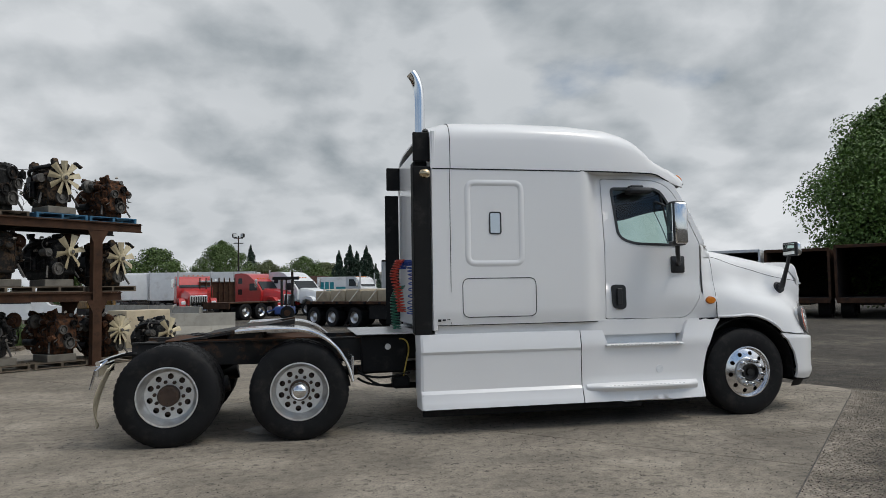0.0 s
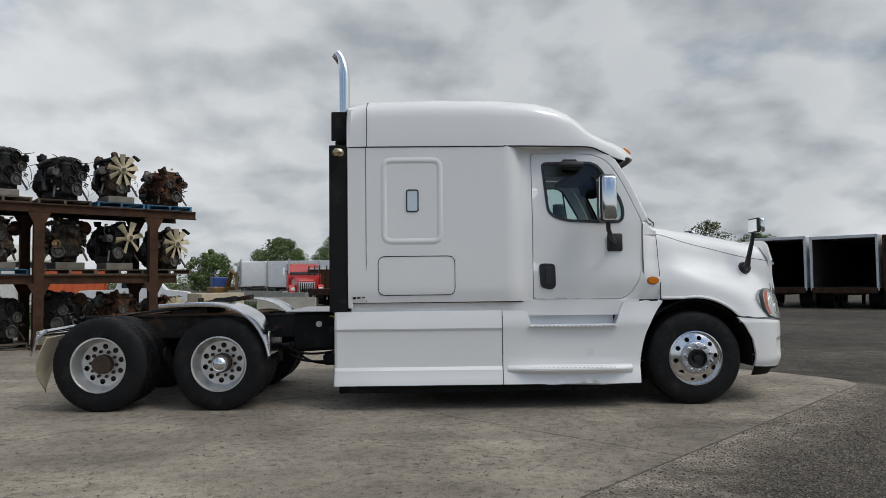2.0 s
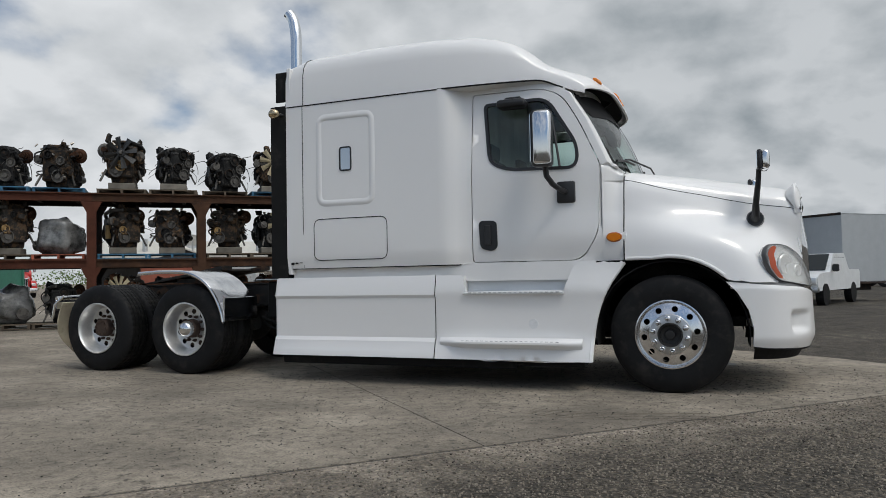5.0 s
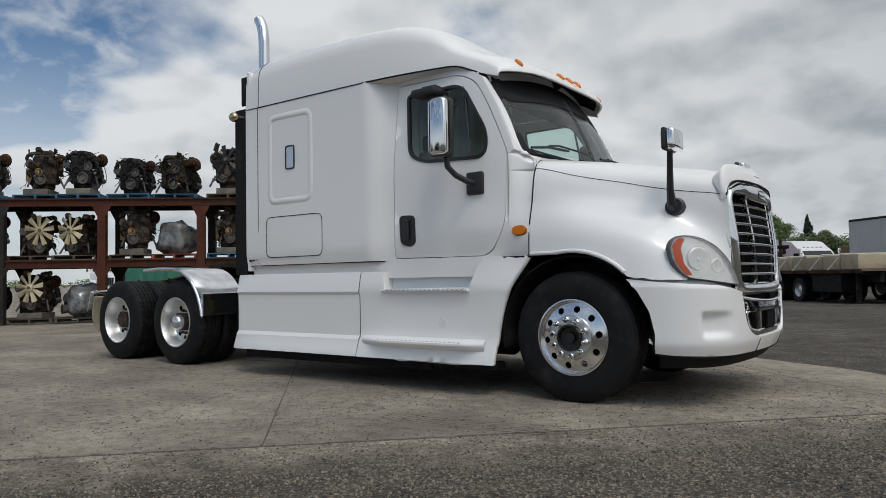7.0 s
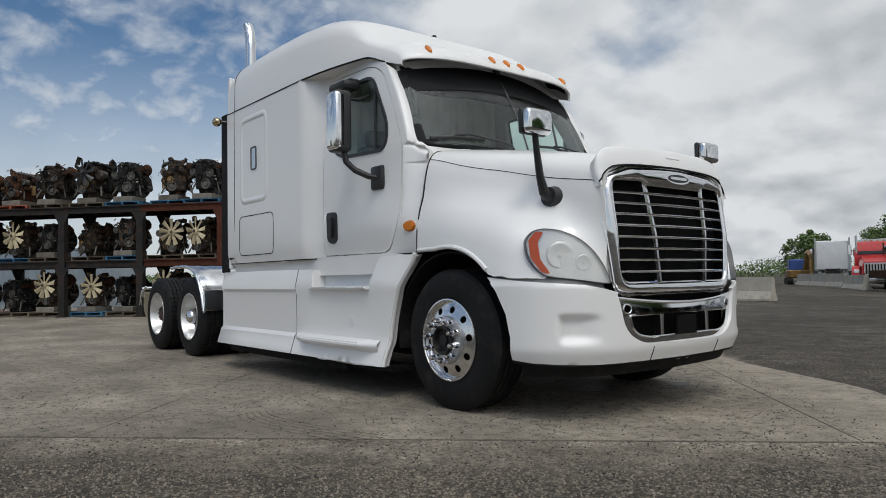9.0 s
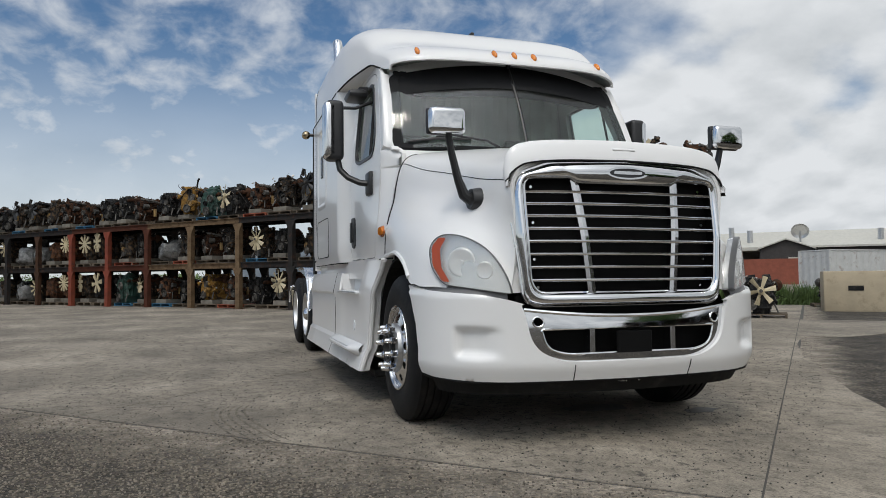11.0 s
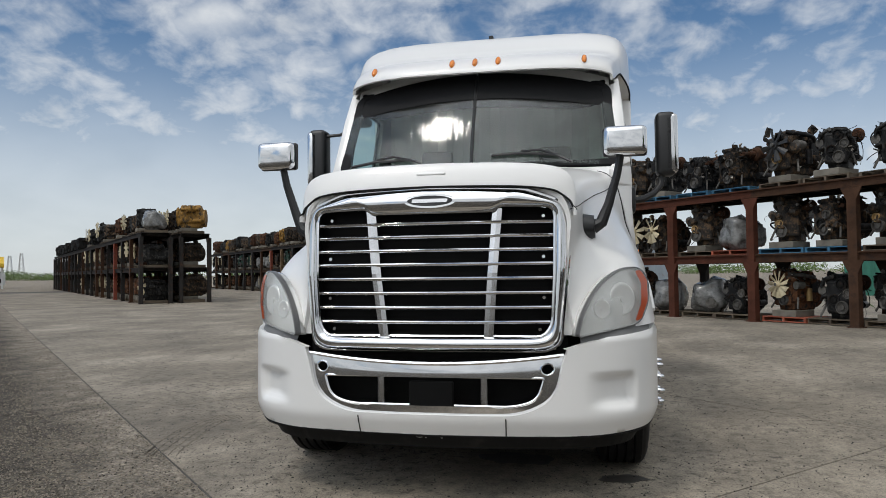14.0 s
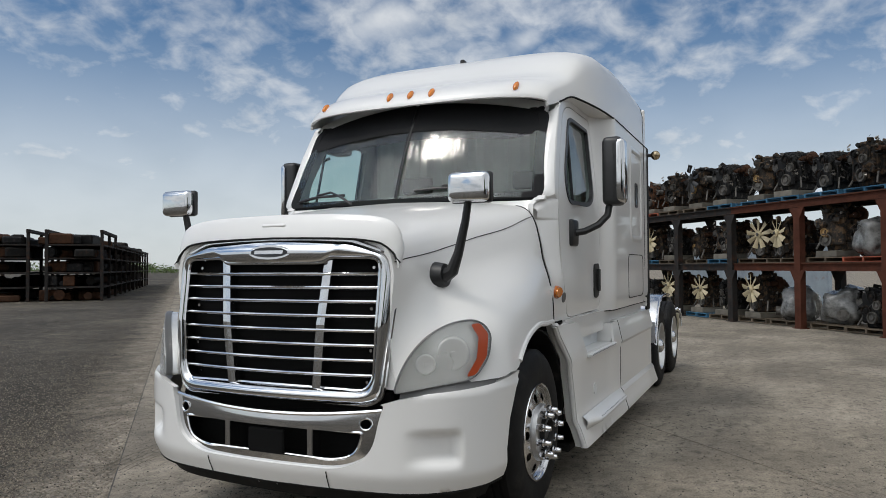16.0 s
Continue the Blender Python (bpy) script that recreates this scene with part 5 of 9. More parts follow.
# hood mirrors and door mirrors
for s in (-1, 1):
    hm = part("hood_mirror_arm", tube(BM(), [(0.715, s * 0.865, 1.505), (0.72, s * 0.915, 1.53), (0.725, s * 0.955, 1.63), (0.745, s * 1.005, 1.80), (0.755, s * 1.03, 1.93)], [0.045, 0.036, 0.027, 0.023, 0.021], 10), BLACK_PLASTIC, truck, "black hood mirror arm", True)
    part("mirror_foot", cyl(BM(), (0.715, s * 0.79, 1.50), (0.72, s * 0.875, 1.505), 0.085, 0.065, 18), BLACK_PLASTIC, hm, "", True)
    part("mirror_shell", box(BM(), 0.765, 0.835, s * 1.05 - 0.12, s * 1.05 + 0.12, 1.90, 2.065, 0.033, seg=4), CHROME, hm, "chrome mirror shell", True)
    part("mirror_back", box(BM(), 0.735, 0.775, s * 1.05 - 0.123, s * 1.05 + 0.123, 1.897, 2.068, 0.018, seg=2), BLACK_PLASTIC, hm, "", True)
    part("mirror_face", box(BM(), 0.731, 0.737, s * 1.05 - 0.105, s * 1.05 + 0.105, 1.915, 2.05, 0.002), MIRROR, hm)
    dm = part("door_mirror_arm", tube(BM(), [(-0.875, s * 1.20, 1.80), (-0.90, s * 1.27, 1.81), (-0.96, s * 1.36, 1.86), (-1.0, s * 1.42, 1.93), (-1.01, s * 1.44, 2.04)], 0.026, 10), BLACK_PLASTIC, truck, "black door mirror arm", True)
    part("mirror_foot", box(BM(), -0.96, -0.79, s * 1.155, s * 1.215, 1.70, 1.90, 0.02, seg=2), BLACK_PLASTIC, dm, "", True)
    part("mirror_shell", box(BM(), -1.092, -0.930, s * 1.502 - 0.058, s * 1.502 + 0.058, 2.02, 2.50, 0.033, seg=3), CHROME, dm, "tall chrome outer mirror shell", True)
    part("mirror_back", box(BM(), -1.112, -0.930, s * 1.468 - 0.076, s * 1.468 + 0.076, 2.005, 2.515, 0.04, seg=3), BLACK_PLASTIC, dm, "black mirror housing", True)
    part("mirror_face", box(BM(), -1.118, -1.110, s * 1.468 - 0.062, s * 1.468 + 0.062, 2.05, 2.48, 0.002), MIRROR, dm)
    if s < 0:
        part("upper_stay", tube(BM(), [(-1.10, s * 1.12, 2.55), (-1.02, s * 1.28, 2.47), (-1.0, s * 1.40, 2.46)], 0.014, 8), BLACK_PLASTIC, dm)
# look-down mirror over the passenger window
lm = part("lookdown_mirror", box(BM(), -1.50, -1.22, -1.30, -1.12, 2.62, 2.70, 0.035, seg=2), BLACK_PLASTIC, truck, "black look-down mirror over the window", True)
part("mirror_bracket", box(BM(), -1.44, -1.28, -1.20, -1.10, 2.69, 2.735, 0.01), BLACK_PLASTIC, lm)

# ---- side fairings, chassis, wheels ----
def skirt_y(z):
    return interp(z, [(0.24, 1.352), (0.29, 1.348), (0.40, 1.312), (0.43, 1.308), (0.455, 1.282), (0.70, 1.280), (0.85, 1.284), (0.872, 1.300), (0.89, 1.298), (1.045, 1.264), (1.062, 1.258), (1.15, 1.25)])[0]


for s in (-1, 1):
    zs = [0.27, 0.29, 0.34, 0.40, 0.425, 0.44, 0.46, 0.6, 0.75, 0.845, 0.865, 0.875, 0.89, 0.97, 1.045, 1.062]
    rows = []
    for x, inn in ((-3.985, 0.30), (-3.985, 0.04), (-3.975, 0.012), (-3.95, 0.0), (-3.4, 0.0), (-2.8, 0.0), (-2.155, 0.0)):
        rows.append([Vector((x, s * (skirt_y(z) - inn), z)) for z in zs])
    bm = skin(BM(), rows)
    sk = part("side_skirt", thicken(bm, 0.02), WHITE, truck, "white lower side fairing with creases", True, 25)
    part("skirt_shelf", box(BM(), -3.97, -2.15, s * 0.75, s * 1.252, 1.042, 1.060, 0.006), WHITE, sk)
    part("skirt_seam", tube(BM(), [(-2.15, s * (skirt_y(z) + 0.001), z) for z in zs], 0.0024, 5), SEAM, sk)
    # step fairing with an upper pocket
    fn = lambda x, z, s=s: Vector((x, s * (skirt_y(z) - 0.012 * sgrow((x + 1.9) / 0.3) - 0.03 * sgrow((x + 0.75) / 0.35) + 0.004 * math.sin(0)), z))
    arch = [(q.x, q.z) for q in catmull([(-0.655, 0, 0.268), (-0.645, 0, 0.45), (-0.615, 0, 0.64), (-0.56, 0, 0.82), (-0.475, 0, 0.985), (-0.36, 0, 1.148)], 4)]
    out = [(-2.145, 0.270)] + arch + [ (-0.80, 1.142), (-0.835, 1.08), (-0.905, 0.905), (-1.83, 0.895), (-1.88, 1.058), (-2.145, 1.06)]
    st = part("step_fairing", thicken(panel(BM(), out, [], fn, 0.06), 0.02), WHITE, truck, "white step fairing under the door", True, 25)
    part("fairing_flange", skin(BM(), [[fn(u, v) + Vector((-0.002 - 0.006 * k, -s * 0.03 * k, 0)) for u, v in arch] for k in range(4)]), WHITE, st, "", True)
    part("fairing_edge", tube(BM(), [fn(u, v) + Vector((-0.020, -s * 0.024, 0)) for u, v in arch], 0.027, 10), WHITE, st, "", True)
    # shade of the recess tinted into the white pocket back
    part("pocket_back", box(BM(), -1.88, -0.90, s * 1.12, s * 1.14, 0.87, 1.16), surface("pocket_shade_tint_%d" % s, (0.66, 0.69, 0.72), 0.35, vary=0.05, vscale=3.0), st)
    part("upper_step", box(BM(), -1.86, -0.90, s * 1.10, s * 1.315, 0.872, 0.897, 0.006), WHITE_PLASTIC, st, "upper tread with grip holes")
    part("pocket_end", box(BM(), -1.885, -1.862, s * 1.10, s * 1.262, 0.875, 1.055), WHITE, st)
    part("pocket_end", prism(BM(), [(-0.905, 0.89), (-0.835, 1.08), (-0.80, 1.14), (-0.78, 1.14), (-0.82, 1.08), (-0.885, 0.89)], s * 1.10, s * 1.24, lambda u, v, d: Vector((u, d, v))), WHITE, st)
    part("sill_panel", box(BM(), -3.8, -0.62, s * 1.17, s * 1.195, 1.0, 1.168), WHITE, st)
    for k in range(18):
        x = -1.80 + 0.049 * k
        part("step_grip", box(BM(), x, x + 0.03, s * 1.308, s * 1.320, 0.884, 0.896, 0.003), ALU_DULL, st)
    # lower step ledge
    rows = []
    for k in range(19):
        t = k / 18
        x = -2.10 + 1.36 * t
        o = 0.075 * min(sgrow(t / 0.18), sgrow((1 - t) / 0.14))
        y0 = skirt_y(0.40) - 0.03
        rows.append([Vector((x, s * y0, 0.47)), Vector((x, s * (y0 + 0.02 + o * 0.9), 0.452)), Vector((x, s * (y0 + 0.035 + o), 0.435)), Vector((x, s * (y0 + 0.035 + o), 0.418)), Vector((x, s * (y0 + 0.028 + o * 0.75), 0.398)), Vector((x, s * (y0 + 0.02), 0.365))])
    part("lower_step", skin(BM(), rows), WHITE, st, "lower step ledge", True, 50)
    for k in range(20):
        x = -1.86 + 0.047 * k
        part("step_grip", box(BM(), x, x + 0.028, s * 1.365, s * 1.382, 0.436, 0.449, 0.003), ALU_DULL, st)
    part("dirt_mark", cyl(BM(), (-1.19, s * 1.262, 0.60), (-1.19, s * 1.2745, 0.60), 0.045, seg=14), surface("grey_scuff_%d" % s, (0.735, 0.735, 0.73), 0.5, vary=0.08, vscale=30), st)
    part("lower_rail", box(BM(), -3.94, -1.38, s * 1.13, s * 1.20, 0.17, 0.275, 0.01), BLACK_MATTE, truck, "black rail below the skirt")
    part("tank_step", box(BM(), -1.9, -0.75, s * 0.95, s * 1.18, 0.20, 0.26, 0.01), BLACK_MATTE, truck)
    part("fuel_tank", cyl(BM(), (-3.85, s * 0.88, 0.62), (-1.6, s * 0.88, 0.62), 0.33, seg=24), ALU_DULL, truck, "cylindrical fuel tank", True)
    part("air_tank", cyl(BM(), (-1.4, s * 0.8, 0.5), (-0.75, s * 0.8, 0.5), 0.2, seg=16), BLACK_MATTE, truck, "", True)
    # black rubber side extenders with a round lamp
    ex = part("side_extender", box(BM(), -4.035, -3.84, s * 1.235, s * 1.262, 1.06, 2.90, 0.008), BLACK_MATTE, truck, "black rubber side extender")
    part("extender_top", box(BM(), -4.02, -3.83, s * 1.16, s * 1.185, 2.965, 3.29, 0.008), BLACK_MATTE, ex)
    bm = BM()
    bmesh.ops.create_uvsphere(bm, u_segments=16, v_segments=10, radius=0.052)
    bmesh.ops.transform(bm, matrix=Matrix.Translation((-3.92, s * 1.36, 2.80)) @ Matrix.Diagonal((1.2, 1, 1, 1)), verts=bm.verts)
    wl_ = part("load_lamp", bm, BRASS, truck, "round brass work lamp", True)
    part("lamp_bracket", tube(BM(), [(-3.88, s * 1.25, 2.80), (-3.91, s * 1.32, 2.80)], 0.02, 8), BLACK_PLASTIC, wl_)
    # frame rail
    rail = part("frame_rail", box(BM(), -7.05, 1.0, s * 0.40 if s > 0 else -0.48, s * 0.48 if s > 0 else -0.40, 0.74, 1.00, 0.008), FRAME_STEEL, truck, "dark chassis rail with rust")
    part("rail_flange", box(BM(), -7.05, -3.9, s * 0.40, s * 0.50, 1.0, 1.015), FRAME_STEEL, rail)
    for x in (-6.9, -6.3, -5.9, -5.6, -4.9, -4.5, -4.2):
        part("rail_bolt", cyl(BM(), (x, s * 0.48, 0.92), (x, s * 0.50, 0.92), 0.018, seg=8), FRAME_STEEL, rail)
    # stainless quarter fender over the front drive axle
    prof = [(-5.90, 1.155), (-5.6, 1.17), (-5.3, 1.165), (-5.15, 1.14), (-5.0, 1.075), (-4.88, 0.975), (-4.79, 0.85), (-4.73, 0.72), (-4.70, 0.60)]
    pr = catmull([(x, 0, z) for x, z in prof], 3)
    rows = [[Vector((p.x, s * y, p.z)) for y in (0.60, 0.8, 1.0, 1.2, 1.235)] for p in pr]
    for r in rows:
        r[-1].z -= 0.03
    qf = part("quarter_fender", thicken(skin(BM(), rows), 0.006), ALU, truck, "polished stainless quarter fender", True, 60)
    part("fender_roll", tube(BM(), [Vector((p.x, s * 1.23, p.z - 0.005)) for p in pr], 0.018, 8), ALU, qf, "", True)
    part("fender_bracket", tube(BM(), [(-4.72, s * 0.5, 0.75), (-4.72, s * 1.15, 0.68)], 0.022, 8), BLACK_MATTE, qf)
    part("fender_apron", box(BM(), -4.71, -4.69, s * 0.62, s * 1.22, 0.60, 0.86, 0.004), ALU, qf)
    # mud flap and its hanger at the tail
    rows = []
    for k in range(11):
        t = k / 10
        rows.append([Vector((-7.19 - 0.13 * math.sin(t * 2.2) - 0.03 * t * t + 0.07 * sgrow(u), s * (0.92 + 0.6 * (u - 0.5) * (1 - 0.72 * t ** 3)), 0.82 - 0.58 * t - 0.06 * t * t * (1 - abs(2 * u - 1)))) for u in [j / 6 for j in range(7)]])
    part("mud_flap", thicken(skin(BM(), rows), 0.012), MUD_RUBBER, truck, "curled cream mud flap", True)
    hb = part("flap_hanger", tube(BM(), [(-7.0, s * 0.45, 0.90), (-7.12, s * 0.62, 0.90), (-7.18, s * 0.9, 0.885), (-7.2, s * 1.24, 0.87)], 0.024, 10), CHROME, truck, "chrome mud flap hanger", True)
    part("hanger_plate", box(BM(), -7.225, -7.19, s * 0.62, s * 1.245, 0.74, 0.85, 0.006, Matrix.Translation((0, 0, 0))), CHROME, hb)
    part("hanger_weight", tube(BM(), [(-7.12, s * 1.2, 0.90), (-7.22, s * 1.24, 0.80), (-7.26, s * 1.245, 0.62)], 0.016, 8), CHROME, hb)
    # axles' air springs and shocks
    for x in (-6.56, -5.25):
        part("air_spring", cyl(BM(), (x + 0.18, s * 0.44, 0.42), (x + 0.18, s * 0.44, 0.76), 0.13, seg=16), BLACK_MATTE, truck, "", True)
        part("brake_chamber", cyl(BM(), (x + 0.3, s * 0.62, 0.50), (x + 0.55, s * 0.62, 0.56), 0.09, seg=14), FRAME_STEEL, truck, "", True)

for x in (-7.0, -6.1, -5.0, -4.3):
    part("crossmember", box(BM(), x - 0.05, x + 0.05, -0.42, 0.42, 0.78, 0.98, 0.01), FRAME_STEEL, truck)
for x in (-6.56, -5.25, 0.0):
    ax = part("axle", tube(BM(), [(x, -0.85, 0.51), (x, -0.2, 0.51), (x, 0.2, 0.51), (x, 0.85, 0.51)], [0.07, 0.09, 0.09, 0.07], 12), FRAME_STEEL, truck, "", True)
    if x:
        bm = BM()
        bmesh.ops.create_uvsphere(bm, u_segments=16, v_segments=10, radius=0.24)
        bmesh.ops.transform(bm, matrix=Matrix.Translation((x + 0.05, 0, 0.52)), verts=bm.verts)
        part("differential", bm, FRAME_STEEL, ax, "", True)
part("drive_shaft", cyl(BM(), (-5.0, 0, 0.56), (-1.2, 0, 0.72), 0.06, seg=12), FRAME_STEEL, truck, "", True)
part("gearbox", box(BM(), -1.6, 0.4, -0.3, 0.3, 0.45, 0.95, 0.08, seg=2), FRAME_STEEL, truck, "", True)
# fifth wheel
fifth = part("fifth_wheel", box(BM(), -6.30, -5.45, -0.46, 0.46, 1.10, 1.145, 0.015, Matrix.Translation((-5.87, 0, 1.12)) @ Matrix.Rotation(radians(-8), 4, "Y") @ Matrix.Translation((5.87, 0, -1.12))), FRAME_STEEL, truck, "greasy black fifth wheel coupling")
for y in (-0.40, 0.40):
    part("coupling_ramp", prism(BM(), [(-6.28, 1.07), (-5.3, 1.235), (-5.3, 1.18), (-6.7, 0.99), (-6.75, 1.0)], y - 0.1, y + 0.1, lambda u, v, d: Vector((u, d, v))), FRAME_STEEL, fifth)
    part("coupling_foot", box(BM(), -6.05, -5.65, y - 0.06, y + 0.06, 1.0, 1.1, 0.02), FRAME_STEEL, fifth)
part("slide_rail", box(BM(), -6.7, -5.0, -0.5, 0.5, 1.012, 1.03), RUSTY, truck, "rusty slider plate")
part("deck_plate", box(BM(), -4.62, -3.86, -0.75, 0.75, 1.045, 1.06, 0.005), ALU_DULL, truck, "aluminium catwalk plate")
part("battery_box", box(BM(), -4.55, -4.02, -0.62, -0.50, 0.60, 1.03, 0.02), BLACK_MATTE, truck)
part("junction_plate", cyl(BM(), (-4.25, -0.62, 0.90), (-4.25, -0.64, 0.90), 0.035, seg=12), ALU_DULL, truck)
bm = tube(BM(), bez((-4.12, -0.64, 0.99), (-4.0, -0.70, 1.0), (-4.02, -0.68, 0.82)) + bez((-4.02, -0.68, 0.82), (-4.05, -0.66, 0.7), (-4.08, -0.64, 0.52))[1:], 0.009, 6)
part("wire_loop", bm, YELLOW_WIRE, truck)
for y, z0, z1 in ((-0.6, 0.55, 0.5), (-0.64, 0.62, 0.6), (-0.58, 0.68, 0.46)):
    part("chassis_hose", tube(BM(), bez((-4.6, y, z0), (-4.4, y - 0.03, z1 - 0.1), (-4.0, y, z1)), 0.014, 6), BLACK_MATTE, truck)
part("chassis_valve", box(BM(), -4.2, -4.0, -0.68, -0.5, 0.42, 0.56, 0.03), BLACK_MATTE, truck)
# exhaust stack on the right
stack = part("exhaust_pipe", tube(BM(), [(-3.90, -0.95, 1.1), (-3.90, -0.95, 3.70)] + bez((-3.90, -0.95, 3.70), (-3.90, -0.95, 3.93), (-3.99, -0.95, 4.02), 6)[1:], 0.062, 20, False), CHROME, truck, "tall chrome exhaust stack with a turned-back tip", True)
part("stack_inside", tube(BM(), [(-3.905, -0.95, 3.80), (-3.945, -0.95, 3.96), (-3.988, -0.95, 4.018)], 0.056, 16), BLACK_MATTE, stack)
part("stack_guard", box(BM(), -3.995, -3.84, -1.06, -0.84, 1.05, 3.0, 0.02), BLACK_MATTE, stack)
part("stack_clamp", cyl(BM(), (-3.90, -0.95, 3.02), (-3.90, -0.95, 3.06), 0.07, seg=20), CHROME, stack)
# coiled air lines behind the cab
for mt, nm, ctrl in ((RED_HOSE, "red", ((-4.00, 0.02, 1.93), (-4.08, 0.0, 1.75), (-4.03, -0.02, 1.50), (-3.99, 0.0, 1.28))), (GREEN_HOSE, "green", ((-3.98, 0.14, 1.60), (-4.06, 0.12, 1.45), (-4.06, 0.10, 1.20), (-4.03, 0.1, 1.02))), (BLUE_HOSE, "blue", ((-3.97, 0.10, 1.82), (-3.90, 0.08, 1.92), (-3.84, 0.06, 1.70), (-3.87, 0.04, 1.24)))):
    line = catmull(ctrl, 60)
    pts = []
    for k, q in enumerate(line):
        a = 2 * math.pi * k / 9
        pts.append((q.x + 0.052 * math.cos(a), q.y + 0.052 * math.sin(a), q.z))
    part("air_hose", tube(BM(), pts, 0.0075, 5), mt, truck, "coiled %s air hose" % nm)

# ---- wheels ----
NUT = surface("chrome_nut", (0.78, 0.78, 0.8), 0.12, 1.0)
HUB_RUST = surface("rusty_hub", (0.055, 0.033, 0.022), 0.75, vary=0.3, vscale=12, bump=0.3)
# steer hub near black: shade of its deep recess put into the colour
HUB_DARK = surface("recess_shade_hub", (0.012, 0.011, 0.010), 0.5, vary=0.3, vscale=12)


RIM_SATIN = surface("satin_rim_alloy", (0.72, 0.72, 0.71), 0.36, 0.85, vary=0.12, vscale=10.0, spots=((0.45, 0.43, 0.40), 16.0, 0.62, 0.82))


def tyre_mesh(bm, m, drive):
    """Tread width 0.28, outer face at depth 0."""
    R = 0.515
    prof = [(0.290, -0.02), (0.300, 0.004), (0.335, 0.012), (0.40, 0.016), (0.455, 0.006), (0.487, -0.008), (0.502, -0.020), (0.512, -0.034)]
    d = -0.034
    for k in range(4):
        w = 0.053 - 0.014
        prof += [(R, d - 0.002), (R, d - w), (R - 0.014, d - w - 0.002), (R - 0.014, d - w - 0.012)]
        d -= 0.053
    prof += [(R, d), (R, -0.262), (0.50, -0.276), (0.487, -0.288), (0.455, -0.302), (0.40, -0.312), (0.335, -0.308), (0.300, -0.300), (0.290, -0.27)]
    if not drive:
        return spin(bm, prof, 64, m)
    # drive tread: the shoulder ribs are notched into blocks
    rings = []
    seg = 150
    for k in range(seg):
        a = 2 * math.pi * k / seg
        cut = 0.006 if k % 3 == 0 else 0.0
        rings.append([bm.verts.new(m @ Vector(((r - (cut if r > 0.50 else 0.0)) * math.cos(a), -d, (r - (cut if r > 0.50 else 0.0)) * math.sin(a)))) for r, d in prof])
    for a, b in zip(rings, rings[1:] + rings[:1]):
        for i in range(len(prof) - 1):
            bm.faces.new((a[i], a[i + 1], b[i + 1], b[i]))
    return bm


def holes_ring(n, r, rad, turn=0.0):
    out = []
    for k in range(n):
        a = 2 * math.pi * (k + turn) / n
        cx, cz = r * math.cos(a), r * math.sin(a)
        out.append([(cx + rad * math.cos(q), cz + rad * math.sin(q)) for q in [2 * math.pi * j / 12 for j in range(12)]])
    return out


def ring_pts(r, n=48):
    return [(r * math.cos(2 * math.pi * k / n), r * math.sin(2 * math.pi * k / n)) for k in range(n)]


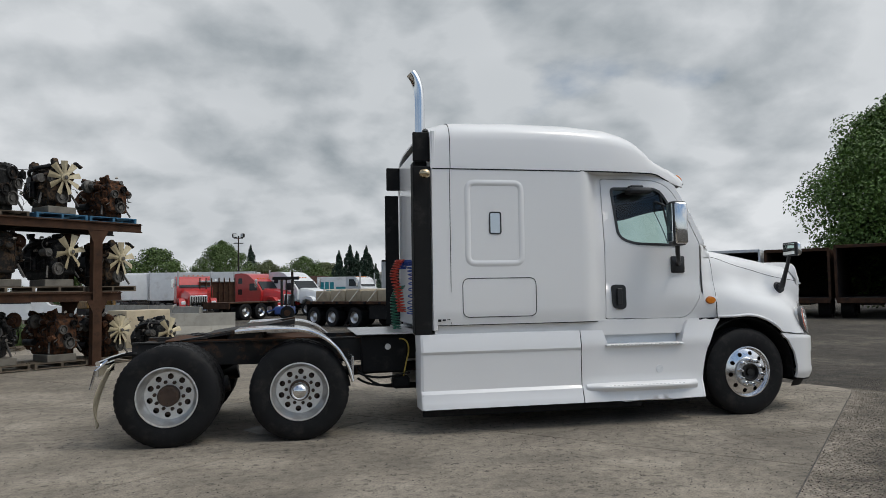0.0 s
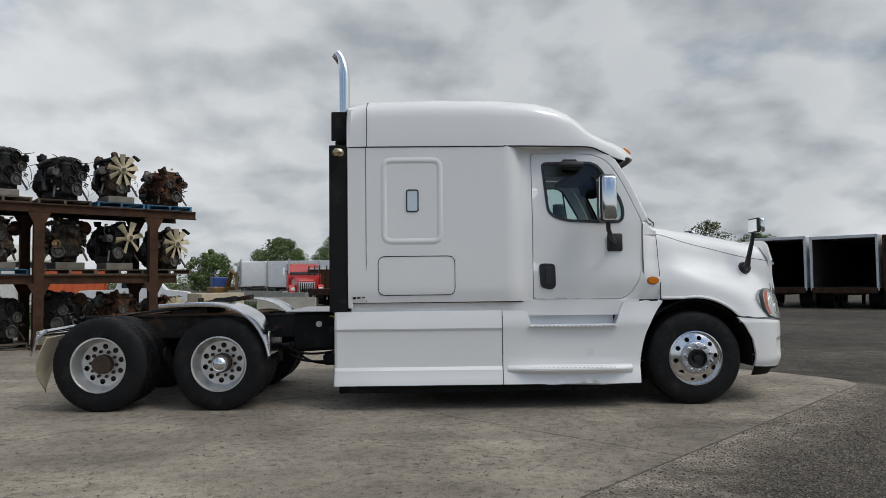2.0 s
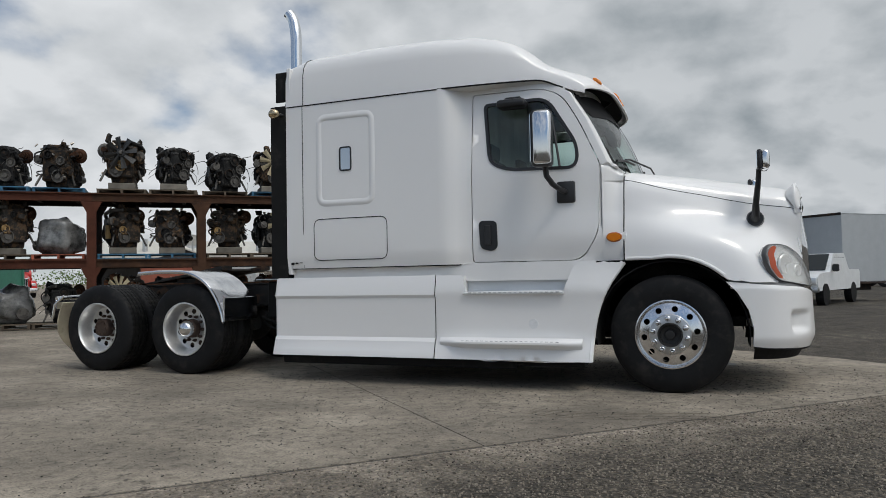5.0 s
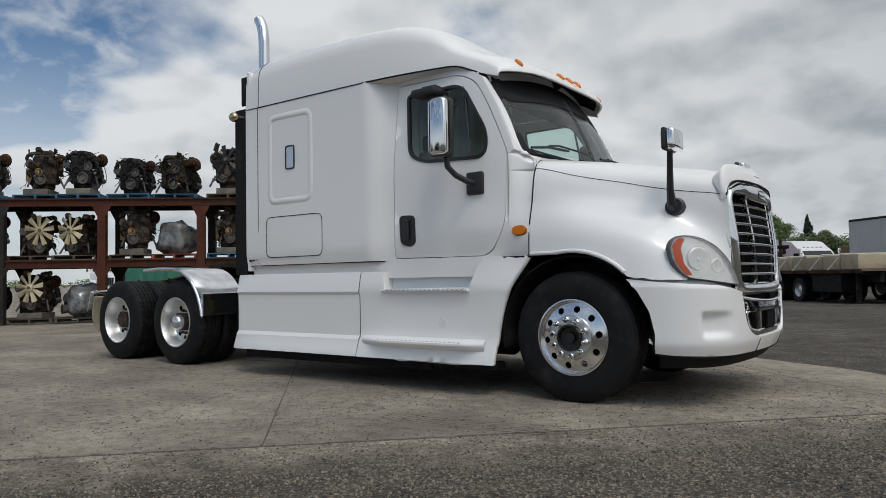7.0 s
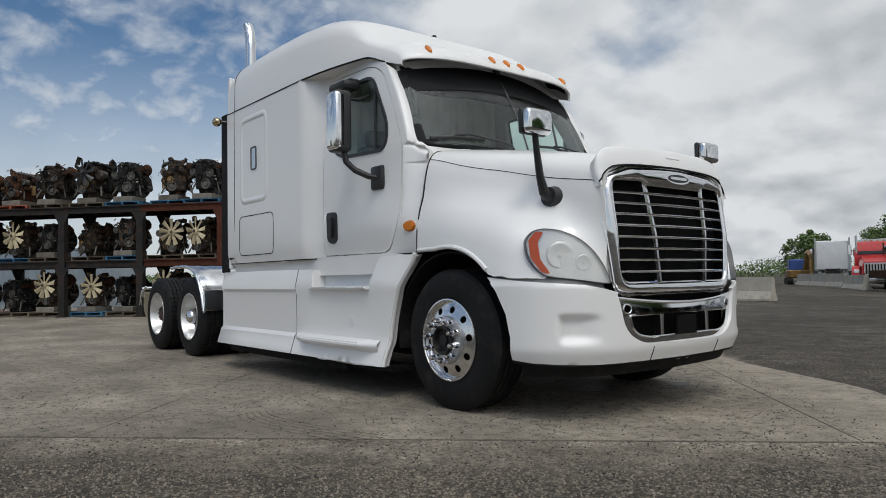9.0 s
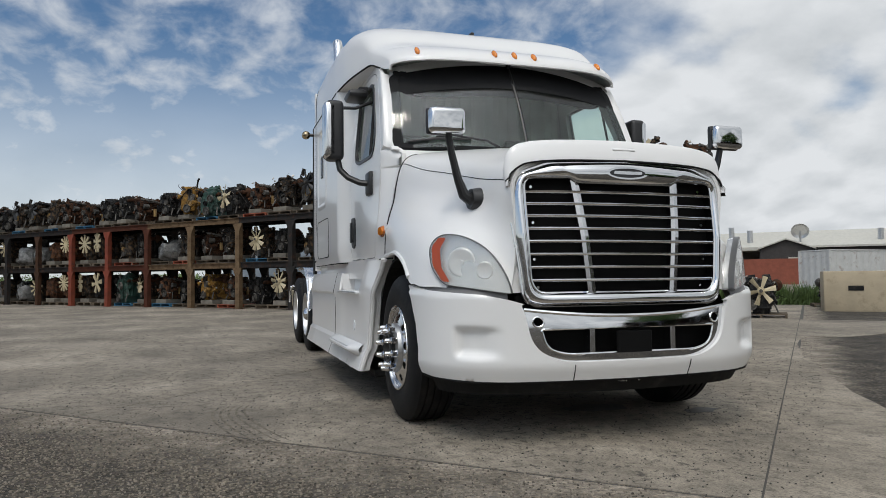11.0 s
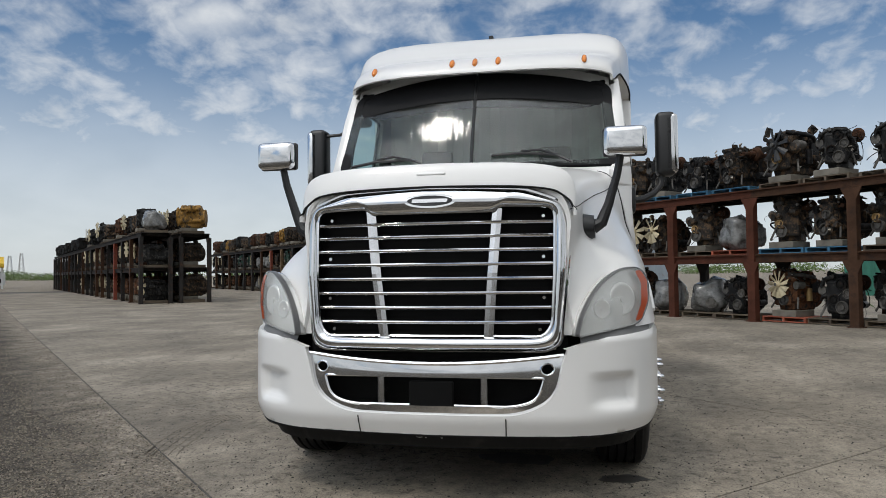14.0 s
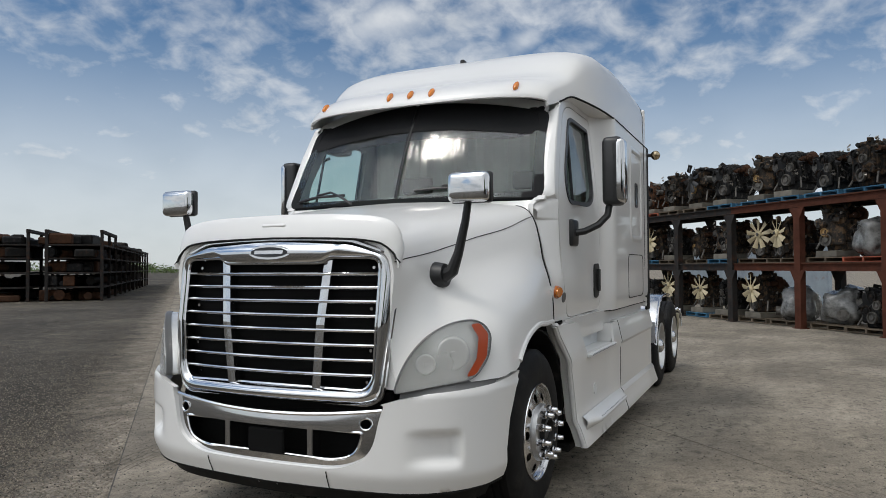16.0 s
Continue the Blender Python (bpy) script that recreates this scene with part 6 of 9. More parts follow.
def wheel(m, kind, spin_deg):
    """kind: steer, drive_cap or drive_bare. m: the centre of the tyre's outer face, outwards along -y."""
    t = Matrix.Rotation(radians(spin_deg), 4, "Y")
    m = m @ t
    if kind == "steer":
        bm = spin(BM(), [(0.302, 0.008), (0.300, 0.014), (0.290, 0.016), (0.284, 0.008), (0.280, -0.02), (0.277, -0.10), (0.27, -0.27)], 48, m)
        dome = lambda u, v: m @ Vector((u, -(-0.012 + 0.055 * (1 - (math.hypot(u, v) / 0.285) ** 2) ** 1.0 - 0.006), v))
        panel(bm, ring_pts(0.284), holes_ring(10, 0.222, 0.0265, 0.5) + [ring_pts(0.10, 24)], dome, 0.035)
        w = part("wheel", bm, ALU, truck, "polished steer wheel with ten hand holes", True, 40)
        part("hub_flange", spin(BM(), [(0.178, 0.012), (0.172, 0.040), (0.155, 0.046), (0.085, 0.046)], 32, m), ALU_DULL, w, "", True)
        part("hub", spin(BM(), [(0.105, 0.03), (0.105, 0.072), (0.098, 0.080), (0.088, 0.078), (0.080, 0.040), (0.045, 0.034), (0.040, 0.060), (0.0, 0.064)], 24, m), HUB_DARK, w, "hub darkened with the shade of its deep recess", True)
        for k in range(10):
            a = 2 * math.pi * k / 10
            part("lug_nut", spin(BM(), [(0.025, 0.0), (0.025, 0.05), (0.019, 0.056), (0.018, 0.082), (0.013, 0.098), (0.0, 0.10)], 10, m @ Matrix.Translation((0.143 * math.cos(a), -0.03, 0.143 * math.sin(a)))), NUT, w, "", True)
    else:
        bm = spin(BM(), [(0.303, 0.010), (0.302, 0.017), (0.290, 0.018), (0.282, 0.006), (0.276, -0.03), (0.262, -0.06), (0.256, -0.115), (0.240, -0.138)], 48, m)
        disc = lambda u, v: m @ Vector((u, 0.142 - 0.006 * math.hypot(u, v) / 0.24, v))
        panel(bm, ring_pts(0.243), holes_ring(10, 0.194, 0.030, 0.5) + [ring_pts(0.095, 24)], disc, 0.04)
        w = part("wheel", bm, RIM_SATIN, truck, "dished alloy drive wheel with ten hand holes", True, 40)
        part("hub", spin(BM(), [(0.108, -0.145), (0.105, -0.06), (0.09, -0.045), (0.0, -0.04)], 24, m), HUB_RUST, w, "rusty drive hub", True)
        for k in range(10):
            a = 2 * math.pi * k / 10
            part("lug_nut", spin(BM(), [(0.019, 0.0), (0.019, 0.03), (0.010, 0.032), (0.010, 0.05), (0.0, 0.052)], 6, m @ Matrix.Translation((0.140 * math.cos(a), 0.142, 0.140 * math.sin(a)))), HUB_RUST, w)
        for k in range(8):
            a = 2 * math.pi * k / 8
            part("hub_bolt", spin(BM(), [(0.012, 0.0), (0.012, 0.016), (0.0, 0.018)], 6, m @ Matrix.Translation((0.075 * math.cos(a), 0.046, 0.075 * math.sin(a)))), HUB_RUST, w)
        if kind == "drive_cap":
            part("hub_cap", spin(BM(), [(0.092, -0.05), (0.092, -0.02), (0.080, 0.012), (0.055, 0.034), (0.028, 0.044), (0.0, 0.046)], 24, m), CHROME, w, "chrome hub cap", True, 60)
    part("tyre", tyre_mesh(BM(), m, kind != "steer"), RUBBER, w, "dusty black tyre", True, 28)
    if kind != "steer":
        part("inner_tyre", tyre_mesh(BM(), m @ Matrix.Translation((0, 0.335, 0)), True), RUBBER, w, "dusty black inner tyre", True, 28)
        part("inner_rim", spin(BM(), [(0.29, -0.35), (0.285, -0.50), (0.2, -0.50), (0.1, -0.5)], 32, m), HUB_RUST, w, "", True)
    part("brake_drum", spin(BM(), [(0.0, -0.16), (0.20, -0.16), (0.21, -0.18), (0.21, -0.34), (0.0, -0.34)], 24, m), HUB_RUST, w)
    return w


for x, kind, y in ((0.0, "steer", 1.175), (-5.25, "drive_cap", 1.205), (-6.56, "drive_bare", 1.205)):
    wheel(Matrix.Translation((x, -y, 0.51)), kind, 11 if kind == "steer" else 4)
    wheel(Matrix.Translation((x, y, 0.51)) @ Matrix.Rotation(math.pi, 4, "Z"), "drive_cap" if x < -1 else kind, 23)

# ---- racks of salvaged engines ----
RUST_BROWN = surface("rust_brown_steel", (0.062, 0.032, 0.019), 0.8, vary=0.35, vscale=3.0, spots=((0.03, 0.02, 0.016), 5.0, 0.5, 0.72), bump=0.2, bscale=40, spec=0.15)
RUST_RED = surface("red_oxide_steel", (0.078, 0.028, 0.017), 0.75, vary=0.3, vscale=3.0, spots=((0.06, 0.025, 0.016), 5.0, 0.5, 0.75), bump=0.2, bscale=40, spec=0.15)
RACK_DARK = surface("dark_rack_steel", (0.026, 0.024, 0.023), 0.75, vary=0.3, vscale=3.0, spots=((0.07, 0.035, 0.022), 5.0, 0.52, 0.75), bump=0.2, bscale=40, spec=0.15)
RACK_TAN = surface("tan_rack_steel", (0.15, 0.10, 0.058), 0.75, vary=0.3, vscale=3.0, spots=((0.08, 0.045, 0.025), 5.0, 0.48, 0.7), bump=0.2, bscale=40, spec=0.15)
RACK_ORANGE = surface("orange_rack_steel", (0.20, 0.040, 0.018), 0.7, vary=0.25, vscale=3.0, spots=((0.08, 0.03, 0.018), 5.0, 0.52, 0.75))
IRON = surface("greasy_cast_iron", (0.016, 0.0155, 0.015), 0.55, 0.3, vary=0.4, vscale=6.0, spots=((0.060, 0.034, 0.020), 7.0, 0.55, 0.72), bump=0.3, bscale=30, rand=0.35, spec=0.15)
IRON_RUST = surface("rusted_cast_iron", (0.058, 0.027, 0.015), 0.8, 0.0, vary=0.4, vscale=6.0, spots=((0.03, 0.022, 0.018), 8.0, 0.5, 0.7), bump=0.3, bscale=30, rand=0.3, spec=0.15)
ENG_ALU = surface("dirty_engine_aluminium", (0.105, 0.098, 0.088), 0.6, 0.3, vary=0.35, vscale=8.0, spots=((0.04, 0.035, 0.03), 10.0, 0.48, 0.68), rand=0.3)
ENG_BLACK = surface("black_engine_paint", (0.012, 0.012, 0.013), 0.45, vary=0.4, vscale=6.0, spots=((0.05, 0.042, 0.036), 8.0, 0.52, 0.75), rand=0.3, spec=0.15)
ENG_YELLOW = surface("yellow_engine_paint", (0.26, 0.14, 0.03), 0.55, vary=0.3, vscale=6.0, spots=((0.06, 0.04, 0.02), 7.0, 0.5, 0.7))
ENG_GREEN = surface("green_engine_paint", (0.02, 0.06, 0.045), 0.55, vary=0.3, vscale=6.0, spots=((0.03, 0.03, 0.025), 7.0, 0.5, 0.7))
FAN_CREAM = surface("cream_fan_plastic", (0.46, 0.39, 0.25), 0.5, vary=0.15, vscale=8.0, spots=((0.22, 0.17, 0.10), 9.0, 0.56, 0.8), rand=0.18)
FAN_BLACK = surface("black_fan_plastic", (0.02, 0.02, 0.02), 0.45, vary=0.2)
FITTING = surface("worn_bright_fittings", (0.30, 0.28, 0.25), 0.4, 0.7, vary=0.3, vscale=8.0, spots=((0.10, 0.06, 0.035), 9.0, 0.48, 0.66), rand=0.5, island=True)
TAN_PART = surface("ochre_metal", (0.34, 0.22, 0.09), 0.5, 0.3, vary=0.25, vscale=9)
WOOD = surface("weathered_wood", (0.115, 0.092, 0.068), 0.85, vary=0.25, vscale=5.0, spots=((0.09, 0.07, 0.05), 9.0, 0.52, 0.75), rand=0.35, bump=0.15, bscale=50, spec=0.15)
WOOD_BLUE = surface("blue_painted_wood", (0.035, 0.13, 0.22), 0.8, vary=0.25, vscale=5.0, spots=((0.10, 0.08, 0.06), 8.0, 0.54, 0.75), rand=0.25)
WOOD_RED = surface("red_painted_wood", (0.28, 0.07, 0.035), 0.8, vary=0.25, vscale=5.0, spots=((0.12, 0.09, 0.06), 8.0, 0.54, 0.75), rand=0.25)
BLOCK_GREY = surface("grey_timber_block", (0.17, 0.155, 0.13), 0.85, vary=0.2, vscale=5.0, rand=0.25, bump=0.15, bscale=40, spec=0.15)
WRAP = surface("grey_shrink_wrap", (0.19, 0.19, 0.185), 0.26, 0.0, vary=0.35, vscale=6.0, spots=((0.06, 0.06, 0.058), 4.0, 0.46, 0.66), coat=0.25, bump=0.5, bscale=14)


def ibeam(bm, p0, p1, w, h, tf=0.02):
    """An I section from p0 to p1 along x or y or z, as three plates."""
    p0, p1 = Vector(p0), Vector(p1)
    d = p1 - p0
    if abs(d.z) > 0.5 * d.length:
        box(bm, p0.x - w / 2, p0.x - w / 2 + tf, p0.y - h / 2, p0.y + h / 2, p0.z, p1.z)
        box(bm, p0.x + w / 2 - tf, p0.x + w / 2, p0.y - h / 2, p0.y + h / 2, p0.z, p1.z)
        box(bm, p0.x - w / 2 + tf, p0.x + w / 2 - tf, p0.y - tf / 2, p0.y + tf / 2, p0.z, p1.z)
        box(bm, p0.x - w / 2, p0.x + w / 2, p0.y - h / 2 - 0.004, p0.y - h / 2 + 0.012, p0.z, p1.z)
    elif abs(d.x) > abs(d.y):
        box(bm, p0.x, p1.x, p0.y - w / 2, p0.y + w / 2, p0.z - tf, p0.z)
        box(bm, p0.x, p1.x, p0.y - w / 2, p0.y + w / 2, p0.z - h, p0.z - h + tf)
        box(bm, p0.x, p1.x, p0.y - tf / 2, p0.y + tf / 2, p0.z - h + tf, p0.z - tf)
    else:
        box(bm, p0.x - w / 2, p0.x + w / 2, p0.y, p1.y, p0.z - tf, p0.z)
        box(bm, p0.x - w / 2, p0.x + w / 2, p0.y, p1.y, p0.z - h, p0.z - h + tf)
        box(bm, p0.x - tf / 2, p0.x + tf / 2, p0.y, p1.y, p0.z - h + tf, p0.z - tf)
    return bm


BAY, DEEP, Z_MID, Z_TOP = 2.44, 1.25, 1.60, 3.16
ROW = pose(-9.62, 8.03, 0, 0, 0, 41.68)


def flared_post(x, y, z1, w=0.20):
    bm = ibeam(BM(), (x, y, 0.0), (x, y, z1 - 0.2), w, 0.16)
    for zt in (Z_MID - 0.18, z1 - 0.20):
        prism(bm, [(x - w / 2, zt - 0.26), (x + w / 2, zt - 0.26), (x + w / 2 + 0.13, zt), (x - w / 2 - 0.13, zt)], y - 0.085, y - 0.06, lambda u, v, d: Vector((u, d, v)))
    box(bm, x - w / 2 - 0.05, x + w / 2 + 0.05, y - 0.12, y + 0.12, 0.0, 0.02)
    return bm


def rack_bay(base, n, post_mat, beam_mat, deck_mat, end=False, tip=0.0):
    """One bay, running from x = -BAY * n - BAY to -BAY * n in its row's frame."""
    x1 = 0.0
    x0 = -BAY
    r = thing("storage_rack", {"b": "rust-brown", "r": "red-oxide", "d": "dark steel", "t": "tan", "o": "orange"}[post_mat[0]] + " two-tier steel rack bay holding engines", "rack", base @ Matrix.Translation((-BAY * n, 0, 0)), "engine rack row")
    pm, bmat = MATS[post_mat[0]], MATS[beam_mat]
    part("front_post", flared_post(x1, 0.0, Z_TOP), pm, r)
    part("back_post", flared_post(x1, DEEP, Z_TOP), MATS["d"] if post_mat[0] in "rto" else pm, r)
    if end:
        part("front_post", flared_post(x0, 0.0, Z_TOP), pm, r)
        part("back_post", flared_post(x0, DEEP, Z_TOP), pm, r)
    for z in (Z_MID, Z_TOP):
        t1 = tip if z == Z_TOP else tip * 0.55
        part("front_beam", ibeam(BM(), (x0 + 0.0, 0.0, z), (x1 + t1, 0.0, z), 0.12, 0.19), bmat, r)
        part("back_beam", ibeam(BM(), (x0 + 0.0, DEEP, z), (x1 + t1, DEEP, z), 0.12, 0.19), MATS["d"], r)
        part("deck", box(BM(), x0 + 0.01, x1 + t1 - 0.01, -0.02, DEEP + 0.02, z + 0.002, z + 0.016), MATS[deck_mat], r)
        for k in range(3):
            part("cross_bar", ibeam(BM(), (x0 + 0.4 + 0.82 * k, 0.06, z - 0.01), (x0 + 0.4 + 0.82 * k, DEEP - 0.06, z - 0.01), 0.08, 0.12), MATS["d"], r)
    return r


MATS = {"b": RUST_BROWN, "r": RUST_RED, "d": RACK_DARK, "t": RACK_TAN, "o": RACK_ORANGE}
POSTS = "bbrrddttroobddbddtobdddbdbdd"
BEAMS = "bbrrddttrrddddbdddbddddbdddd"
for n in range(26):
    rack_bay(ROW, n, POSTS[n], BEAMS[n], "b" if n < 4 else "d", n == 25, 1.05 if n == 0 else 0.0)


# ---- pallets ----
def pallet_proto(mat, name_label, simple=False):
    p = thing("pallet", name_label, "pallet", group="pallets under engines")
    if simple:
        comb = [(-0.55, 0.0), (-0.46, 0.0), (-0.46, 0.095), (-0.05, 0.095), (-0.05, 0.0), (0.05, 0.0), (0.05, 0.095), (0.46, 0.095), (0.46, 0.0), (0.55, 0.0), (0.55, 0.122), (-0.55, 0.122)]
        bm = prism(BM(), comb, -0.5, 0.5, lambda u, v, d: Vector((u, d, v)))
        part("pallet_body", bm, mat, p)
    else:
        for k in range(6):
            part("deck_board", box(BM(), -0.55, 0.55, -0.5 + 0.178 * k, -0.5 + 0.178 * k + 0.11, 0.10, 0.122), mat, p)
        for x in (-0.52, 0, 0.52):
            part("stringer", box(BM(), x - 0.025, x + 0.025, -0.5, 0.5, 0.02, 0.10), mat, p)
        for k in range(2):
            part("bottom_board", box(BM(), -0.55, 0.55, -0.5 + 0.89 * k, -0.39 + 0.89 * k, 0.0, 0.02), mat, p)
    return p


PAL = {}
for key, mat, lab in (("w", WOOD, "weathered grey wooden pallet under an engine"), ("b", WOOD_BLUE, "chipped blue wooden pallet under an engine"), ("r", WOOD_RED, "faded red wooden pallet under an engine")):
    PAL[key] = pallet_proto(mat, lab)
PAL["far"] = pallet_proto(WOOD, "weathered wooden pallet in the far racks", True)


# ---- engines: x across, fan end towards -y, sump at z = 0 ----
def fan_blade(c, r, a, twist=28):
    d = Vector((math.cos(a), 0, math.sin(a)))
    t = Vector((-math.sin(a), 0, math.cos(a)))
    tw = math.radians(twist)
    rows = []
    for i in range(4):
        q = 0.22 + 0.78 * i / 3
        w = r * (0.10 + 0.10 * i / 3)
        e = t * w * math.cos(tw) + Vector((0, w * math.sin(tw), 0))
        p = c + d * (r * q)
        rows.append([p - e, p + Vector((0, -0.012, 0)), p + e])
    return rows


def fan(c, r, n, mat, e, joined):
    """A plastic cooling fan: hub with blades."""
    c = Vector(c)
    m = Matrix.Translation(c)
    bm = spin(BM(), [(r * 0.27, -0.05), (r * 0.25, 0.05), (r * 0.16, 0.055), (r * 0.13, 0.085), (0.0, 0.085)], 16, m)
    angles = [2 * math.pi * k / n + 0.2 for k in range(n)]
    if joined:
        bm.free()
        star = []
        for a in angles:
            w = 0.62 * math.pi / n
            star += [(0.30 * r * math.cos(a - w), 0.30 * r * math.sin(a - w)), (r * math.cos(a - w * 0.8), r * math.sin(a - w * 0.8)), (r * math.cos(a + w * 0.5), r * math.sin(a + w * 0.5)), (0.30 * r * math.cos(a + w), 0.30 * r * math.sin(a + w))]
        return part("fan", prism(BM(), star, -0.02, 0.02, lambda u, v, d: c + Vector((u, d, v))), mat, e)
    hub = part("fan", bm, mat, e, "engine cooling fan", True)
    for a in angles:
        part("fan_blade", thicken(skin(BM(), fan_blade(c, r, a)), 0.006), mat, hub)
    part("fan_clutch", cyl(BM(), c + Vector((0, -0.10, 0)), c + Vector((0, -0.08, 0)), r * 0.10, r * 0.13, 12), ENG_ALU, hub)
    return hub


def fused(bm, voxel, keep):
    """One closed mesh from many overlapping solids."""
    me = bpy.data.meshes.new("fuse")
    bm.to_mesh(me)
    bm.free()
    ob = new("fuse", me)
    r = ob.modifiers.new("remesh", "REMESH")
    r.mode, r.voxel_size = "VOXEL", voxel
    d = ob.modifiers.new("decimate", "DECIMATE")
    d.ratio = keep
    bpy.context.view_layer.update()
    dg = bpy.context.evaluated_depsgraph_get()
    out = bpy.data.meshes.new_from_object(ob.evaluated_get(dg))
    bpy.data.objects.remove(ob)
    return out


FAR_COAT = {
    "greasy_cast_iron": surface("far_greasy_iron", (0.022, 0.020, 0.018), 0.7, vary=0.5, vscale=7.0, spots=((0.105, 0.066, 0.038), 9.0, 0.47, 0.62), bump=0.5, bscale=35, rand=0.4, spec=0.15),
    "rusted_cast_iron": surface("far_rusty_iron", (0.085, 0.038, 0.019), 0.8, vary=0.5, vscale=7.0, spots=((0.018, 0.016, 0.014), 9.0, 0.46, 0.60), bump=0.5, bscale=35, rand=0.4, spec=0.15),
    "black_engine_paint": surface("far_black_engine", (0.013, 0.013, 0.013), 0.6, vary=0.5, vscale=7.0, spots=((0.070, 0.063, 0.054), 9.0, 0.53, 0.68), bump=0.5, bscale=35, rand=0.4, spec=0.2),
    "yellow_engine_paint": surface("far_yellow_engine", (0.24, 0.13, 0.03), 0.6, vary=0.4, vscale=7.0, spots=((0.04, 0.03, 0.02), 6.0, 0.48, 0.62), spec=0.2),
}


def engine(seed, main, fan_mat=None, fan_r=0.36, fan_n=9, label="", long=False, pulley=None, simple=False):
    """A diesel engine about a metre high. simple: far copies, clutter joined."""
    rnd = random.Random(seed)
    e = thing("engine", label, "engine", group="salvaged engines")
    L = 0.95 if long else 0.80
    w = 0.30
    pieces = []

    def put(name, bm, mat, sm=False, lab=""):
        pieces.append((name, bm, mat, sm, lab))

    bm = box(BM(), -w, w, -L / 2, L / 2, 0.20, 0.66, 0.03)
    put("block", bm, main)
    for k in range(5):
        y = -L / 2 + 0.1 + (L - 0.2) * k / 4
        put("block_rib", box(BM(), -w - 0.03, w + 0.03, y - 0.02, y + 0.02, 0.24, 0.62), main)
    put("oil_pan", box(BM(), -w + 0.06, w - 0.06, -L / 2 + 0.03, L / 2 - 0.03, 0.0, 0.20, 0.04), ENG_BLACK)
    put("cylinder_head", box(BM(), -w + 0.05, w - 0.02, -L / 2 + 0.02, L / 2 - 0.02, 0.66, 0.82, 0.015), main)
    nb = 3
    vm = ENG_ALU if rnd.random() < 0.5 else main
    for k in range(nb):
        y0 = -L / 2 + 0.04 + (L - 0.08) * k / nb
        put("valve_cover", box(BM(), -w + 0.09, w - 0.08, y0 + 0.01, y0 + (L - 0.08) / nb - 0.01, 0.82, 0.93, 0.03), vm)
    # front cover and pulleys
    put("timing_cover", box(BM(), -w + 0.02, w - 0.02, -L / 2 - 0.09, -L / 2, 0.12, 0.80, 0.04), ENG_ALU)
    for k in range(4):
        c = (rnd.uniform(-0.24, 0.24), 0.22 + 0.17 * k + rnd.uniform(-0.04, 0.04))
        r = rnd.uniform(0.06, 0.13) if k else 0.14
        bm = spin(BM(), [(0.0, 0.05), (r * 0.4, 0.05), (r * 0.45, 0.02), (r * 0.8, 0.02), (r * 0.85, 0.06), (r, 0.06), (r * 0.93, 0.04), (r, 0.02), (r, -0.02), (0, -0.02)], 18, Matrix.Translation((c[0], -L / 2 - 0.10, c[1])))
        put("pulley", bm, pulley if (pulley and k == 1) else (IRON if k % 2 else ENG_ALU), True)
    # flywheel housing
    put("bell_housing", cyl(BM(), (0, L / 2, 0.40), (0, L / 2 + 0.14, 0.40), 0.34, 0.37, 20), ENG_ALU, True)
    # manifold, turbo, big pipes
    s = rnd.choice((-1, 1))
    bm = tube(BM(), [(s * 0.40, -L / 2 + 0.1, 0.74), (s * 0.42, 0, 0.75), (s * 0.40, L / 2 - 0.1, 0.74)], 0.055, 10)
    for k in range(4):
        y = -L / 2 + 0.14 + (L - 0.28) * k / 3
        tube(bm, [(s * 0.26, y, 0.72), (s * 0.40, y, 0.74)], 0.04, 8)
    put("exhaust_manifold", bm, IRON_RUST, True)
    bm = spin(BM(), [(0.05, 0.07), (0.10, 0.08), (0.155, 0.04), (0.165, 0.0), (0.155, -0.04), (0.10, -0.08), (0.05, -0.07)], 18, Matrix.Translation((s * 0.42, 0.04, 0.76)))
    cyl(bm, (s * 0.42, -0.02, 0.76), (s * 0.42, -0.2, 0.75), 0.06, 0.07, 14)
    cyl(bm, (s * 0.42, 0.04, 0.76), (s * 0.42, 0.2, 0.77), 0.07, 0.09, 14)
    put("turbocharger", bm, IRON_RUST if rnd.random() < 0.5 else ENG_ALU, True)
    put("intake_pipe", tube(BM(), catmull([(-s * 0.32, L / 2 - 0.1, 0.70), (-s * 0.42, 0.1, 0.78), (-s * 0.36, -0.2, 0.84), (-s * 0.15, -L / 2 - 0.02, 0.84 + rnd.uniform(-0.04, 0.06))], 4), 0.045, 10), ENG_BLACK if rnd.random() < 0.6 else ENG_ALU, True)
    put("alternator", cyl(BM(), (-s * 0.40, -L / 2 - 0.02, 0.60), (-s * 0.40, -L / 2 + 0.22, 0.60), 0.095, 0.085, 14), ENG_ALU, True)
    put("starter_motor", cyl(BM(), (s * 0.37, L / 2 - 0.35, 0.28), (s * 0.37, L / 2, 0.28), 0.075, 0.075, 12), ENG_BLACK, True)
    put("oil_filter", cyl(BM(), (-s * 0.38, 0.02, 0.22), (-s * 0.38, 0.02, 0.52), 0.07, 0.07, 12), rnd.choice((ENG_BLACK, ENG_ALU, TAN_PART)), True)
    put("control_box", box(BM(), -s * 0.33 - 0.05, -s * 0.33 + 0.05, 0.12, 0.36, 0.42, 0.68, 0.015), ENG_BLACK)
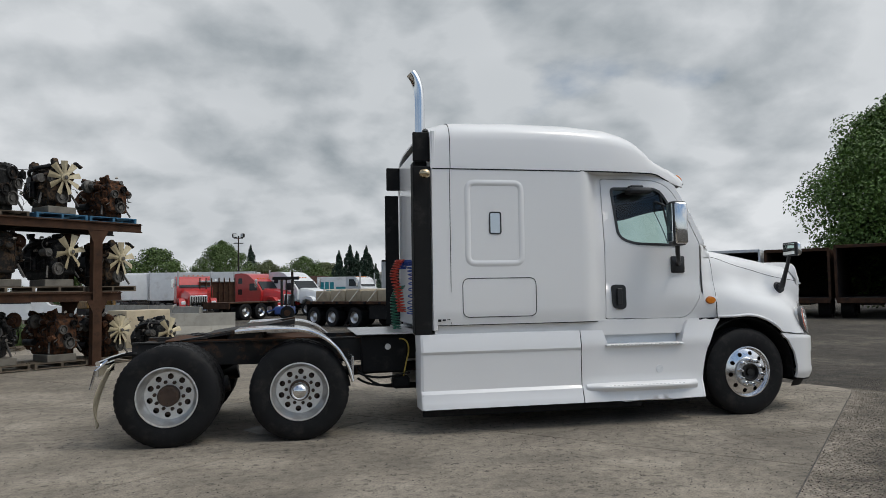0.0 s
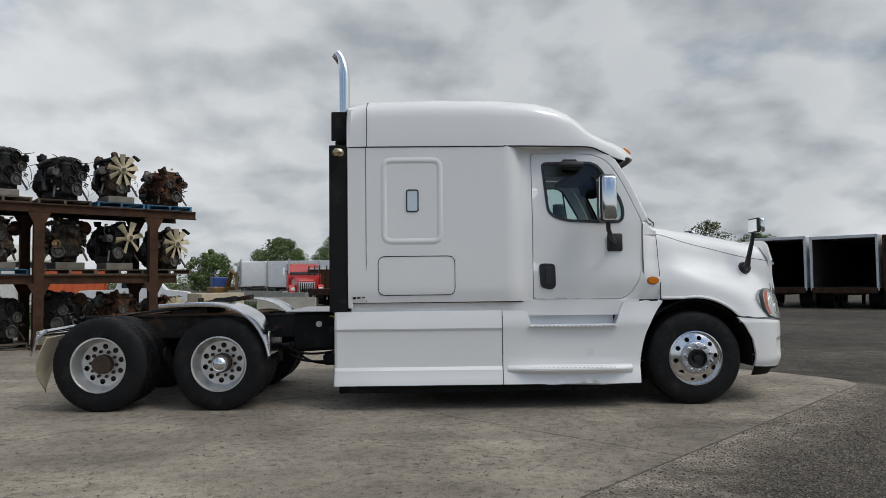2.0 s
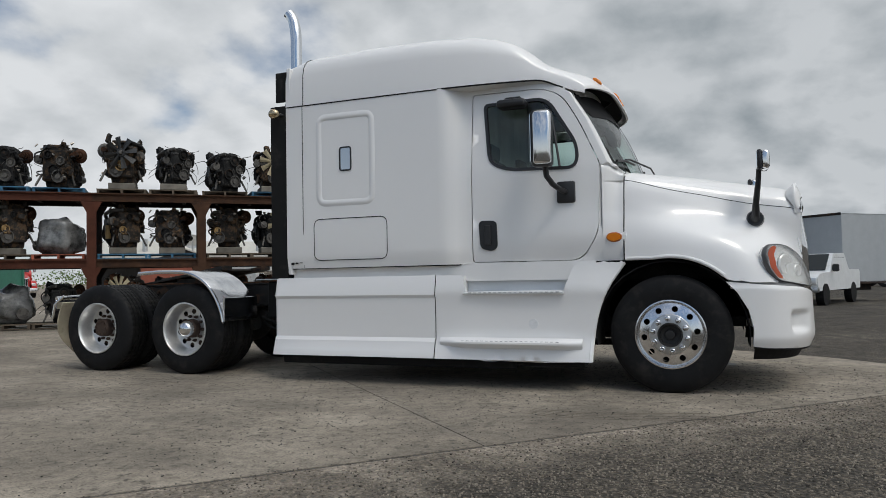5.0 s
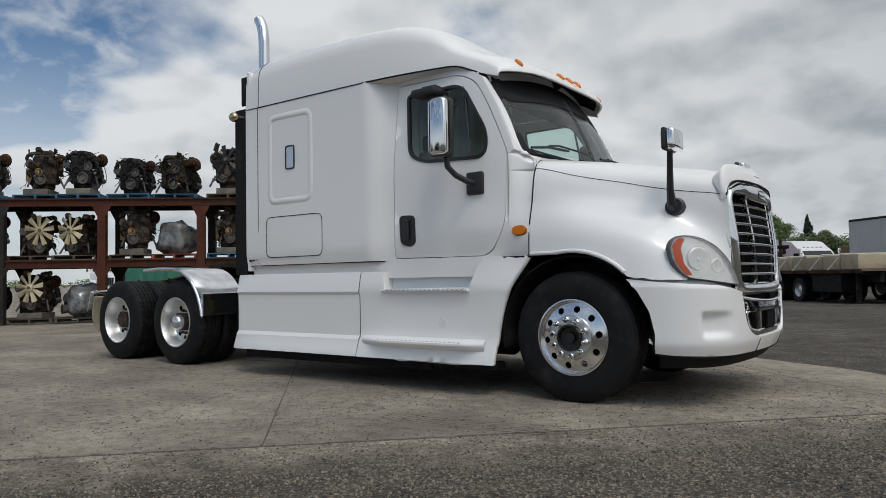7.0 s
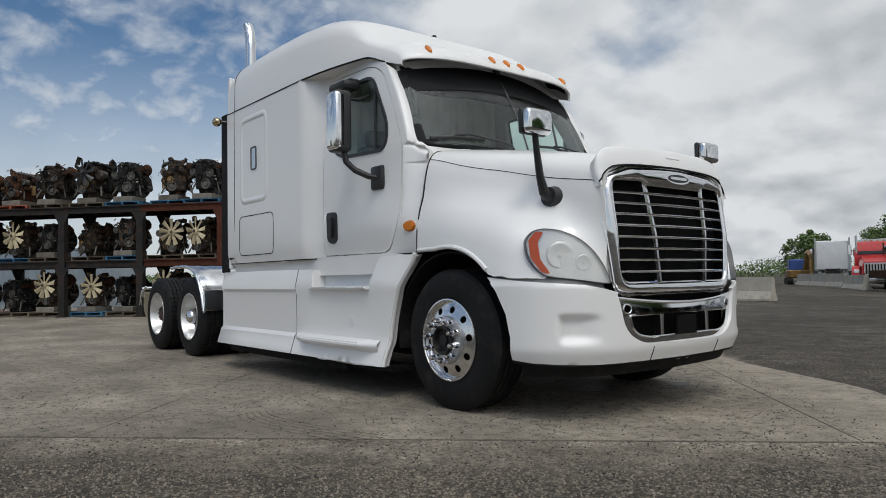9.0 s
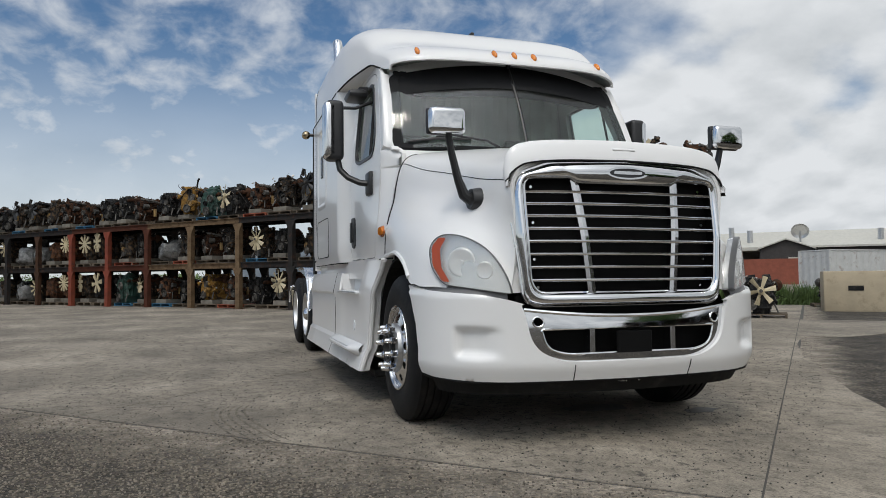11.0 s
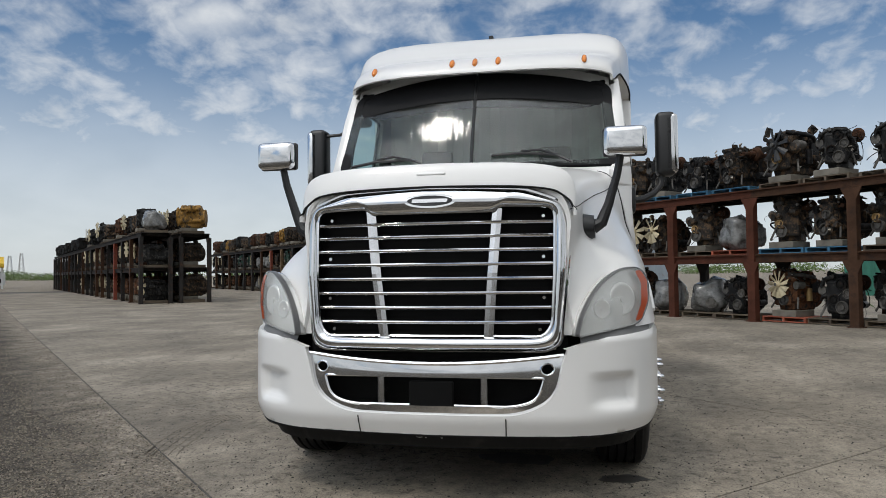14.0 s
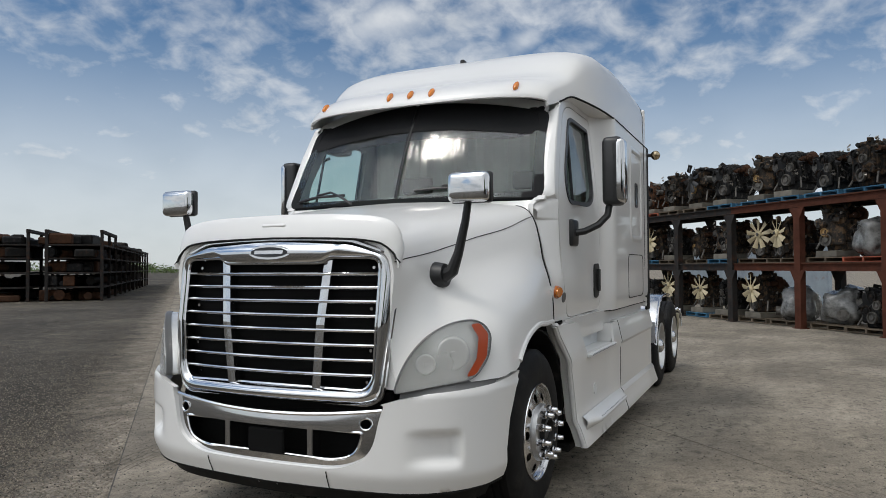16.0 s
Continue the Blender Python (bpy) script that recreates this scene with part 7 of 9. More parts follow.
    for k in range(3 if simple else 16):
        p = Vector((rnd.uniform(-0.4, 0.4), rnd.uniform(-L / 2 - 0.1, L / 2), rnd.uniform(0.3, 0.9)))
        q = Vector((rnd.uniform(-0.45, 0.45), rnd.uniform(-L / 2 - 0.15, L / 2), rnd.uniform(0.2, 0.96)))
        mid = (p + q) / 2 + Vector((rnd.choice((-0.25, 0.25)), rnd.uniform(-0.15, 0.05), rnd.uniform(0.0, 0.16)))
        put("hose", tube(BM(), bez(p, mid, q, 7), rnd.uniform(0.006, 0.020), 6), rnd.choice((ENG_BLACK, ENG_BLACK, IRON, ENG_ALU)), True)
    for k in range(3 if simple else 22):
        x, y, z = rnd.choice((-1, 1)) * rnd.uniform(0.1, 0.40), rnd.uniform(-L / 2 - 0.14, L / 2 - 0.1), rnd.uniform(0.30, 0.98)
        a, b, c = rnd.uniform(0.03, 0.09), rnd.uniform(0.04, 0.12), rnd.uniform(0.03, 0.10)
        put("bracket", box(BM(), x - a, x + a, y - b, y + b, z - c, z + c, 0.012, Matrix.Translation((x, y, z)) @ Euler((rnd.uniform(-0.5, 0.5), rnd.uniform(-0.5, 0.5), rnd.uniform(-0.5, 0.5))).to_matrix().to_4x4() @ Matrix.Translation((-x, -y, -z))), rnd.choice((main, IRON, IRON_RUST, ENG_ALU)))
    if not simple:
        loom, fit = BM(), BM()
        for k in range(26):
            p = Vector((rnd.uniform(-0.38, 0.38), rnd.uniform(-L / 2 - 0.12, L / 2), rnd.uniform(0.30, 0.84)))
            q = p + Vector((rnd.uniform(-0.35, 0.35), rnd.uniform(-0.22, 0.15), rnd.uniform(-0.45, 0.22)))
            q.z = max(q.z, 0.05)
            mid = (p + q) / 2 + Vector((rnd.uniform(-0.22, 0.22), rnd.uniform(-0.20, 0.02), rnd.uniform(-0.05, 0.10)))
            tube(loom, bez(p, mid, q, 6), rnd.uniform(0.004, 0.009), 5)
        for k in range(26):
            p = Vector((rnd.choice((-1, 1)) * rnd.uniform(0.05, 0.42), rnd.uniform(-L / 2 - 0.16, L / 2), rnd.uniform(0.15, 0.98)))
            d = Vector((rnd.uniform(-1, 1), rnd.uniform(-1, 0.2), rnd.uniform(-0.6, 1))).normalized() * rnd.uniform(0.03, 0.10)
            cyl(fit, p, p + d, rnd.uniform(0.012, 0.035), rnd.uniform(0.010, 0.03), 8)
        put("wiring_loom", loom, ENG_BLACK, True)
        put("pipe_fitting", fit, FITTING, True)
    if rnd.random() < 0.12:
        x = rnd.uniform(-0.25, 0.25)
        put("lifting_pipe", tube(BM(), bez((x, 0.0, 0.9), (x, 0.05, 1.22), (x + 0.14, -0.1, 1.12 + rnd.uniform(0, 0.12)), 7), 0.035, 8), IRON, True)
    put("lower_bracket", tube(BM(), [(-0.34, -L / 2 + 0.1, 0.30), (-0.45, -L / 2 - 0.02, 0.04)], 0.025, 6), ENG_ALU)
    put("lower_bracket", tube(BM(), [(0.34, -L / 2 + 0.1, 0.30), (0.45, -L / 2 - 0.02, 0.04)], 0.025, 6), ENG_ALU)
    if fan_mat:
        fan((0.02, -L / 2 - 0.22, 0.62), fan_r, fan_n, fan_mat, e, simple)
    if simple:
        # far copies: one fused, greasy casting
        allbm = BM()
        for name, bm, mat, sm, lab in pieces:
            me = bpy.data.meshes.new("tmp")
            bmesh.ops.recalc_face_normals(bm, faces=bm.faces)
            bm.to_mesh(me)
            bm.free()
            allbm.from_mesh(me)
            bpy.data.meshes.remove(me)
        ob = new("engine_casting", fused(allbm, 0.032, 0.30))
        ob.data.materials.clear()
        ob.data.materials.append(FAR_COAT[main.name])
        ob.parent = e
    else:
        # the castings grow into one lumpy, greasy body; what is bolted on stays apart
        CAST = ("block", "block_rib", "oil_pan", "cylinder_head", "valve_cover", "timing_cover", "bell_housing", "bracket")
        allbm = BM()
        for name, bm, mat, sm, lab in pieces:
            if name in CAST:
                me = bpy.data.meshes.new("tmp")
                bmesh.ops.recalc_face_normals(bm, faces=bm.faces)
                bm.to_mesh(me)
                bm.free()
                allbm.from_mesh(me)
                bpy.data.meshes.remove(me)
            elif name in ("wiring_loom", "pipe_fitting"):
                tagged(part(name, bm, mat, e, "", sm), "tangled black wiring" if name == "wiring_loom" else "small worn pipe fittings bolted to the block", kind="stuff")
            else:
                part(name, bm, mat, e, lab, sm)
        me = fused(allbm, 0.020, 0.32)
        for v in me.vertices:
            q = v.co
            v.co = q + Vector((noise.noise(q * 9), noise.noise(q * 9 + Vector((7, 0, 0))), noise.noise(q * 9 + Vector((0, 7, 0))))) * 0.028 + Vector((noise.noise(q * 27), noise.noise(q * 27 + Vector((3, 0, 0))), noise.noise(q * 27 + Vector((0, 3, 0))))) * 0.012
        ob = new("engine_block", me)
        me.materials.clear()
        me.materials.append(FAR_COAT.get(main.name, main))
        ob.parent = e
    return e


def wrapped(seed):
    """A unit under shrink wrap: lumpy drape with creases."""
    rnd = random.Random(seed)
    e = thing("wrapped_engine", "engine bundled in creased grey shrink wrap", "engine", group="wrapped engines")
    bm = BM()
    bmesh.ops.create_icosphere(bm, subdivisions=4, radius=1.0)
    for v in bm.verts:
        d = v.co.copy()
        q = Vector((math.copysign(abs(d.x) ** 0.6, d.x) * 0.46, math.copysign(abs(d.y) ** 0.6, d.y) * 0.42, 0.42 + math.copysign(abs(d.z) ** 0.65, d.z) * 0.42))
        k = 0.10 * noise.noise(d * 2.1 + Vector((seed, 0, 0))) + 0.035 * abs(noise.noise(d * 7.0 + Vector((0, seed, 0))))
        q += d * k
        q.z += 0.12 * max(0, d.z) * (1 if d.x > 0 else -0.4)
        v.co = (q.x, q.y, max(0.0, q.z))
    part("wrap", bm, WRAP, e, "", True, 80)
    part("protruding_shaft", cyl(BM(), (0.1, -0.44, 0.25), (0.1, -0.56, 0.25), 0.12, 0.14, 14), ENG_ALU, e, "", True)
    return e


ENG = {}
specs = [("a", 3, IRON, FAN_CREAM, 0.37, 9, "greasy black diesel engine with a cream nine-blade fan", False, None), ("b", 7, IRON, None, 0, 0, "greasy dark diesel engine with an ochre pulley", False, TAN_PART), ("c", 11, IRON_RUST, None, 0, 0, "rusty brown diesel engine", True, None),
         ("d", 15, ENG_BLACK, FAN_CREAM, 0.40, 6, "black diesel engine with a six-blade cream fan", True, None), ("e", 21, IRON, None, 0, 0, "dark diesel engine with aluminium covers", True, None), ("f", 27, IRON_RUST, FAN_CREAM, 0.33, 11, "rusty engine with a yellowed plastic fan", False, None),
         ("g", 33, ENG_BLACK, None, 0, 0, "black diesel engine with loose hoses", False, None)]
for key, seed, mat, fm, fr, fnn, lab, lg, pul in specs:
    ENG[key] = engine(seed, mat, fm, fr, fnn, lab, lg, pul)
    ENG[key + "s"] = engine(seed + 100, mat, fm, fr, fnn, lab, lg, pul, True)
ENG["y"] = engine(51, ENG_YELLOW, None, 0, 0, "yellow painted diesel engine", True, TAN_PART)
ENG["n"] = engine(57, ENG_GREEN, None, 0, 0, "green painted diesel engine", True, None)
ENG["k"] = engine(63, IRON, FAN_BLACK, 0.34, 8, "dark engine with a black fan", False, TAN_PART)
ENG["ys"], ENG["ns"], ENG["ks"] = engine(51, ENG_YELLOW, None, 0, 0, "yellow painted engine among dark ones", True, TAN_PART, True), ENG["n"], ENG["gs"]
ENG["w"], ENG["v"] = wrapped(2), wrapped(9)
ENG["ws"], ENG["vs"] = ENG["w"], ENG["v"]
TIMBER = thing("timber_block", "pale grey timber block propping an engine", "timber", group="timber props")
part("beam", box(BM(), -0.30, 0.30, -0.36, 0.36, 0.0, 0.15, 0.012), BLOCK_GREY, TIMBER)

used = set()


def place(proto, m):
    """The first use moves the proto itself; later uses are copies."""
    if proto.name not in used:
        used.add(proto.name)
        proto.matrix_basis = m
        return proto
    return copy_thing(proto, m)


def load(base, n, tier, slot, key, far, rnd, y=0.62):
    x = -BAY * n - (0.66 if slot == 0 else 1.80) + rnd.uniform(-0.06, 0.06)
    z = (0.02, Z_MID + 0.017, Z_TOP + 0.017)[tier]
    at = base @ Matrix.Translation((x, y + rnd.uniform(-0.05, 0.08), z)) @ Matrix.Rotation(rnd.uniform(-0.06, 0.06), 4, "Z")
    place(PAL["far" if far else rnd.choice("wwwwbbr")], at)
    top = 0.122
    if key in "wv":
        place(ENG[key], at @ Matrix.Translation((0, 0, top)) @ Matrix.Rotation(rnd.uniform(0, 6.28), 4, "Z") @ Matrix.Diagonal((1, 1, 0.95, 1)))
        return
    if rnd.random() < 0.72:
        place(TIMBER, at @ Matrix.Translation((0, -0.12, top)))
        top += 0.15
    hmax = 0.98 if tier < 2 else 1.06
    sc = rnd.uniform(0.90, 1.04) * hmax
    turn = rnd.uniform(-0.35, 0.35) if key.strip("s") in "adfk" else rnd.uniform(-0.5, 0.5)
    place(ENG[key + ("s" if far else "")], at @ Matrix.Translation((0, 0.05, top)) @ Matrix.Rotation(turn, 4, "Z") @ Matrix.Diagonal((sc * 0.96, sc, sc * 1.04, 1)))


# bay by bay: ground pair, middle pair, top pair, each as first and second slot
NEAR = ["cg db ag".split(), "gf eb gk".split(), "gw wb eg".split(), "wa aa gb".split(), "ga eb gk".split(), "ag ga ec".split(), "cy ec dn".split(), "gc ew yg".split(), "an gb cg".split(), "da aa gc".split()]
rnd = random.Random(42)
for n in range(26):
    for tier in range(3):
        for slot in range(2):
            if n < len(NEAR):
                key = NEAR[n][tier][slot]
            else:
                key = rnd.choice("aabbccddeefggkwn" if tier < 2 else "bbccegggkay")
            load(ROW, n, tier, slot, key, n >= (13 if tier == 2 else 9), rnd)
# from the eighth bay on a second line of racks stands back to back with the first
def add_copy(bm, proto, m):
    """Adds all meshes of a thing to one bmesh."""
    for ob in proto.children_recursive:
        if ob.type != "MESH":
            continue
        mat, up = ob.matrix_basis.copy(), ob.parent
        while up is not None and up is not proto:
            mat, up = up.matrix_basis @ mat, up.parent
        me = ob.data.copy()
        me.transform(m @ mat)
        bm.from_mesh(me)
        bpy.data.meshes.remove(me)


back_bm = bmesh.new()
ROW_BACK = ROW @ Matrix.Translation((0, 1.75, 0))
for n in range(7, 26):
    rack_bay(ROW_BACK, n, "d", "d", "d", n == 25)
    for tier in range(3):
        for slot in range(2):
            if tier == 2 and rnd.random() < 0.4:
                continue
            at = ROW_BACK @ Matrix.Translation((-BAY * n - (0.66 if slot == 0 else 1.80), 0.62, (0.016, Z_MID + 0.016, Z_TOP + 0.016)[tier])) @ Matrix.Rotation(rnd.uniform(-0.5, 0.5), 4, "Z") @ Matrix.Diagonal((1.0, 1.0, rnd.uniform(1.0, 1.2), 1))
            add_copy(back_bm, ENG[rnd.choice("bcegg") + "s"], at)
back_me = bpy.data.meshes.new("stored_engines")
back_bm.to_mesh(back_me)
back_bm.free()
back_me.materials.append(IRON)
tagged(new("stored_engines", back_me), "dark greasy engines packed on the rear racks", "engines", kind="stuff")
# the end bracket past the last post carries one more engine on each tier
for tier, key in ((0, "f"), (1, "a"), (2, "c")):
    at = ROW @ Matrix.Translation((0.45, 0.6, (0.02, Z_MID + 0.017, Z_TOP + 0.017)[tier]))
    place(PAL["b" if tier == 2 else "w"], at)
    place(ENG[key], at @ Matrix.Translation((0, 0.0, 0.125)) @ Matrix.Rotation(0.2, 4, "Z"))

# the second, double-sided block of racks further along the yard
BLOCK2 = pose(-23.09, -18.35, 0, 0, 0, 41.68 + 2.5)
for n in range(11):
    rack_bay(BLOCK2, n, "dbdodbbddbd"[n], "d", "d", n == 10)
    rack_bay(BLOCK2 @ Matrix.Translation((0, 1.7, 0)), n, "d", "d", "d", n == 10)
    for tier in range(3):
        for slot in range(2):
            if tier == 2 and n > 1 and rnd.random() < 0.6:
                continue
            load(BLOCK2, n, tier, slot, rnd.choice("abcdefgkb") if not (n == 0 and tier == 2 and slot == 0) else "v", True, rnd)
            load(BLOCK2 @ Matrix.Translation((0, 1.7, 0)), n, tier, slot, "y" if (tier == 2 and n == 0 and slot == 0) else rnd.choice("abcegk"), True, rnd)

# its far end, bays on end with their engines as one heap
far_bm = bmesh.new()
for n in range(11, 19):
    rack_bay(BLOCK2, n, "dbd"[n % 3], "d", "d", n == 18)
    for row in (0.0, 1.7):
        for tier in range(3):
            for slot in range(2):
                if tier == 2 and rnd.random() < 0.35:
                    continue
                add_copy(far_bm, ENG[rnd.choice("bcegg") + "s"], BLOCK2 @ Matrix.Translation((-BAY * n - (0.66 if slot == 0 else 1.80), 0.62 + row, (0.016, Z_MID + 0.016, Z_TOP + 0.016)[tier])) @ Matrix.Rotation(rnd.uniform(-0.5, 0.5), 4, "Z") @ Matrix.Diagonal((1.0, 1.0, rnd.uniform(1.0, 1.15), 1)))
far_me = bpy.data.meshes.new("heaped_engines")
far_bm.to_mesh(far_me)
far_bm.free()
far_me.materials.append(IRON)
tagged(new("heaped_engines", far_me), "dark greasy engines on the far rack bays", "engines", kind="stuff")

# ---- the yard behind: trucks, trailers, trees, sheds ----
RED_PAINT = surface("red_truck_paint", (0.46, 0.022, 0.020), 0.35, vary=0.1, coat=0.4)
WHITE_PAINT = surface("white_van_paint", (0.66, 0.67, 0.67), 0.4, vary=0.06, spots=((0.45, 0.43, 0.40), 2.0, 0.58, 0.85))
GREEN_DARK = surface("dark_green_paint", (0.012, 0.028, 0.030), 0.3, coat=0.4)
BLUE_PAINT = surface("blue_paint", (0.03, 0.07, 0.24), 0.5, vary=0.15)
ORANGE_PAINT = surface("orange_container_paint", (0.50, 0.085, 0.02), 0.6, vary=0.12, vscale=1.0, spots=((0.25, 0.07, 0.03), 2.5, 0.56, 0.8))
DARK_GLASS = surface("dark_windscreen", (0.02, 0.025, 0.028), 0.10, spec=0.25)
TRAILER_DARK = surface("dark_trailer_inside", (0.035, 0.022, 0.017), 0.85, vary=0.4, vscale=0.8, spots=((0.09, 0.05, 0.03), 1.3, 0.5, 0.75))
CONC_BLOCK = surface("cast_concrete", (0.40, 0.37, 0.31), 0.9, vary=0.14, vscale=2.0, spots=((0.24, 0.21, 0.17), 3.0, 0.55, 0.8), bump=0.3, bscale=30)
BLOCK_TAN = surface("tan_concrete_block", (0.42, 0.35, 0.245), 0.9, vary=0.12, vscale=2.0, spots=((0.26, 0.21, 0.14), 3.0, 0.55, 0.8), bump=0.3, bscale=30, rand=0.12)
METAL_ROOF = surface("pale_metal_roof", (0.52, 0.50, 0.44), 0.5, vary=0.08)
SHED_DARK = surface("dark_shed_wall", (0.05, 0.045, 0.042), 0.8, vary=0.15)
BRICKISH = surface("red_brown_wall", (0.25, 0.075, 0.045), 0.85, vary=0.15)
CONTAINER_BLUE = surface("faded_blue_container", (0.28, 0.33, 0.38), 0.65, vary=0.12, spots=((0.22, 0.12, 0.08), 2.5, 0.60, 0.8))
BARK = surface("bark", (0.085, 0.065, 0.05), 0.9, vary=0.3, vscale=4, bump=0.4, bscale=18)


def leaf_mat(name, col):
    m = surface(name, col, 0.6, rand=0.35, island=True)
    return m


LEAF_A = leaf_mat("green_leaves", (0.085, 0.135, 0.030))
LEAF_B = leaf_mat("olive_leaves", (0.10, 0.12, 0.04))
LEAF_C = leaf_mat("conifer_needles", (0.018, 0.042, 0.022))
LEAF_D = leaf_mat("poplar_leaves", (0.082, 0.150, 0.026))
GRASS_A = leaf_mat("weed_green", (0.085, 0.135, 0.040))


def leaf_mesh(name, centres, size, mat, parent, seed, flat=0.0):
    """Many small leaf quads round the given (centre, spread) clumps."""
    rnd = random.Random(seed)
    verts, faces = [], []
    for c, spread, count in centres:
        for _ in range(count):
            d = Vector((rnd.gauss(0, 1), rnd.gauss(0, 1), rnd.gauss(0, 1)))
            d = d.normalized() * (rnd.random() ** 0.4)
            p = Vector(c) + Vector((d.x * spread[0], d.y * spread[1], d.z * spread[2]))
            n = (d + Vector((rnd.uniform(-1, 1), rnd.uniform(-1, 1), rnd.uniform(-0.3, 1)))).normalized()
            s = size * rnd.uniform(0.6, 1.3)
            t = n.orthogonal().normalized()
            t.rotate(Matrix.Rotation(rnd.uniform(0, 6.28), 3, n))
            b = n.cross(t)
            o = len(verts)
            for q in (-t * s * 0.5, b * s * 0.32, t * s * 0.62, -b * s * 0.32):
                verts.append(p + q)
            faces.append((o, o + 1, o + 2, o + 3))
    me = bpy.data.meshes.new(name)
    me.from_pydata(verts, [], faces)
    me.materials.append(mat)
    ob = new(name, me)
    ob.parent = parent
    return ob


def tree(x, y, h, r, mat, label, seed, leaf=0.30, clumps=70, per=60, base=0.22, shape=1.0, group="yard trees"):
    rnd = random.Random(seed)
    t = thing("tree", label, "tree", lay(x, y), group)
    top = h * 0.93
    bend = rnd.uniform(-0.3, 0.3)
    bm = tube(BM(), [(0, 0, 0), (0.1 * bend, 0, h * 0.2), (bend, 0.1, h * 0.5), (bend * 0.6, 0, top)], [h * 0.028, h * 0.022, h * 0.013, h * 0.003], 9)
    cl = []
    for k in range(clumps):
        z = base + (1 - base) * ((k + 0.5) / clumps)
        q = (z - base) / (1 - base)
        prof = (math.sin(math.pi * min(1, q * 0.92 + 0.10)) ** 0.65) if shape > 0.5 else (1 - q) ** 0.85 + 0.06
        a = k * 2.399 + rnd.uniform(-0.5, 0.5)
        rr = r * prof * rnd.uniform(0.45, 1.05)
        c = Vector((rr * math.cos(a), rr * math.sin(a), h * z * rnd.uniform(0.94, 1.03)))
        s = r * rnd.uniform(0.20, 0.34) * (0.6 + 0.5 * prof)
        cl.append((c, (s, s, s * 0.75), int(per * rnd.uniform(0.6, 1.3))))
        if k % 3 == 0:
            z0 = max(h * 0.12, c.z - rr * 0.6)
            tube(bm, [(bend * z0 / h, 0, z0), c * 0.6 + Vector((0, 0, c.z * 0.3)), c], [h * 0.009, h * 0.006, h * 0.002], 5)
    part("trunk", bm, BARK, t, "", True)
    leaf_mesh("crown", cl, leaf, mat, t, seed + 1)
    return t


def conifer(x, y, h, seed):
    rnd = random.Random(seed)
    t = thing("conifer", "dark green spruce behind the truck park", "tree", lay(x, y), "spruces")
    part("trunk", tube(BM(), [(0, 0, 0), (0, 0, h)], [h * 0.02, 0.01], 7), BARK, t)
    cl = []
    for k in range(110):
        q = (k + 0.5) / 110
        a = k * 2.399
        rr = h * 0.27 * (1 - q) ** 0.85 * rnd.uniform(0.25, 1.05)
        cl.append(((rr * math.cos(a), rr * math.sin(a), h * (0.06 + 0.92 * q)), (h * 0.075 * (1.12 - q), h * 0.075 * (1.12 - q), h * 0.045), 100))
    leaf_mesh("crown", cl, 0.15, LEAF_C, t, seed)
    return t


tree(27.3, 23.8, 11.6, 4.8, LEAF_D, "tall leafy green poplar behind the trailers", 5, 0.17, 300, 440, 0.08)
tree(33.0, 24.0, 11.0, 5.5, LEAF_D, "broad green tree behind the trailers", 9, 0.30, 110, 180, 0.12)
tree(-19.6, 69.5, 6.2, 3.3, LEAF_A, "rounded green tree behind the truck park", 21, 0.17, 80, 300, 0.16)
tree(-26.0, 65.0, 4.7, 2.4, LEAF_A, "low green tree beyond the barriers", 22, 0.22, 50, 150, 0.16)
tree(-13.2, 71.0, 7.0, 3.1, LEAF_A, "rounded green tree behind the truck park", 23, 0.17, 90, 300, 0.16)
tree(-8.6, 76.0, 5.0, 3.0, LEAF_B, "rounded olive tree behind the truck park", 24, 0.17, 70, 300, 0.16)
tree(-4.6, 74.0, 5.4, 3.4, LEAF_A, "low green tree behind the truck park", 25, 0.17, 60, 260, 0.16)
tree(-1.8, 78.0, 5.2, 3.2, LEAF_B, "low olive tree behind the truck park", 26, 0.17, 60, 260, 0.16)
tree(30.0, 62.0, 6.0, 3.0, LEAF_A, "small green tree beyond the trailers", 27, 0.17, 50, 220, 0.16)
tree(20.4, 50.4, 6.2, 2.7, LEAF_B, "thin birch with sparse leaves", 28, 0.17, 60, 60, 0.22)
tree(24.2, 50.9, 4.2, 2.0, LEAF_A, "low green tree beyond parked trucks", 29, 0.28, 40, 110, 0.16)
for k, (x, y, h) in enumerate(((-10.78, 80.0, 7.4), (-9.3, 80.5, 5.2), (-0.9, 67.0, 5.9), (0.35, 68.0, 6.6), (1.15, 69.0, 6.0), (1.95, 66.5, 6.4), (2.5, 68.0, 5.5), (3.2, 69.0, 4.6))):
    conifer(x, y, h, 40 + k)


def road_wheel(bm_parent, x, y, r=0.5, w=0.26, rim=ALU_DULL):
    t = part("road_wheel", spin(BM(), [(r * 0.56, 0.0), (r * 0.62, 0.012), (r * 0.92, 0.01), (r, -0.03), (r, -w + 0.03), (r * 0.92, -w), (r * 0.56, -w)], 24, Matrix.Translation((x, y, r))), RUBBER, bm_parent, "", True)
    part("wheel_rim", spin(BM(), [(r * 0.57, 0.0), (r * 0.5, -0.03), (r * 0.42, -0.07), (r * 0.2, -0.06), (0.0, -0.03)], 20, Matrix.Translation((x, y, r))), rim, t, "", True)
    return t


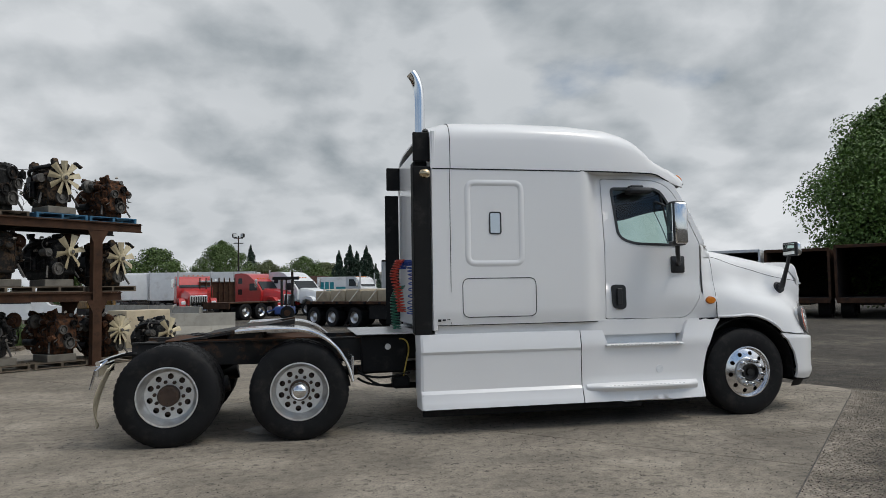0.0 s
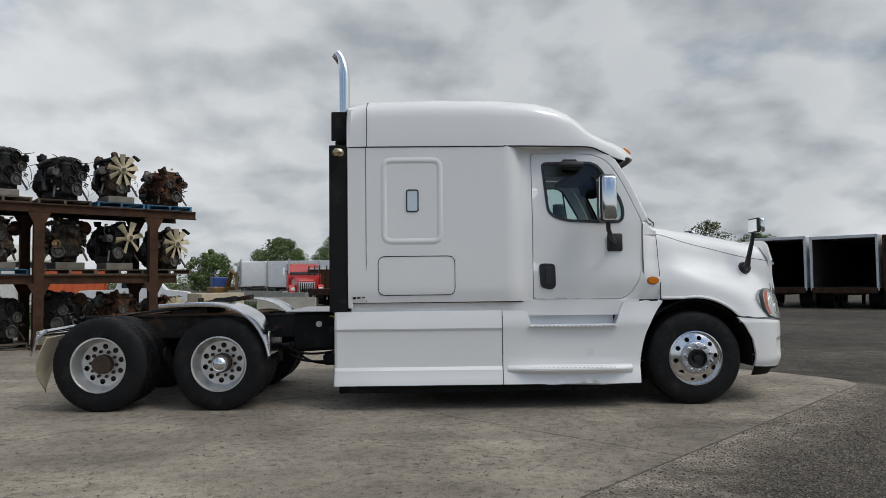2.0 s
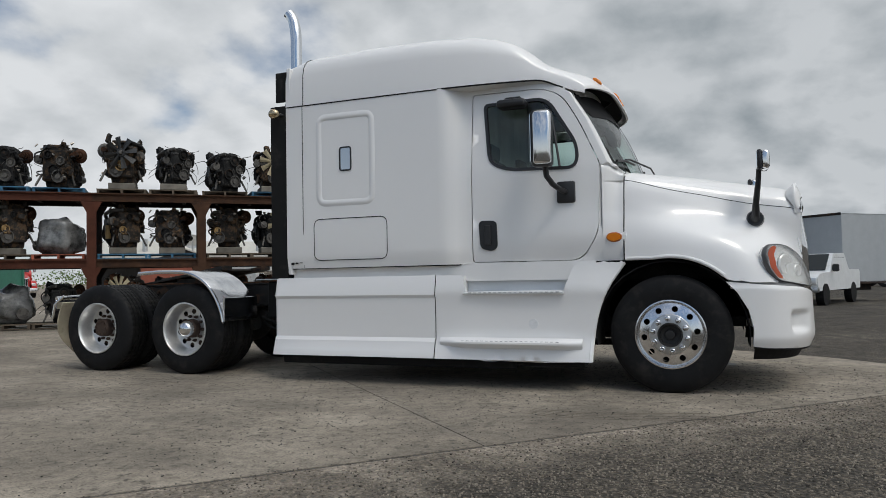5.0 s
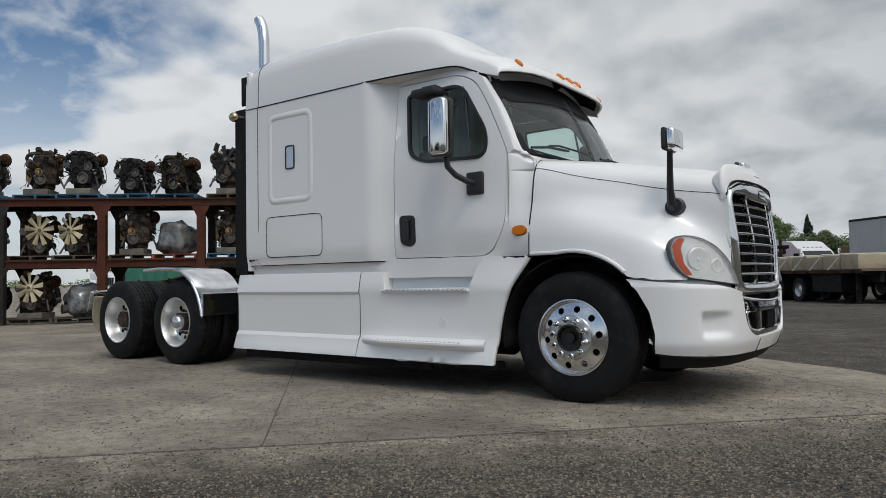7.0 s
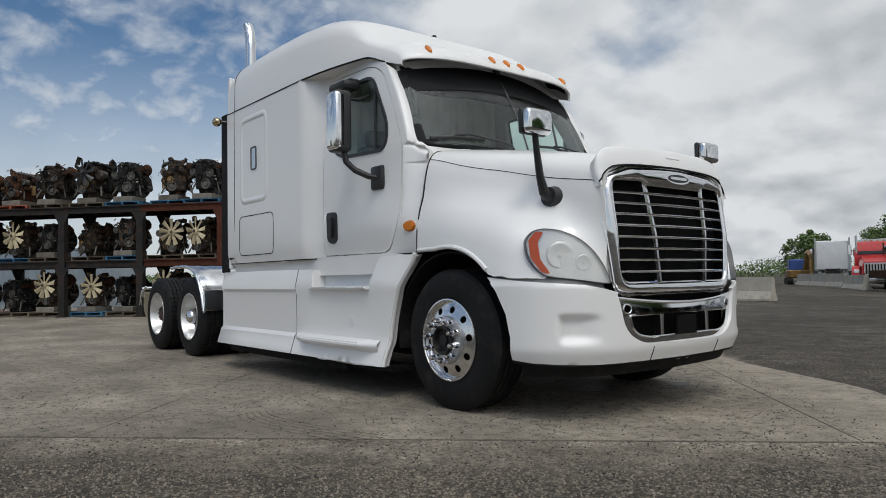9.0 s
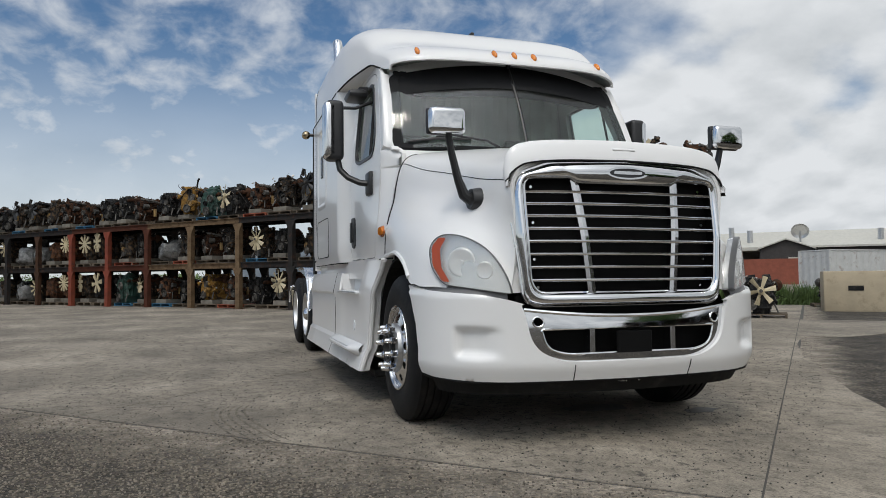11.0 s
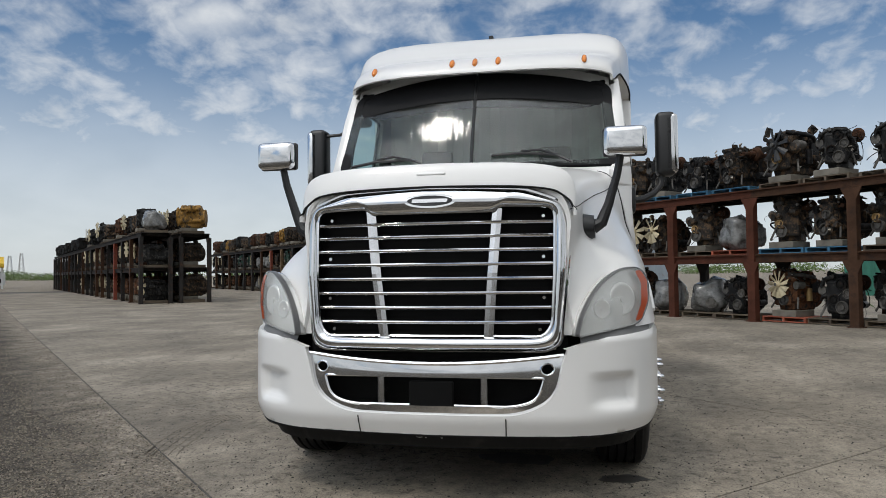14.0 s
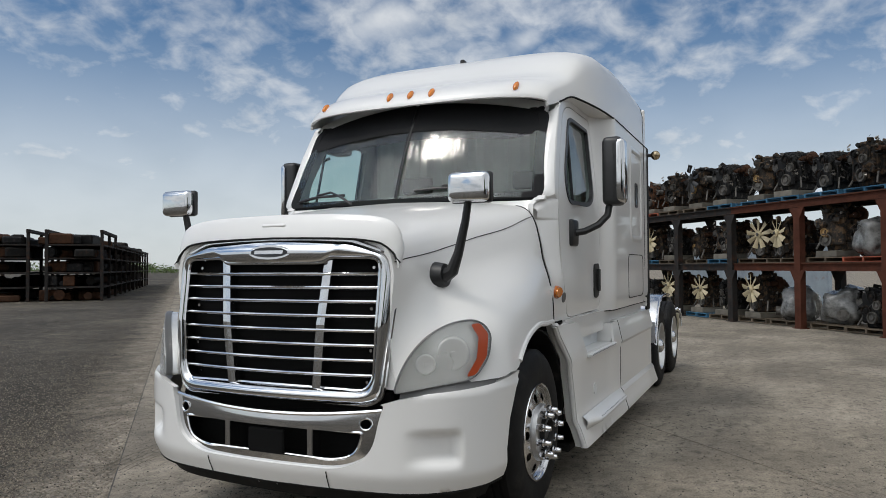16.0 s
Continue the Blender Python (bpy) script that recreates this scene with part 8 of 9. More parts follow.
def far_truck(x, y, yaw, paint, label, sleeper=True, day=False, roof=3.85):
    """A parked conventional tractor: x forward."""
    t = thing("parked_truck", label, "truck", lay(x, y, yaw), "parked trucks")
    if sleeper:
        body = [(-2.9, 1.05), (-0.1, 1.05), (-0.05, 1.85), (-0.62, 2.5), (-1.0, 2.5 + 0.35 * (roof - 2.5)), (-1.45, roof - 0.12), (-2.1, roof), (-2.9, roof - 0.03)]
    else:
        body = [(-1.6, 1.05), (-0.1, 1.05), (-0.05, 2.0), (-0.45, 2.75), (-0.75, 2.85), (-1.6, 2.85)]
    yw = lambda u, v, d: Vector((u, d * (1 - 0.04 * max(0, v - 2.0)), v))
    bm = prism(BM(), rounded(body, 0.14, 3), -1.15, 1.15, yw)
    cab = part("cab", bm, paint, t, "", True, 30)
    glass = [(-0.62, 2.46), (-0.10, 1.88), (-0.06, 1.90), (-0.57, 2.50)] if sleeper else [(-0.80, 2.78), (-0.10, 2.08), (-0.06, 2.10), (-0.74, 2.84)]
    part("windscreen", prism(BM(), glass, -0.98, 0.98, lambda u, v, d: Vector((u + 0.02, d, v))), DARK_GLASS, cab)
    for s in (-1, 1):
        part("side_window", prism(BM(), rounded([(-1.25, 1.85), (-0.38, 1.85), (-0.75, 2.36), (-1.25, 2.36)] if sleeper else [(-1.25, 2.1), (-0.38, 2.1), (-0.80, 2.68), (-1.25, 2.68)], 0.05, 2), s * 1.12, s * 1.162, yw), DARK_GLASS, cab)
        if sleeper:
            for z in (1.55, 2.35):
                part("side_window", prism(BM(), rounded([(-2.45, z), (-2.05, z), (-2.05, z + 0.4), (-2.45, z + 0.4)], 0.05, 2), s * 1.12, s * 1.162, yw), DARK_GLASS, cab)
        part("mirror", box(BM(), -0.35, -0.22, s * 1.30, s * 1.48, 2.05, 2.65, 0.03), CHROME, cab)
        part("mirror_stay", tube(BM(), [(-0.4, s * 1.1, 2.3), (-0.3, s * 1.35, 2.35)], 0.02, 6), BLACK_PLASTIC, cab)
        part("fender", prism(BM(), rounded([(0.15, 0.95), (0.30, 1.25), (0.75, 1.4), (1.25, 1.35), (1.6, 1.0), (1.6, 0.7), (1.45, 0.7), (1.30, 1.05), (0.85, 1.22), (0.45, 1.1), (0.30, 0.85)], 0.06, 2), s * 0.80, s * 1.18, lambda u, v, d: Vector((u, d, v))), paint, cab, "", True, 40)
        part("exhaust_pipe", cyl(BM(), (-0.2 if not sleeper else -3.0, s * 1.05, 1.2), (-0.2 if not sleeper else -3.0, s * 1.05, roof + 0.15 if sleeper else 3.2), 0.06, 0.06, 10), ALU_DULL, t, "", True)
        part("fuel_tank", cyl(BM(), (-2.6, s * 0.92, 0.65), (-0.7, s * 0.92, 0.65), 0.30, 0.30, 14), ALU_DULL, t, "", True)
        part("headlamp", box(BM(), 1.52, 1.62, s * 0.80, s * 1.08, 0.98, 1.18, 0.03), LAMP_BOWL, cab)
        for wx in (0.85, -4.3, -5.6):
            road_wheel(t, wx, -1.18, 0.5) if s < 0 else None
            if s > 0:
                w_ = part("road_wheel", spin(BM(), [(0.0, 0.0), (0.5, 0.0), (0.5, -0.26), (0.0, -0.26)], 20, Matrix.Translation((wx, 1.18, 0.5)) @ Matrix.Rotation(math.pi, 4, "Z")), RUBBER, t, "", True)
                part("wheel_rim", spin(BM(), [(0.28, 0.004), (0.25, 0.01), (0.0, 0.01)], 16, Matrix.Translation((wx, 1.18, 0.5)) @ Matrix.Rotation(math.pi, 4, "Z")), ALU_DULL, w_)
    bm = skin(BM(), [[Vector((-0.1, yy, zz)) for yy, zz in ((-1.0, 1.1), (-0.98, 1.75), (-0.8, 1.98), (0.8, 1.98), (0.98, 1.75), (1.0, 1.1))], [Vector((0.9, yy, zz)) for yy, zz in ((-0.82, 1.1), (-0.8, 1.62), (-0.65, 1.82), (0.65, 1.82), (0.8, 1.62), (0.82, 1.1))], [Vector((1.55, yy, zz)) for yy, zz in ((-0.66, 0.9), (-0.64, 1.45), (-0.5, 1.62), (0.5, 1.62), (0.64, 1.45), (0.66, 0.9))]], cap=True)
    part("hood", bm, paint, cab, "", True, 40)
    g = part("grille", box(BM(), 1.54, 1.63, -0.55, 0.55, 0.85, 1.55, 0.03), CHROME, cab)
    for k in range(7):
        part("grille_slot", box(BM(), 1.625, 1.64, -0.47 + 0.145 * k, -0.40 + 0.145 * k, 0.92, 1.48), BLACK_MATTE, g)
    part("bumper", box(BM(), 1.5, 1.72, -1.18, 1.18, 0.42, 0.80, 0.06, seg=2), paint if paint is not RED_PAINT else CHROME, cab, "", True)
    part("frame_rail", box(BM(), -6.3, 1.4, -0.45, 0.45, 0.72, 0.98, 0.01), FRAME_STEEL, t)
    part("fifth_wheel", box(BM(), -5.4, -4.5, -0.45, 0.45, 1.0, 1.14, 0.03), FRAME_STEEL, t)
    for yy in (-0.6, -0.3, 0.0, 0.3, 0.6):
        bm = box(BM(), -0.86, -0.76, yy - 0.05, yy + 0.05, 2.86, 2.92, 0.01) if not sleeper else box(BM(), -1.02, -0.92, yy - 0.05, yy + 0.05, 2.47 + 0.35 * (roof - 2.5), 2.53 + 0.35 * (roof - 2.5), 0.01)
        part("roof_marker", bm, AMBER, cab)
    return t


far_truck(-12.0, 41.2, -74, RED_PAINT, "red day-cab dump tractor with chrome grille, facing the yard", False)
far_truck(-18.4, 51.0, 112, WHITE_PAINT, "white sleeper tractor parked nose away from the yard", True, roof=3.15)
far_truck(-6.95, 44.0, -45, RED_PAINT, "bright red sleeper tractor", True, roof=3.12)
far_truck(-4.4, 43.7, -45, WHITE_PAINT, "white high-roof sleeper tractor", True, roof=3.2)
far_truck(-56.0, 25.4, -26, WHITE_PAINT, "white day-cab truck far behind the engine racks", False)
far_truck(-53.2, 29.4, -26, RED_PAINT, "red day-cab truck far behind the engine racks", False)
far_truck(-51.3, 32.0, -26, RED_PAINT, "dull red day-cab truck far behind the engine racks", False)
far_truck(0.6, 50.0, -40, WHITE_PAINT, "white day-cab tractor beyond the flatbed", False)
far_truck(13.4, 37.6, -22, WHITE_PAINT, "white conventional tractor parked beside a dark one", False)
far_truck(17.0, 43.0, -22, GREEN_DARK, "dark green sleeper tractor", True)
far_truck(20.5, 46.0, -22, WHITE_PAINT, "white tractor at the end of the line", True)


def trailer_box(x, y, yaw, L, paint, label, z0=1.05, z1=3.7, open_end=False, wheels=True, w=2.55):
    """A box trailer: its rear at x = 0, running to x = L."""
    t = thing("box_trailer", label, "trailer", lay(x, y, yaw), "box trailers")
    h = w / 2
    for s in (-1, 1):
        side = part("side_wall", box(BM(), 0.0, L, s * h - 0.03, s * h + 0.03, z0, z1, 0.01), paint, t)
        for k in range(int(L / 1.2)):
            part("side_rib", box(BM(), 0.5 + 1.2 * k, 0.53 + 1.2 * k, s * h + s * 0.03 - 0.01, s * h + s * 0.03 + 0.012, z0 + 0.1, z1 - 0.1), paint, side)
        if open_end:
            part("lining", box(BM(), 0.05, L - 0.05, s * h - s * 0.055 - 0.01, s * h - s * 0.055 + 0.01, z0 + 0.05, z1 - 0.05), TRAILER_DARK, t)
    part("roof", box(BM(), 0.0, L, -h, h, z1 - 0.03, z1 + 0.01, 0.005), paint, t)
    part("floor", box(BM(), 0.0, L, -h, h, z0 - 0.06, z0 + 0.03), TRAILER_DARK, t)
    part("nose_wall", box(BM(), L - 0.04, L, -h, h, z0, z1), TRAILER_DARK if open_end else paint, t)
    part("rear_frame", box(BM(), -0.04, 0.04, -h - 0.02, h + 0.02, z1 - 0.12, z1 + 0.02, 0.01), paint, t)
    for s in (-1, 1):
        part("rear_post", box(BM(), -0.04, 0.04, s * h - 0.05, s * h + 0.05, z0 - 0.1, z1, 0.01), paint if open_end != 2 else RUST_BROWN, t)
    part("rear_sill", box(BM(), -0.06, 0.06, -h, h, z0 - 0.22, z0 + 0.0, 0.01), RUST_BROWN if open_end else paint, t)
    if not open_end:
        for s in (-1, 1):
            dd = part("rear_door", box(BM(), -0.07, -0.03, s * 0.02, s * (h - 0.06), z0 + 0.04, z1 - 0.1, 0.008), paint, t)
            part("lock_bar", cyl(BM(), (-0.09, s * 0.5, z0), (-0.09, s * 0.5, z1 - 0.1), 0.02, seg=8), ALU_DULL, dd)
    if wheels:
        for wx in (1.4, 2.7):
            for s in (-1, 1):
                m = Matrix.Translation((wx, s * 1.2, 0.5)) @ (Matrix() if s < 0 else Matrix.Rotation(math.pi, 4, "Z"))
                w_ = part("road_wheel", spin(BM(), [(0.28, 0.0), (0.46, 0.01), (0.5, -0.03), (0.5, -0.5), (0.28, -0.5)], 20, m), RUBBER, t, "", True)
                part("wheel_rim", spin(BM(), [(0.285, 0.0), (0.24, -0.05), (0.0, -0.03)], 16, m), ALU_DULL, w_, "", True)
        part("landing_leg", box(BM(), L - 2.6, L - 2.45, -0.9, -0.75, 0.0, z0, 0.01), FRAME_STEEL, t)
        part("landing_leg", box(BM(), L - 2.6, L - 2.45, 0.75, 0.9, 0.0, z0, 0.01), FRAME_STEEL, t)
    part("underframe", box(BM(), 0.2, L - 0.3, -0.5, 0.5, z0 - 0.3, z0 - 0.06), FRAME_STEEL, t)
    return t


# open-ended box trailers side by side
for k in range(6):
    x, y = 12.75 + 1.97 * k, 23.1 - 2.0 * k
    trailer_box(x, y, 45.0, 9.0, WHITE_PAINT if k in (0, 1, 4) else RUST_BROWN, "old box trailer with an open dark rear, in a row", 0.92, 3.22 - 0.05 * (k % 3), 1 if k in (0, 1, 4) else 2)
tall = trailer_box(-0.13, 27.69, -46, 8.0, surface("dull_grey_trailer_paint", (0.40, 0.42, 0.43), 0.55, vary=0.05), "long plain pale grey box trailer beyond the flatbed", 0.75, 3.22)
part("roof_rail", box(BM(), 0.0, 8.0, -1.33, -1.30, 3.17, 3.26, 0.006), FRAME_STEEL, tall)
trailer_box(-17.5, 55.0, -8, 9.0, WHITE_PAINT, "long pale grey box trailer in the truck park", 1.0, 3.3)
crt = trailer_box(-3.3, 58.0, -6, 4.6, WHITE_PAINT, "white box trailer with a teal painted sign", 0.9, 3.0)
SIGN_TEAL = surface("teal_sign_paint", (0.02, 0.22, 0.26), 0.5)
for k, (x0, x1, z0, z1) in enumerate(((0.2, 0.55, 1.75, 2.55), (0.65, 1.0, 1.75, 2.55), (1.1, 1.45, 1.75, 2.55), (1.65, 2.95, 1.85, 2.1))):
    part("sign_bar", box(BM(), x0, x1, -1.32, -1.305, z0, z1), SIGN_TEAL, crt)
# dark sheet on the closed wall paints the shade of an open doorway
part("side_door", box(BM(), 3.2, 4.4, -1.325, -1.30, 1.0, 2.8, 0.004), TRAILER_DARK, crt, "dark sheet painting the shade of an open side doorway")
trailer_box(-5.6, 63.0, -5, 3.4, surface("rust_brown_box", (0.14, 0.07, 0.045), 0.7, vary=0.2), "rust-brown box trailer in the truck park", 1.0, 3.2)

# flatbed trailer loaded with concrete blocks
FLATM = lay(-3.80, 28.04, -52.9)
flat = thing("flatbed_trailer", "black flatbed trailer strapped with tan concrete blocks", "trailer", FLATM)
DECK_WOOD = surface("weathered_deck", (0.16, 0.12, 0.085), 0.85, vary=0.25)
part("deck", box(BM(), 0, 7.7, -1.27, 1.27, 1.16, 1.24, 0.012), DECK_WOOD, flat)
for s1 in (-1, 1):
    part("side_rail", box(BM(), 0, 7.7, s1 * 1.285 - 0.015, s1 * 1.285 + 0.015, 1.10, 1.235, 0.004), RUST_BROWN, flat)
    for k in range(8):
        part("stake_pocket", box(BM(), 0.35 + 0.98 * k, 0.47 + 0.98 * k, s1 * 1.33 - 0.028, s1 * 1.33 + 0.028, 1.11, 1.21, 0.006), BLACK_MATTE, flat)
for y in (-0.5, 0.5):
    part("main_beam", box(BM(), 0.1, 7.6, y - 0.08, y + 0.08, 0.78, 1.16, 0.015), BLACK_MATTE, flat)
for k in range(9):
    part("cross_member", box(BM(), 0.2 + 0.9 * k, 0.28 + 0.9 * k, -1.25, 1.25, 1.04, 1.16), BLACK_MATTE, flat)
for wx in (0.52, 1.89, 3.52):
    for s1 in (-1, 1):
        m = Matrix.Translation((wx, s1 * 1.24, 0.48)) @ (Matrix() if s1 < 0 else Matrix.Rotation(math.pi, 4, "Z"))
        w_ = part("road_wheel", spin(BM(), [(0.27, 0.0), (0.44, 0.01), (0.48, -0.03), (0.48, -0.5), (0.27, -0.5)], 24, m), RUBBER, flat, "", True)
        part("wheel_rim", spin(BM(), [(0.275, 0.004), (0.26, -0.02), (0.19, -0.08), (0.1, -0.06), (0.0, -0.03)], 20, m), ALU_DULL, w_, "", True)
part("tail_bar", box(BM(), -0.06, 0.02, -1.24, 1.24, 0.72, 1.14, 0.01), BLACK_MATTE, flat)
for y in (-1.0, 0.85):
    part("mud_flap", box(BM(), -0.03, -0.01, y - 0.25, y + 0.35, 0.14, 0.74, 0.004), BLACK_PLASTIC, flat)
for y in (-0.82, 0.82):
    part("landing_leg", box(BM(), 6.7, 6.84, y - 0.07, y + 0.07, 0.0, 1.1, 0.01), FRAME_STEEL, flat)
part("tool_box", box(BM(), 4.5, 6.4, -1.22, -0.66, 0.42, 1.08, 0.02), BLACK_MATTE, flat)
for k in range(6):
    b = thing("concrete_block", "tan concrete block on the flatbed", "block", FLATM @ Matrix.Translation((0.85 + 1.12 * k, 0, 1.24)), "blocks on the flatbed")
    part("casting", box(BM(), -0.54, 0.54, -0.95, 0.95, 0.0, 0.50 + 0.02 * (k * 7 % 3), 0.05, seg=2), BLOCK_TAN, b, "", True)
STRAP = surface("strap_webbing", (0.45, 0.42, 0.36), 0.8, vary=0.15)
for k in range(5):
    st = thing("cargo_strap", "pale ratchet strap over the concrete blocks", "strap", FLATM @ Matrix.Translation((1.05 + 1.25 * k, 0, 0)), "cargo straps")
    part("webbing", tube(BM(), [(-0.30, -1.31, 1.22), (0.0, -0.975, 1.80), (0.0, 0.975, 1.80), (0.0, 1.30, 1.22)], 0.03, 6), STRAP, st)


# barriers, blocks and junk at the end of the engine row
def barrier(x, y, yaw, L, label):
    t = thing("concrete_barrier", label, "barrier", lay(x, y, yaw), "concrete barriers")
    part("casting", prism(BM(), [(-0.30, 0), (0.30, 0), (0.30, 0.08), (0.16, 0.34), (0.10, 0.82), (-0.10, 0.82), (-0.16, 0.34), (-0.30, 0.08)], -L / 2, L / 2, lambda u, v, d: Vector((d, u, v))), CONC_BLOCK, t)


barrier(-8.75, 19.4, 2, 2.3, "weathered grey concrete road barrier")
for k in range(4):
    barrier(-17.8 + 1.93 * k, 45.1 - 2.33 * k, -50.5, 2.95, "long grey concrete road barrier by the trucks")
blk = thing("concrete_block", "square tan concrete block with a lifting slot", "block", lay(-9.92, 13.99, 50))
part("casting", box(BM(), -0.78, 0.78, -0.42, 0.42, 0.0, 1.10, 0.03, seg=2), BLOCK_TAN, blk, "", True)
part("lifting_slot", box(BM(), -0.20, 0.16, -0.432, -0.41, 0.58, 0.71), BLACK_MATTE, blk)
for k, (x, y, a, key) in enumerate(((-8.75, 9.85, 0.82, "d"), (-12.2, 15.6, 0.9, "c"), (-13.5, 13.5, 0.2, "g"))):
    m = pose(x, y, -0.03, 0, 0, math.degrees(a))
    place(PAL["w"], m)
    place(ENG[key], m @ Matrix.Translation((0, 0, 0.125)) @ Matrix.Diagonal((0.9, 0.9, 0.9, 1)))

# weeds by the block
random.seed(8)
verts, faces = [], []
for _ in range(5200):
    u, v = random.uniform(-5.5, 5.5), random.gauss(0, 0.9)
    x, y = -14.0 + 0.72 * v - 0.66 * u * -1, 15.4 + 0.69 * v + 0.75 * u
    hh = random.uniform(0.25, 0.85) * (1.0 - 0.2 * abs(v))
    a = random.uniform(0, 6.28)
    dx, dy = 0.016 * math.cos(a), 0.016 * math.sin(a)
    lx, ly = random.gauss(0, 0.13), random.gauss(0, 0.13)
    o = len(verts)
    verts += [(x - dx, y - dy, -0.03), (x + dx, y + dy, -0.03), (x + lx * 0.4 + dx, y + ly * 0.4 + dy, hh * 0.6), (x + lx, y + ly, hh)]
    faces += [(o, o + 1, o + 2), (o, o + 2, o + 3)]
me = bpy.data.meshes.new("weeds")
me.from_pydata(verts, [], faces)
me.materials.append(GRASS_A)
tagged(new("weeds", me), "rank green weeds round the scrap", "weeds", kind="stuff")


def container(x, y, yaw, L, mat, label, h=2.6):
    t = thing("shipping_container", label, "container", lay(x, y, yaw), "containers")
    for s in (-1, 1):
        rows = []
        nn = int(L / 0.14)
        for k in range(nn + 1):
            o = 0.035 if k % 4 in (1, 2) else 0.0
            rows.append([Vector((L * k / nn, s * (1.2 - o), 0.12)), Vector((L * k / nn, s * (1.2 - o), h - 0.1))])
        part("side_wall", skin(BM(), rows), mat, t)
    rows = []
    for k in range(19):
        o = 0.035 if k % 4 in (1, 2) else 0.0
        rows.append([Vector((o, -1.2 + 2.4 * k / 18, 0.12)), Vector((o, -1.2 + 2.4 * k / 18, h - 0.1))])
    part("end_wall", skin(BM(), rows), mat, t)
    part("far_end", box(BM(), L - 0.05, L, -1.2, 1.2, 0.1, h), mat, t)
    part("roof", box(BM(), 0, L, -1.22, 1.22, h - 0.08, h, 0.01), mat, t)
    part("floor", box(BM(), 0, L, -1.22, 1.22, 0.0, 0.14, 0.01), mat, t)
    for xx in (0.0, L):
        for s in (-1, 1):
            part("corner_post", box(BM(), xx - 0.07, xx + 0.07, s * 1.22 - 0.07, s * 1.22 + 0.07, 0, h, 0.01), mat, t)
    return t


WHITE_CONT = surface("peeling_white_container", (0.55, 0.55, 0.53), 0.65, vary=0.08, spots=((0.28, 0.20, 0.15), 1.6, 0.56, 0.72))
container(-32.2, 35.2, 90, 6.06, WHITE_CONT, "white shipping container with peeling faded lettering")
container(-36.6, 45.4, 44, 8.0, ORANGE_PAINT, "faded orange shipping container by the warehouse")
container(-32.6, 14.2, 25, 2.8, surface("green_container_paint", (0.035, 0.16, 0.11), 0.6, vary=0.15), "green tarpaulin-covered bin behind the racks", 2.1)
container(-33.0, -1.0, 35, 8.0, CONTAINER_BLUE, "grey container behind the racks", 2.4)

# low warehouse with pale metal roofs
shed = thing("warehouse", "low warehouse with pale metal roof and dark gable", "building", lay(-53.0, 52.7, 44))
part("wall", box(BM(), -9, 18, 4, 16, 0, 3.9), SHED_DARK, shed)
part("roof", prism(BM(), [(3.6, 3.8), (16.4, 3.8), (16.4, 4.0), (10, 5.9), (3.6, 4.0)], -9.3, 18.3, lambda u, v, d: Vector((d, u, v))), METAL_ROOF, shed)
gable = part("gable_wing", prism(BM(), [(-2.45, 0), (2.45, 0), (2.45, 3.65), (0, 4.55), (-2.45, 3.65)], 0, 6, lambda u, v, d: Vector((u, d, v))), SHED_DARK, shed)
for s1 in (-1, 1):
    part("gable_roof", prism(BM(), [(s1 * 2.7, 3.55), (0, 4.55), (0, 4.68), (s1 * 2.7, 3.68)], -0.3, 8, lambda u, v, d: Vector((u, d, v))), METAL_ROOF, gable)
part("gable_door", box(BM(), 0.2, 1.9, -0.06, 0.02, 1.6, 2.75), METAL_ROOF, gable)
part("low_wall", box(BM(), -4.2, 9.0, -3.2, -2.9, 0, 2.55), BRICKISH, shed, "red-brown yard wall")
part("low_roof", box(BM(), -9.2, -2.6, 0.5, 6, 3.5, 3.9, 0.03), METAL_ROOF, shed)
for x, z in ((-5.7, 6.3), (-3.8, 5.9), (8.6, 5.7)):
    part("roof_vent", cyl(BM(), (x, 5.5, 4.2), (x, 5.5, z), 0.30, seg=10), ALU_DULL, shed)
part("dish", spin(BM(), [(0.9, 0.3), (0.65, 0.12), (0.0, 0.0)], 16, Matrix.Translation((1.2, 5, 5.75)) @ Matrix.Rotation(0.5, 4, "X")), ALU_DULL, shed)
part("dish_mount", cyl(BM(), (1.2, 5.2, 4.4), (1.2, 5.1, 5.75), 0.10, seg=8), ALU_DULL, shed)

# log trailer with stakes beside the red trucks
logt = thing("log_trailer", "rusty dark flat chassis with twin axles", "trailer", lay(-10.8, 35.5, 45))
part("main_beam", box(BM(), 1.0, 5.6, -0.45, 0.45, 0.78, 1.02, 0.02), FRAME_STEEL, logt)
part("deck_plate", box(BM(), 1.05, 5.4, -1.2, 1.2, 1.02, 1.10, 0.01), RUST_BROWN, logt)
for wx in (2.25, 3.5):
    for s in (-1, 1):
        m = Matrix.Translation((wx, s * 1.2, 0.5)) @ (Matrix() if s < 0 else Matrix.Rotation(math.pi, 4, "Z"))
        w_ = part("road_wheel", spin(BM(), [(0.28, 0.0), (0.46, 0.01), (0.5, -0.03), (0.5, -0.5), (0.28, -0.5)], 24, m), RUBBER, logt, "", True)
        part("wheel_rim", spin(BM(), [(0.285, 0.004), (0.27, -0.02), (0.2, -0.08), (0.1, -0.06), (0.0, -0.03)], 20, m), ALU, w_, "", True)
part("headboard", box(BM(), 0.95, 1.05, -1.2, 1.2, 0.7, 1.1, 0.01), RUST_BROWN, logt)

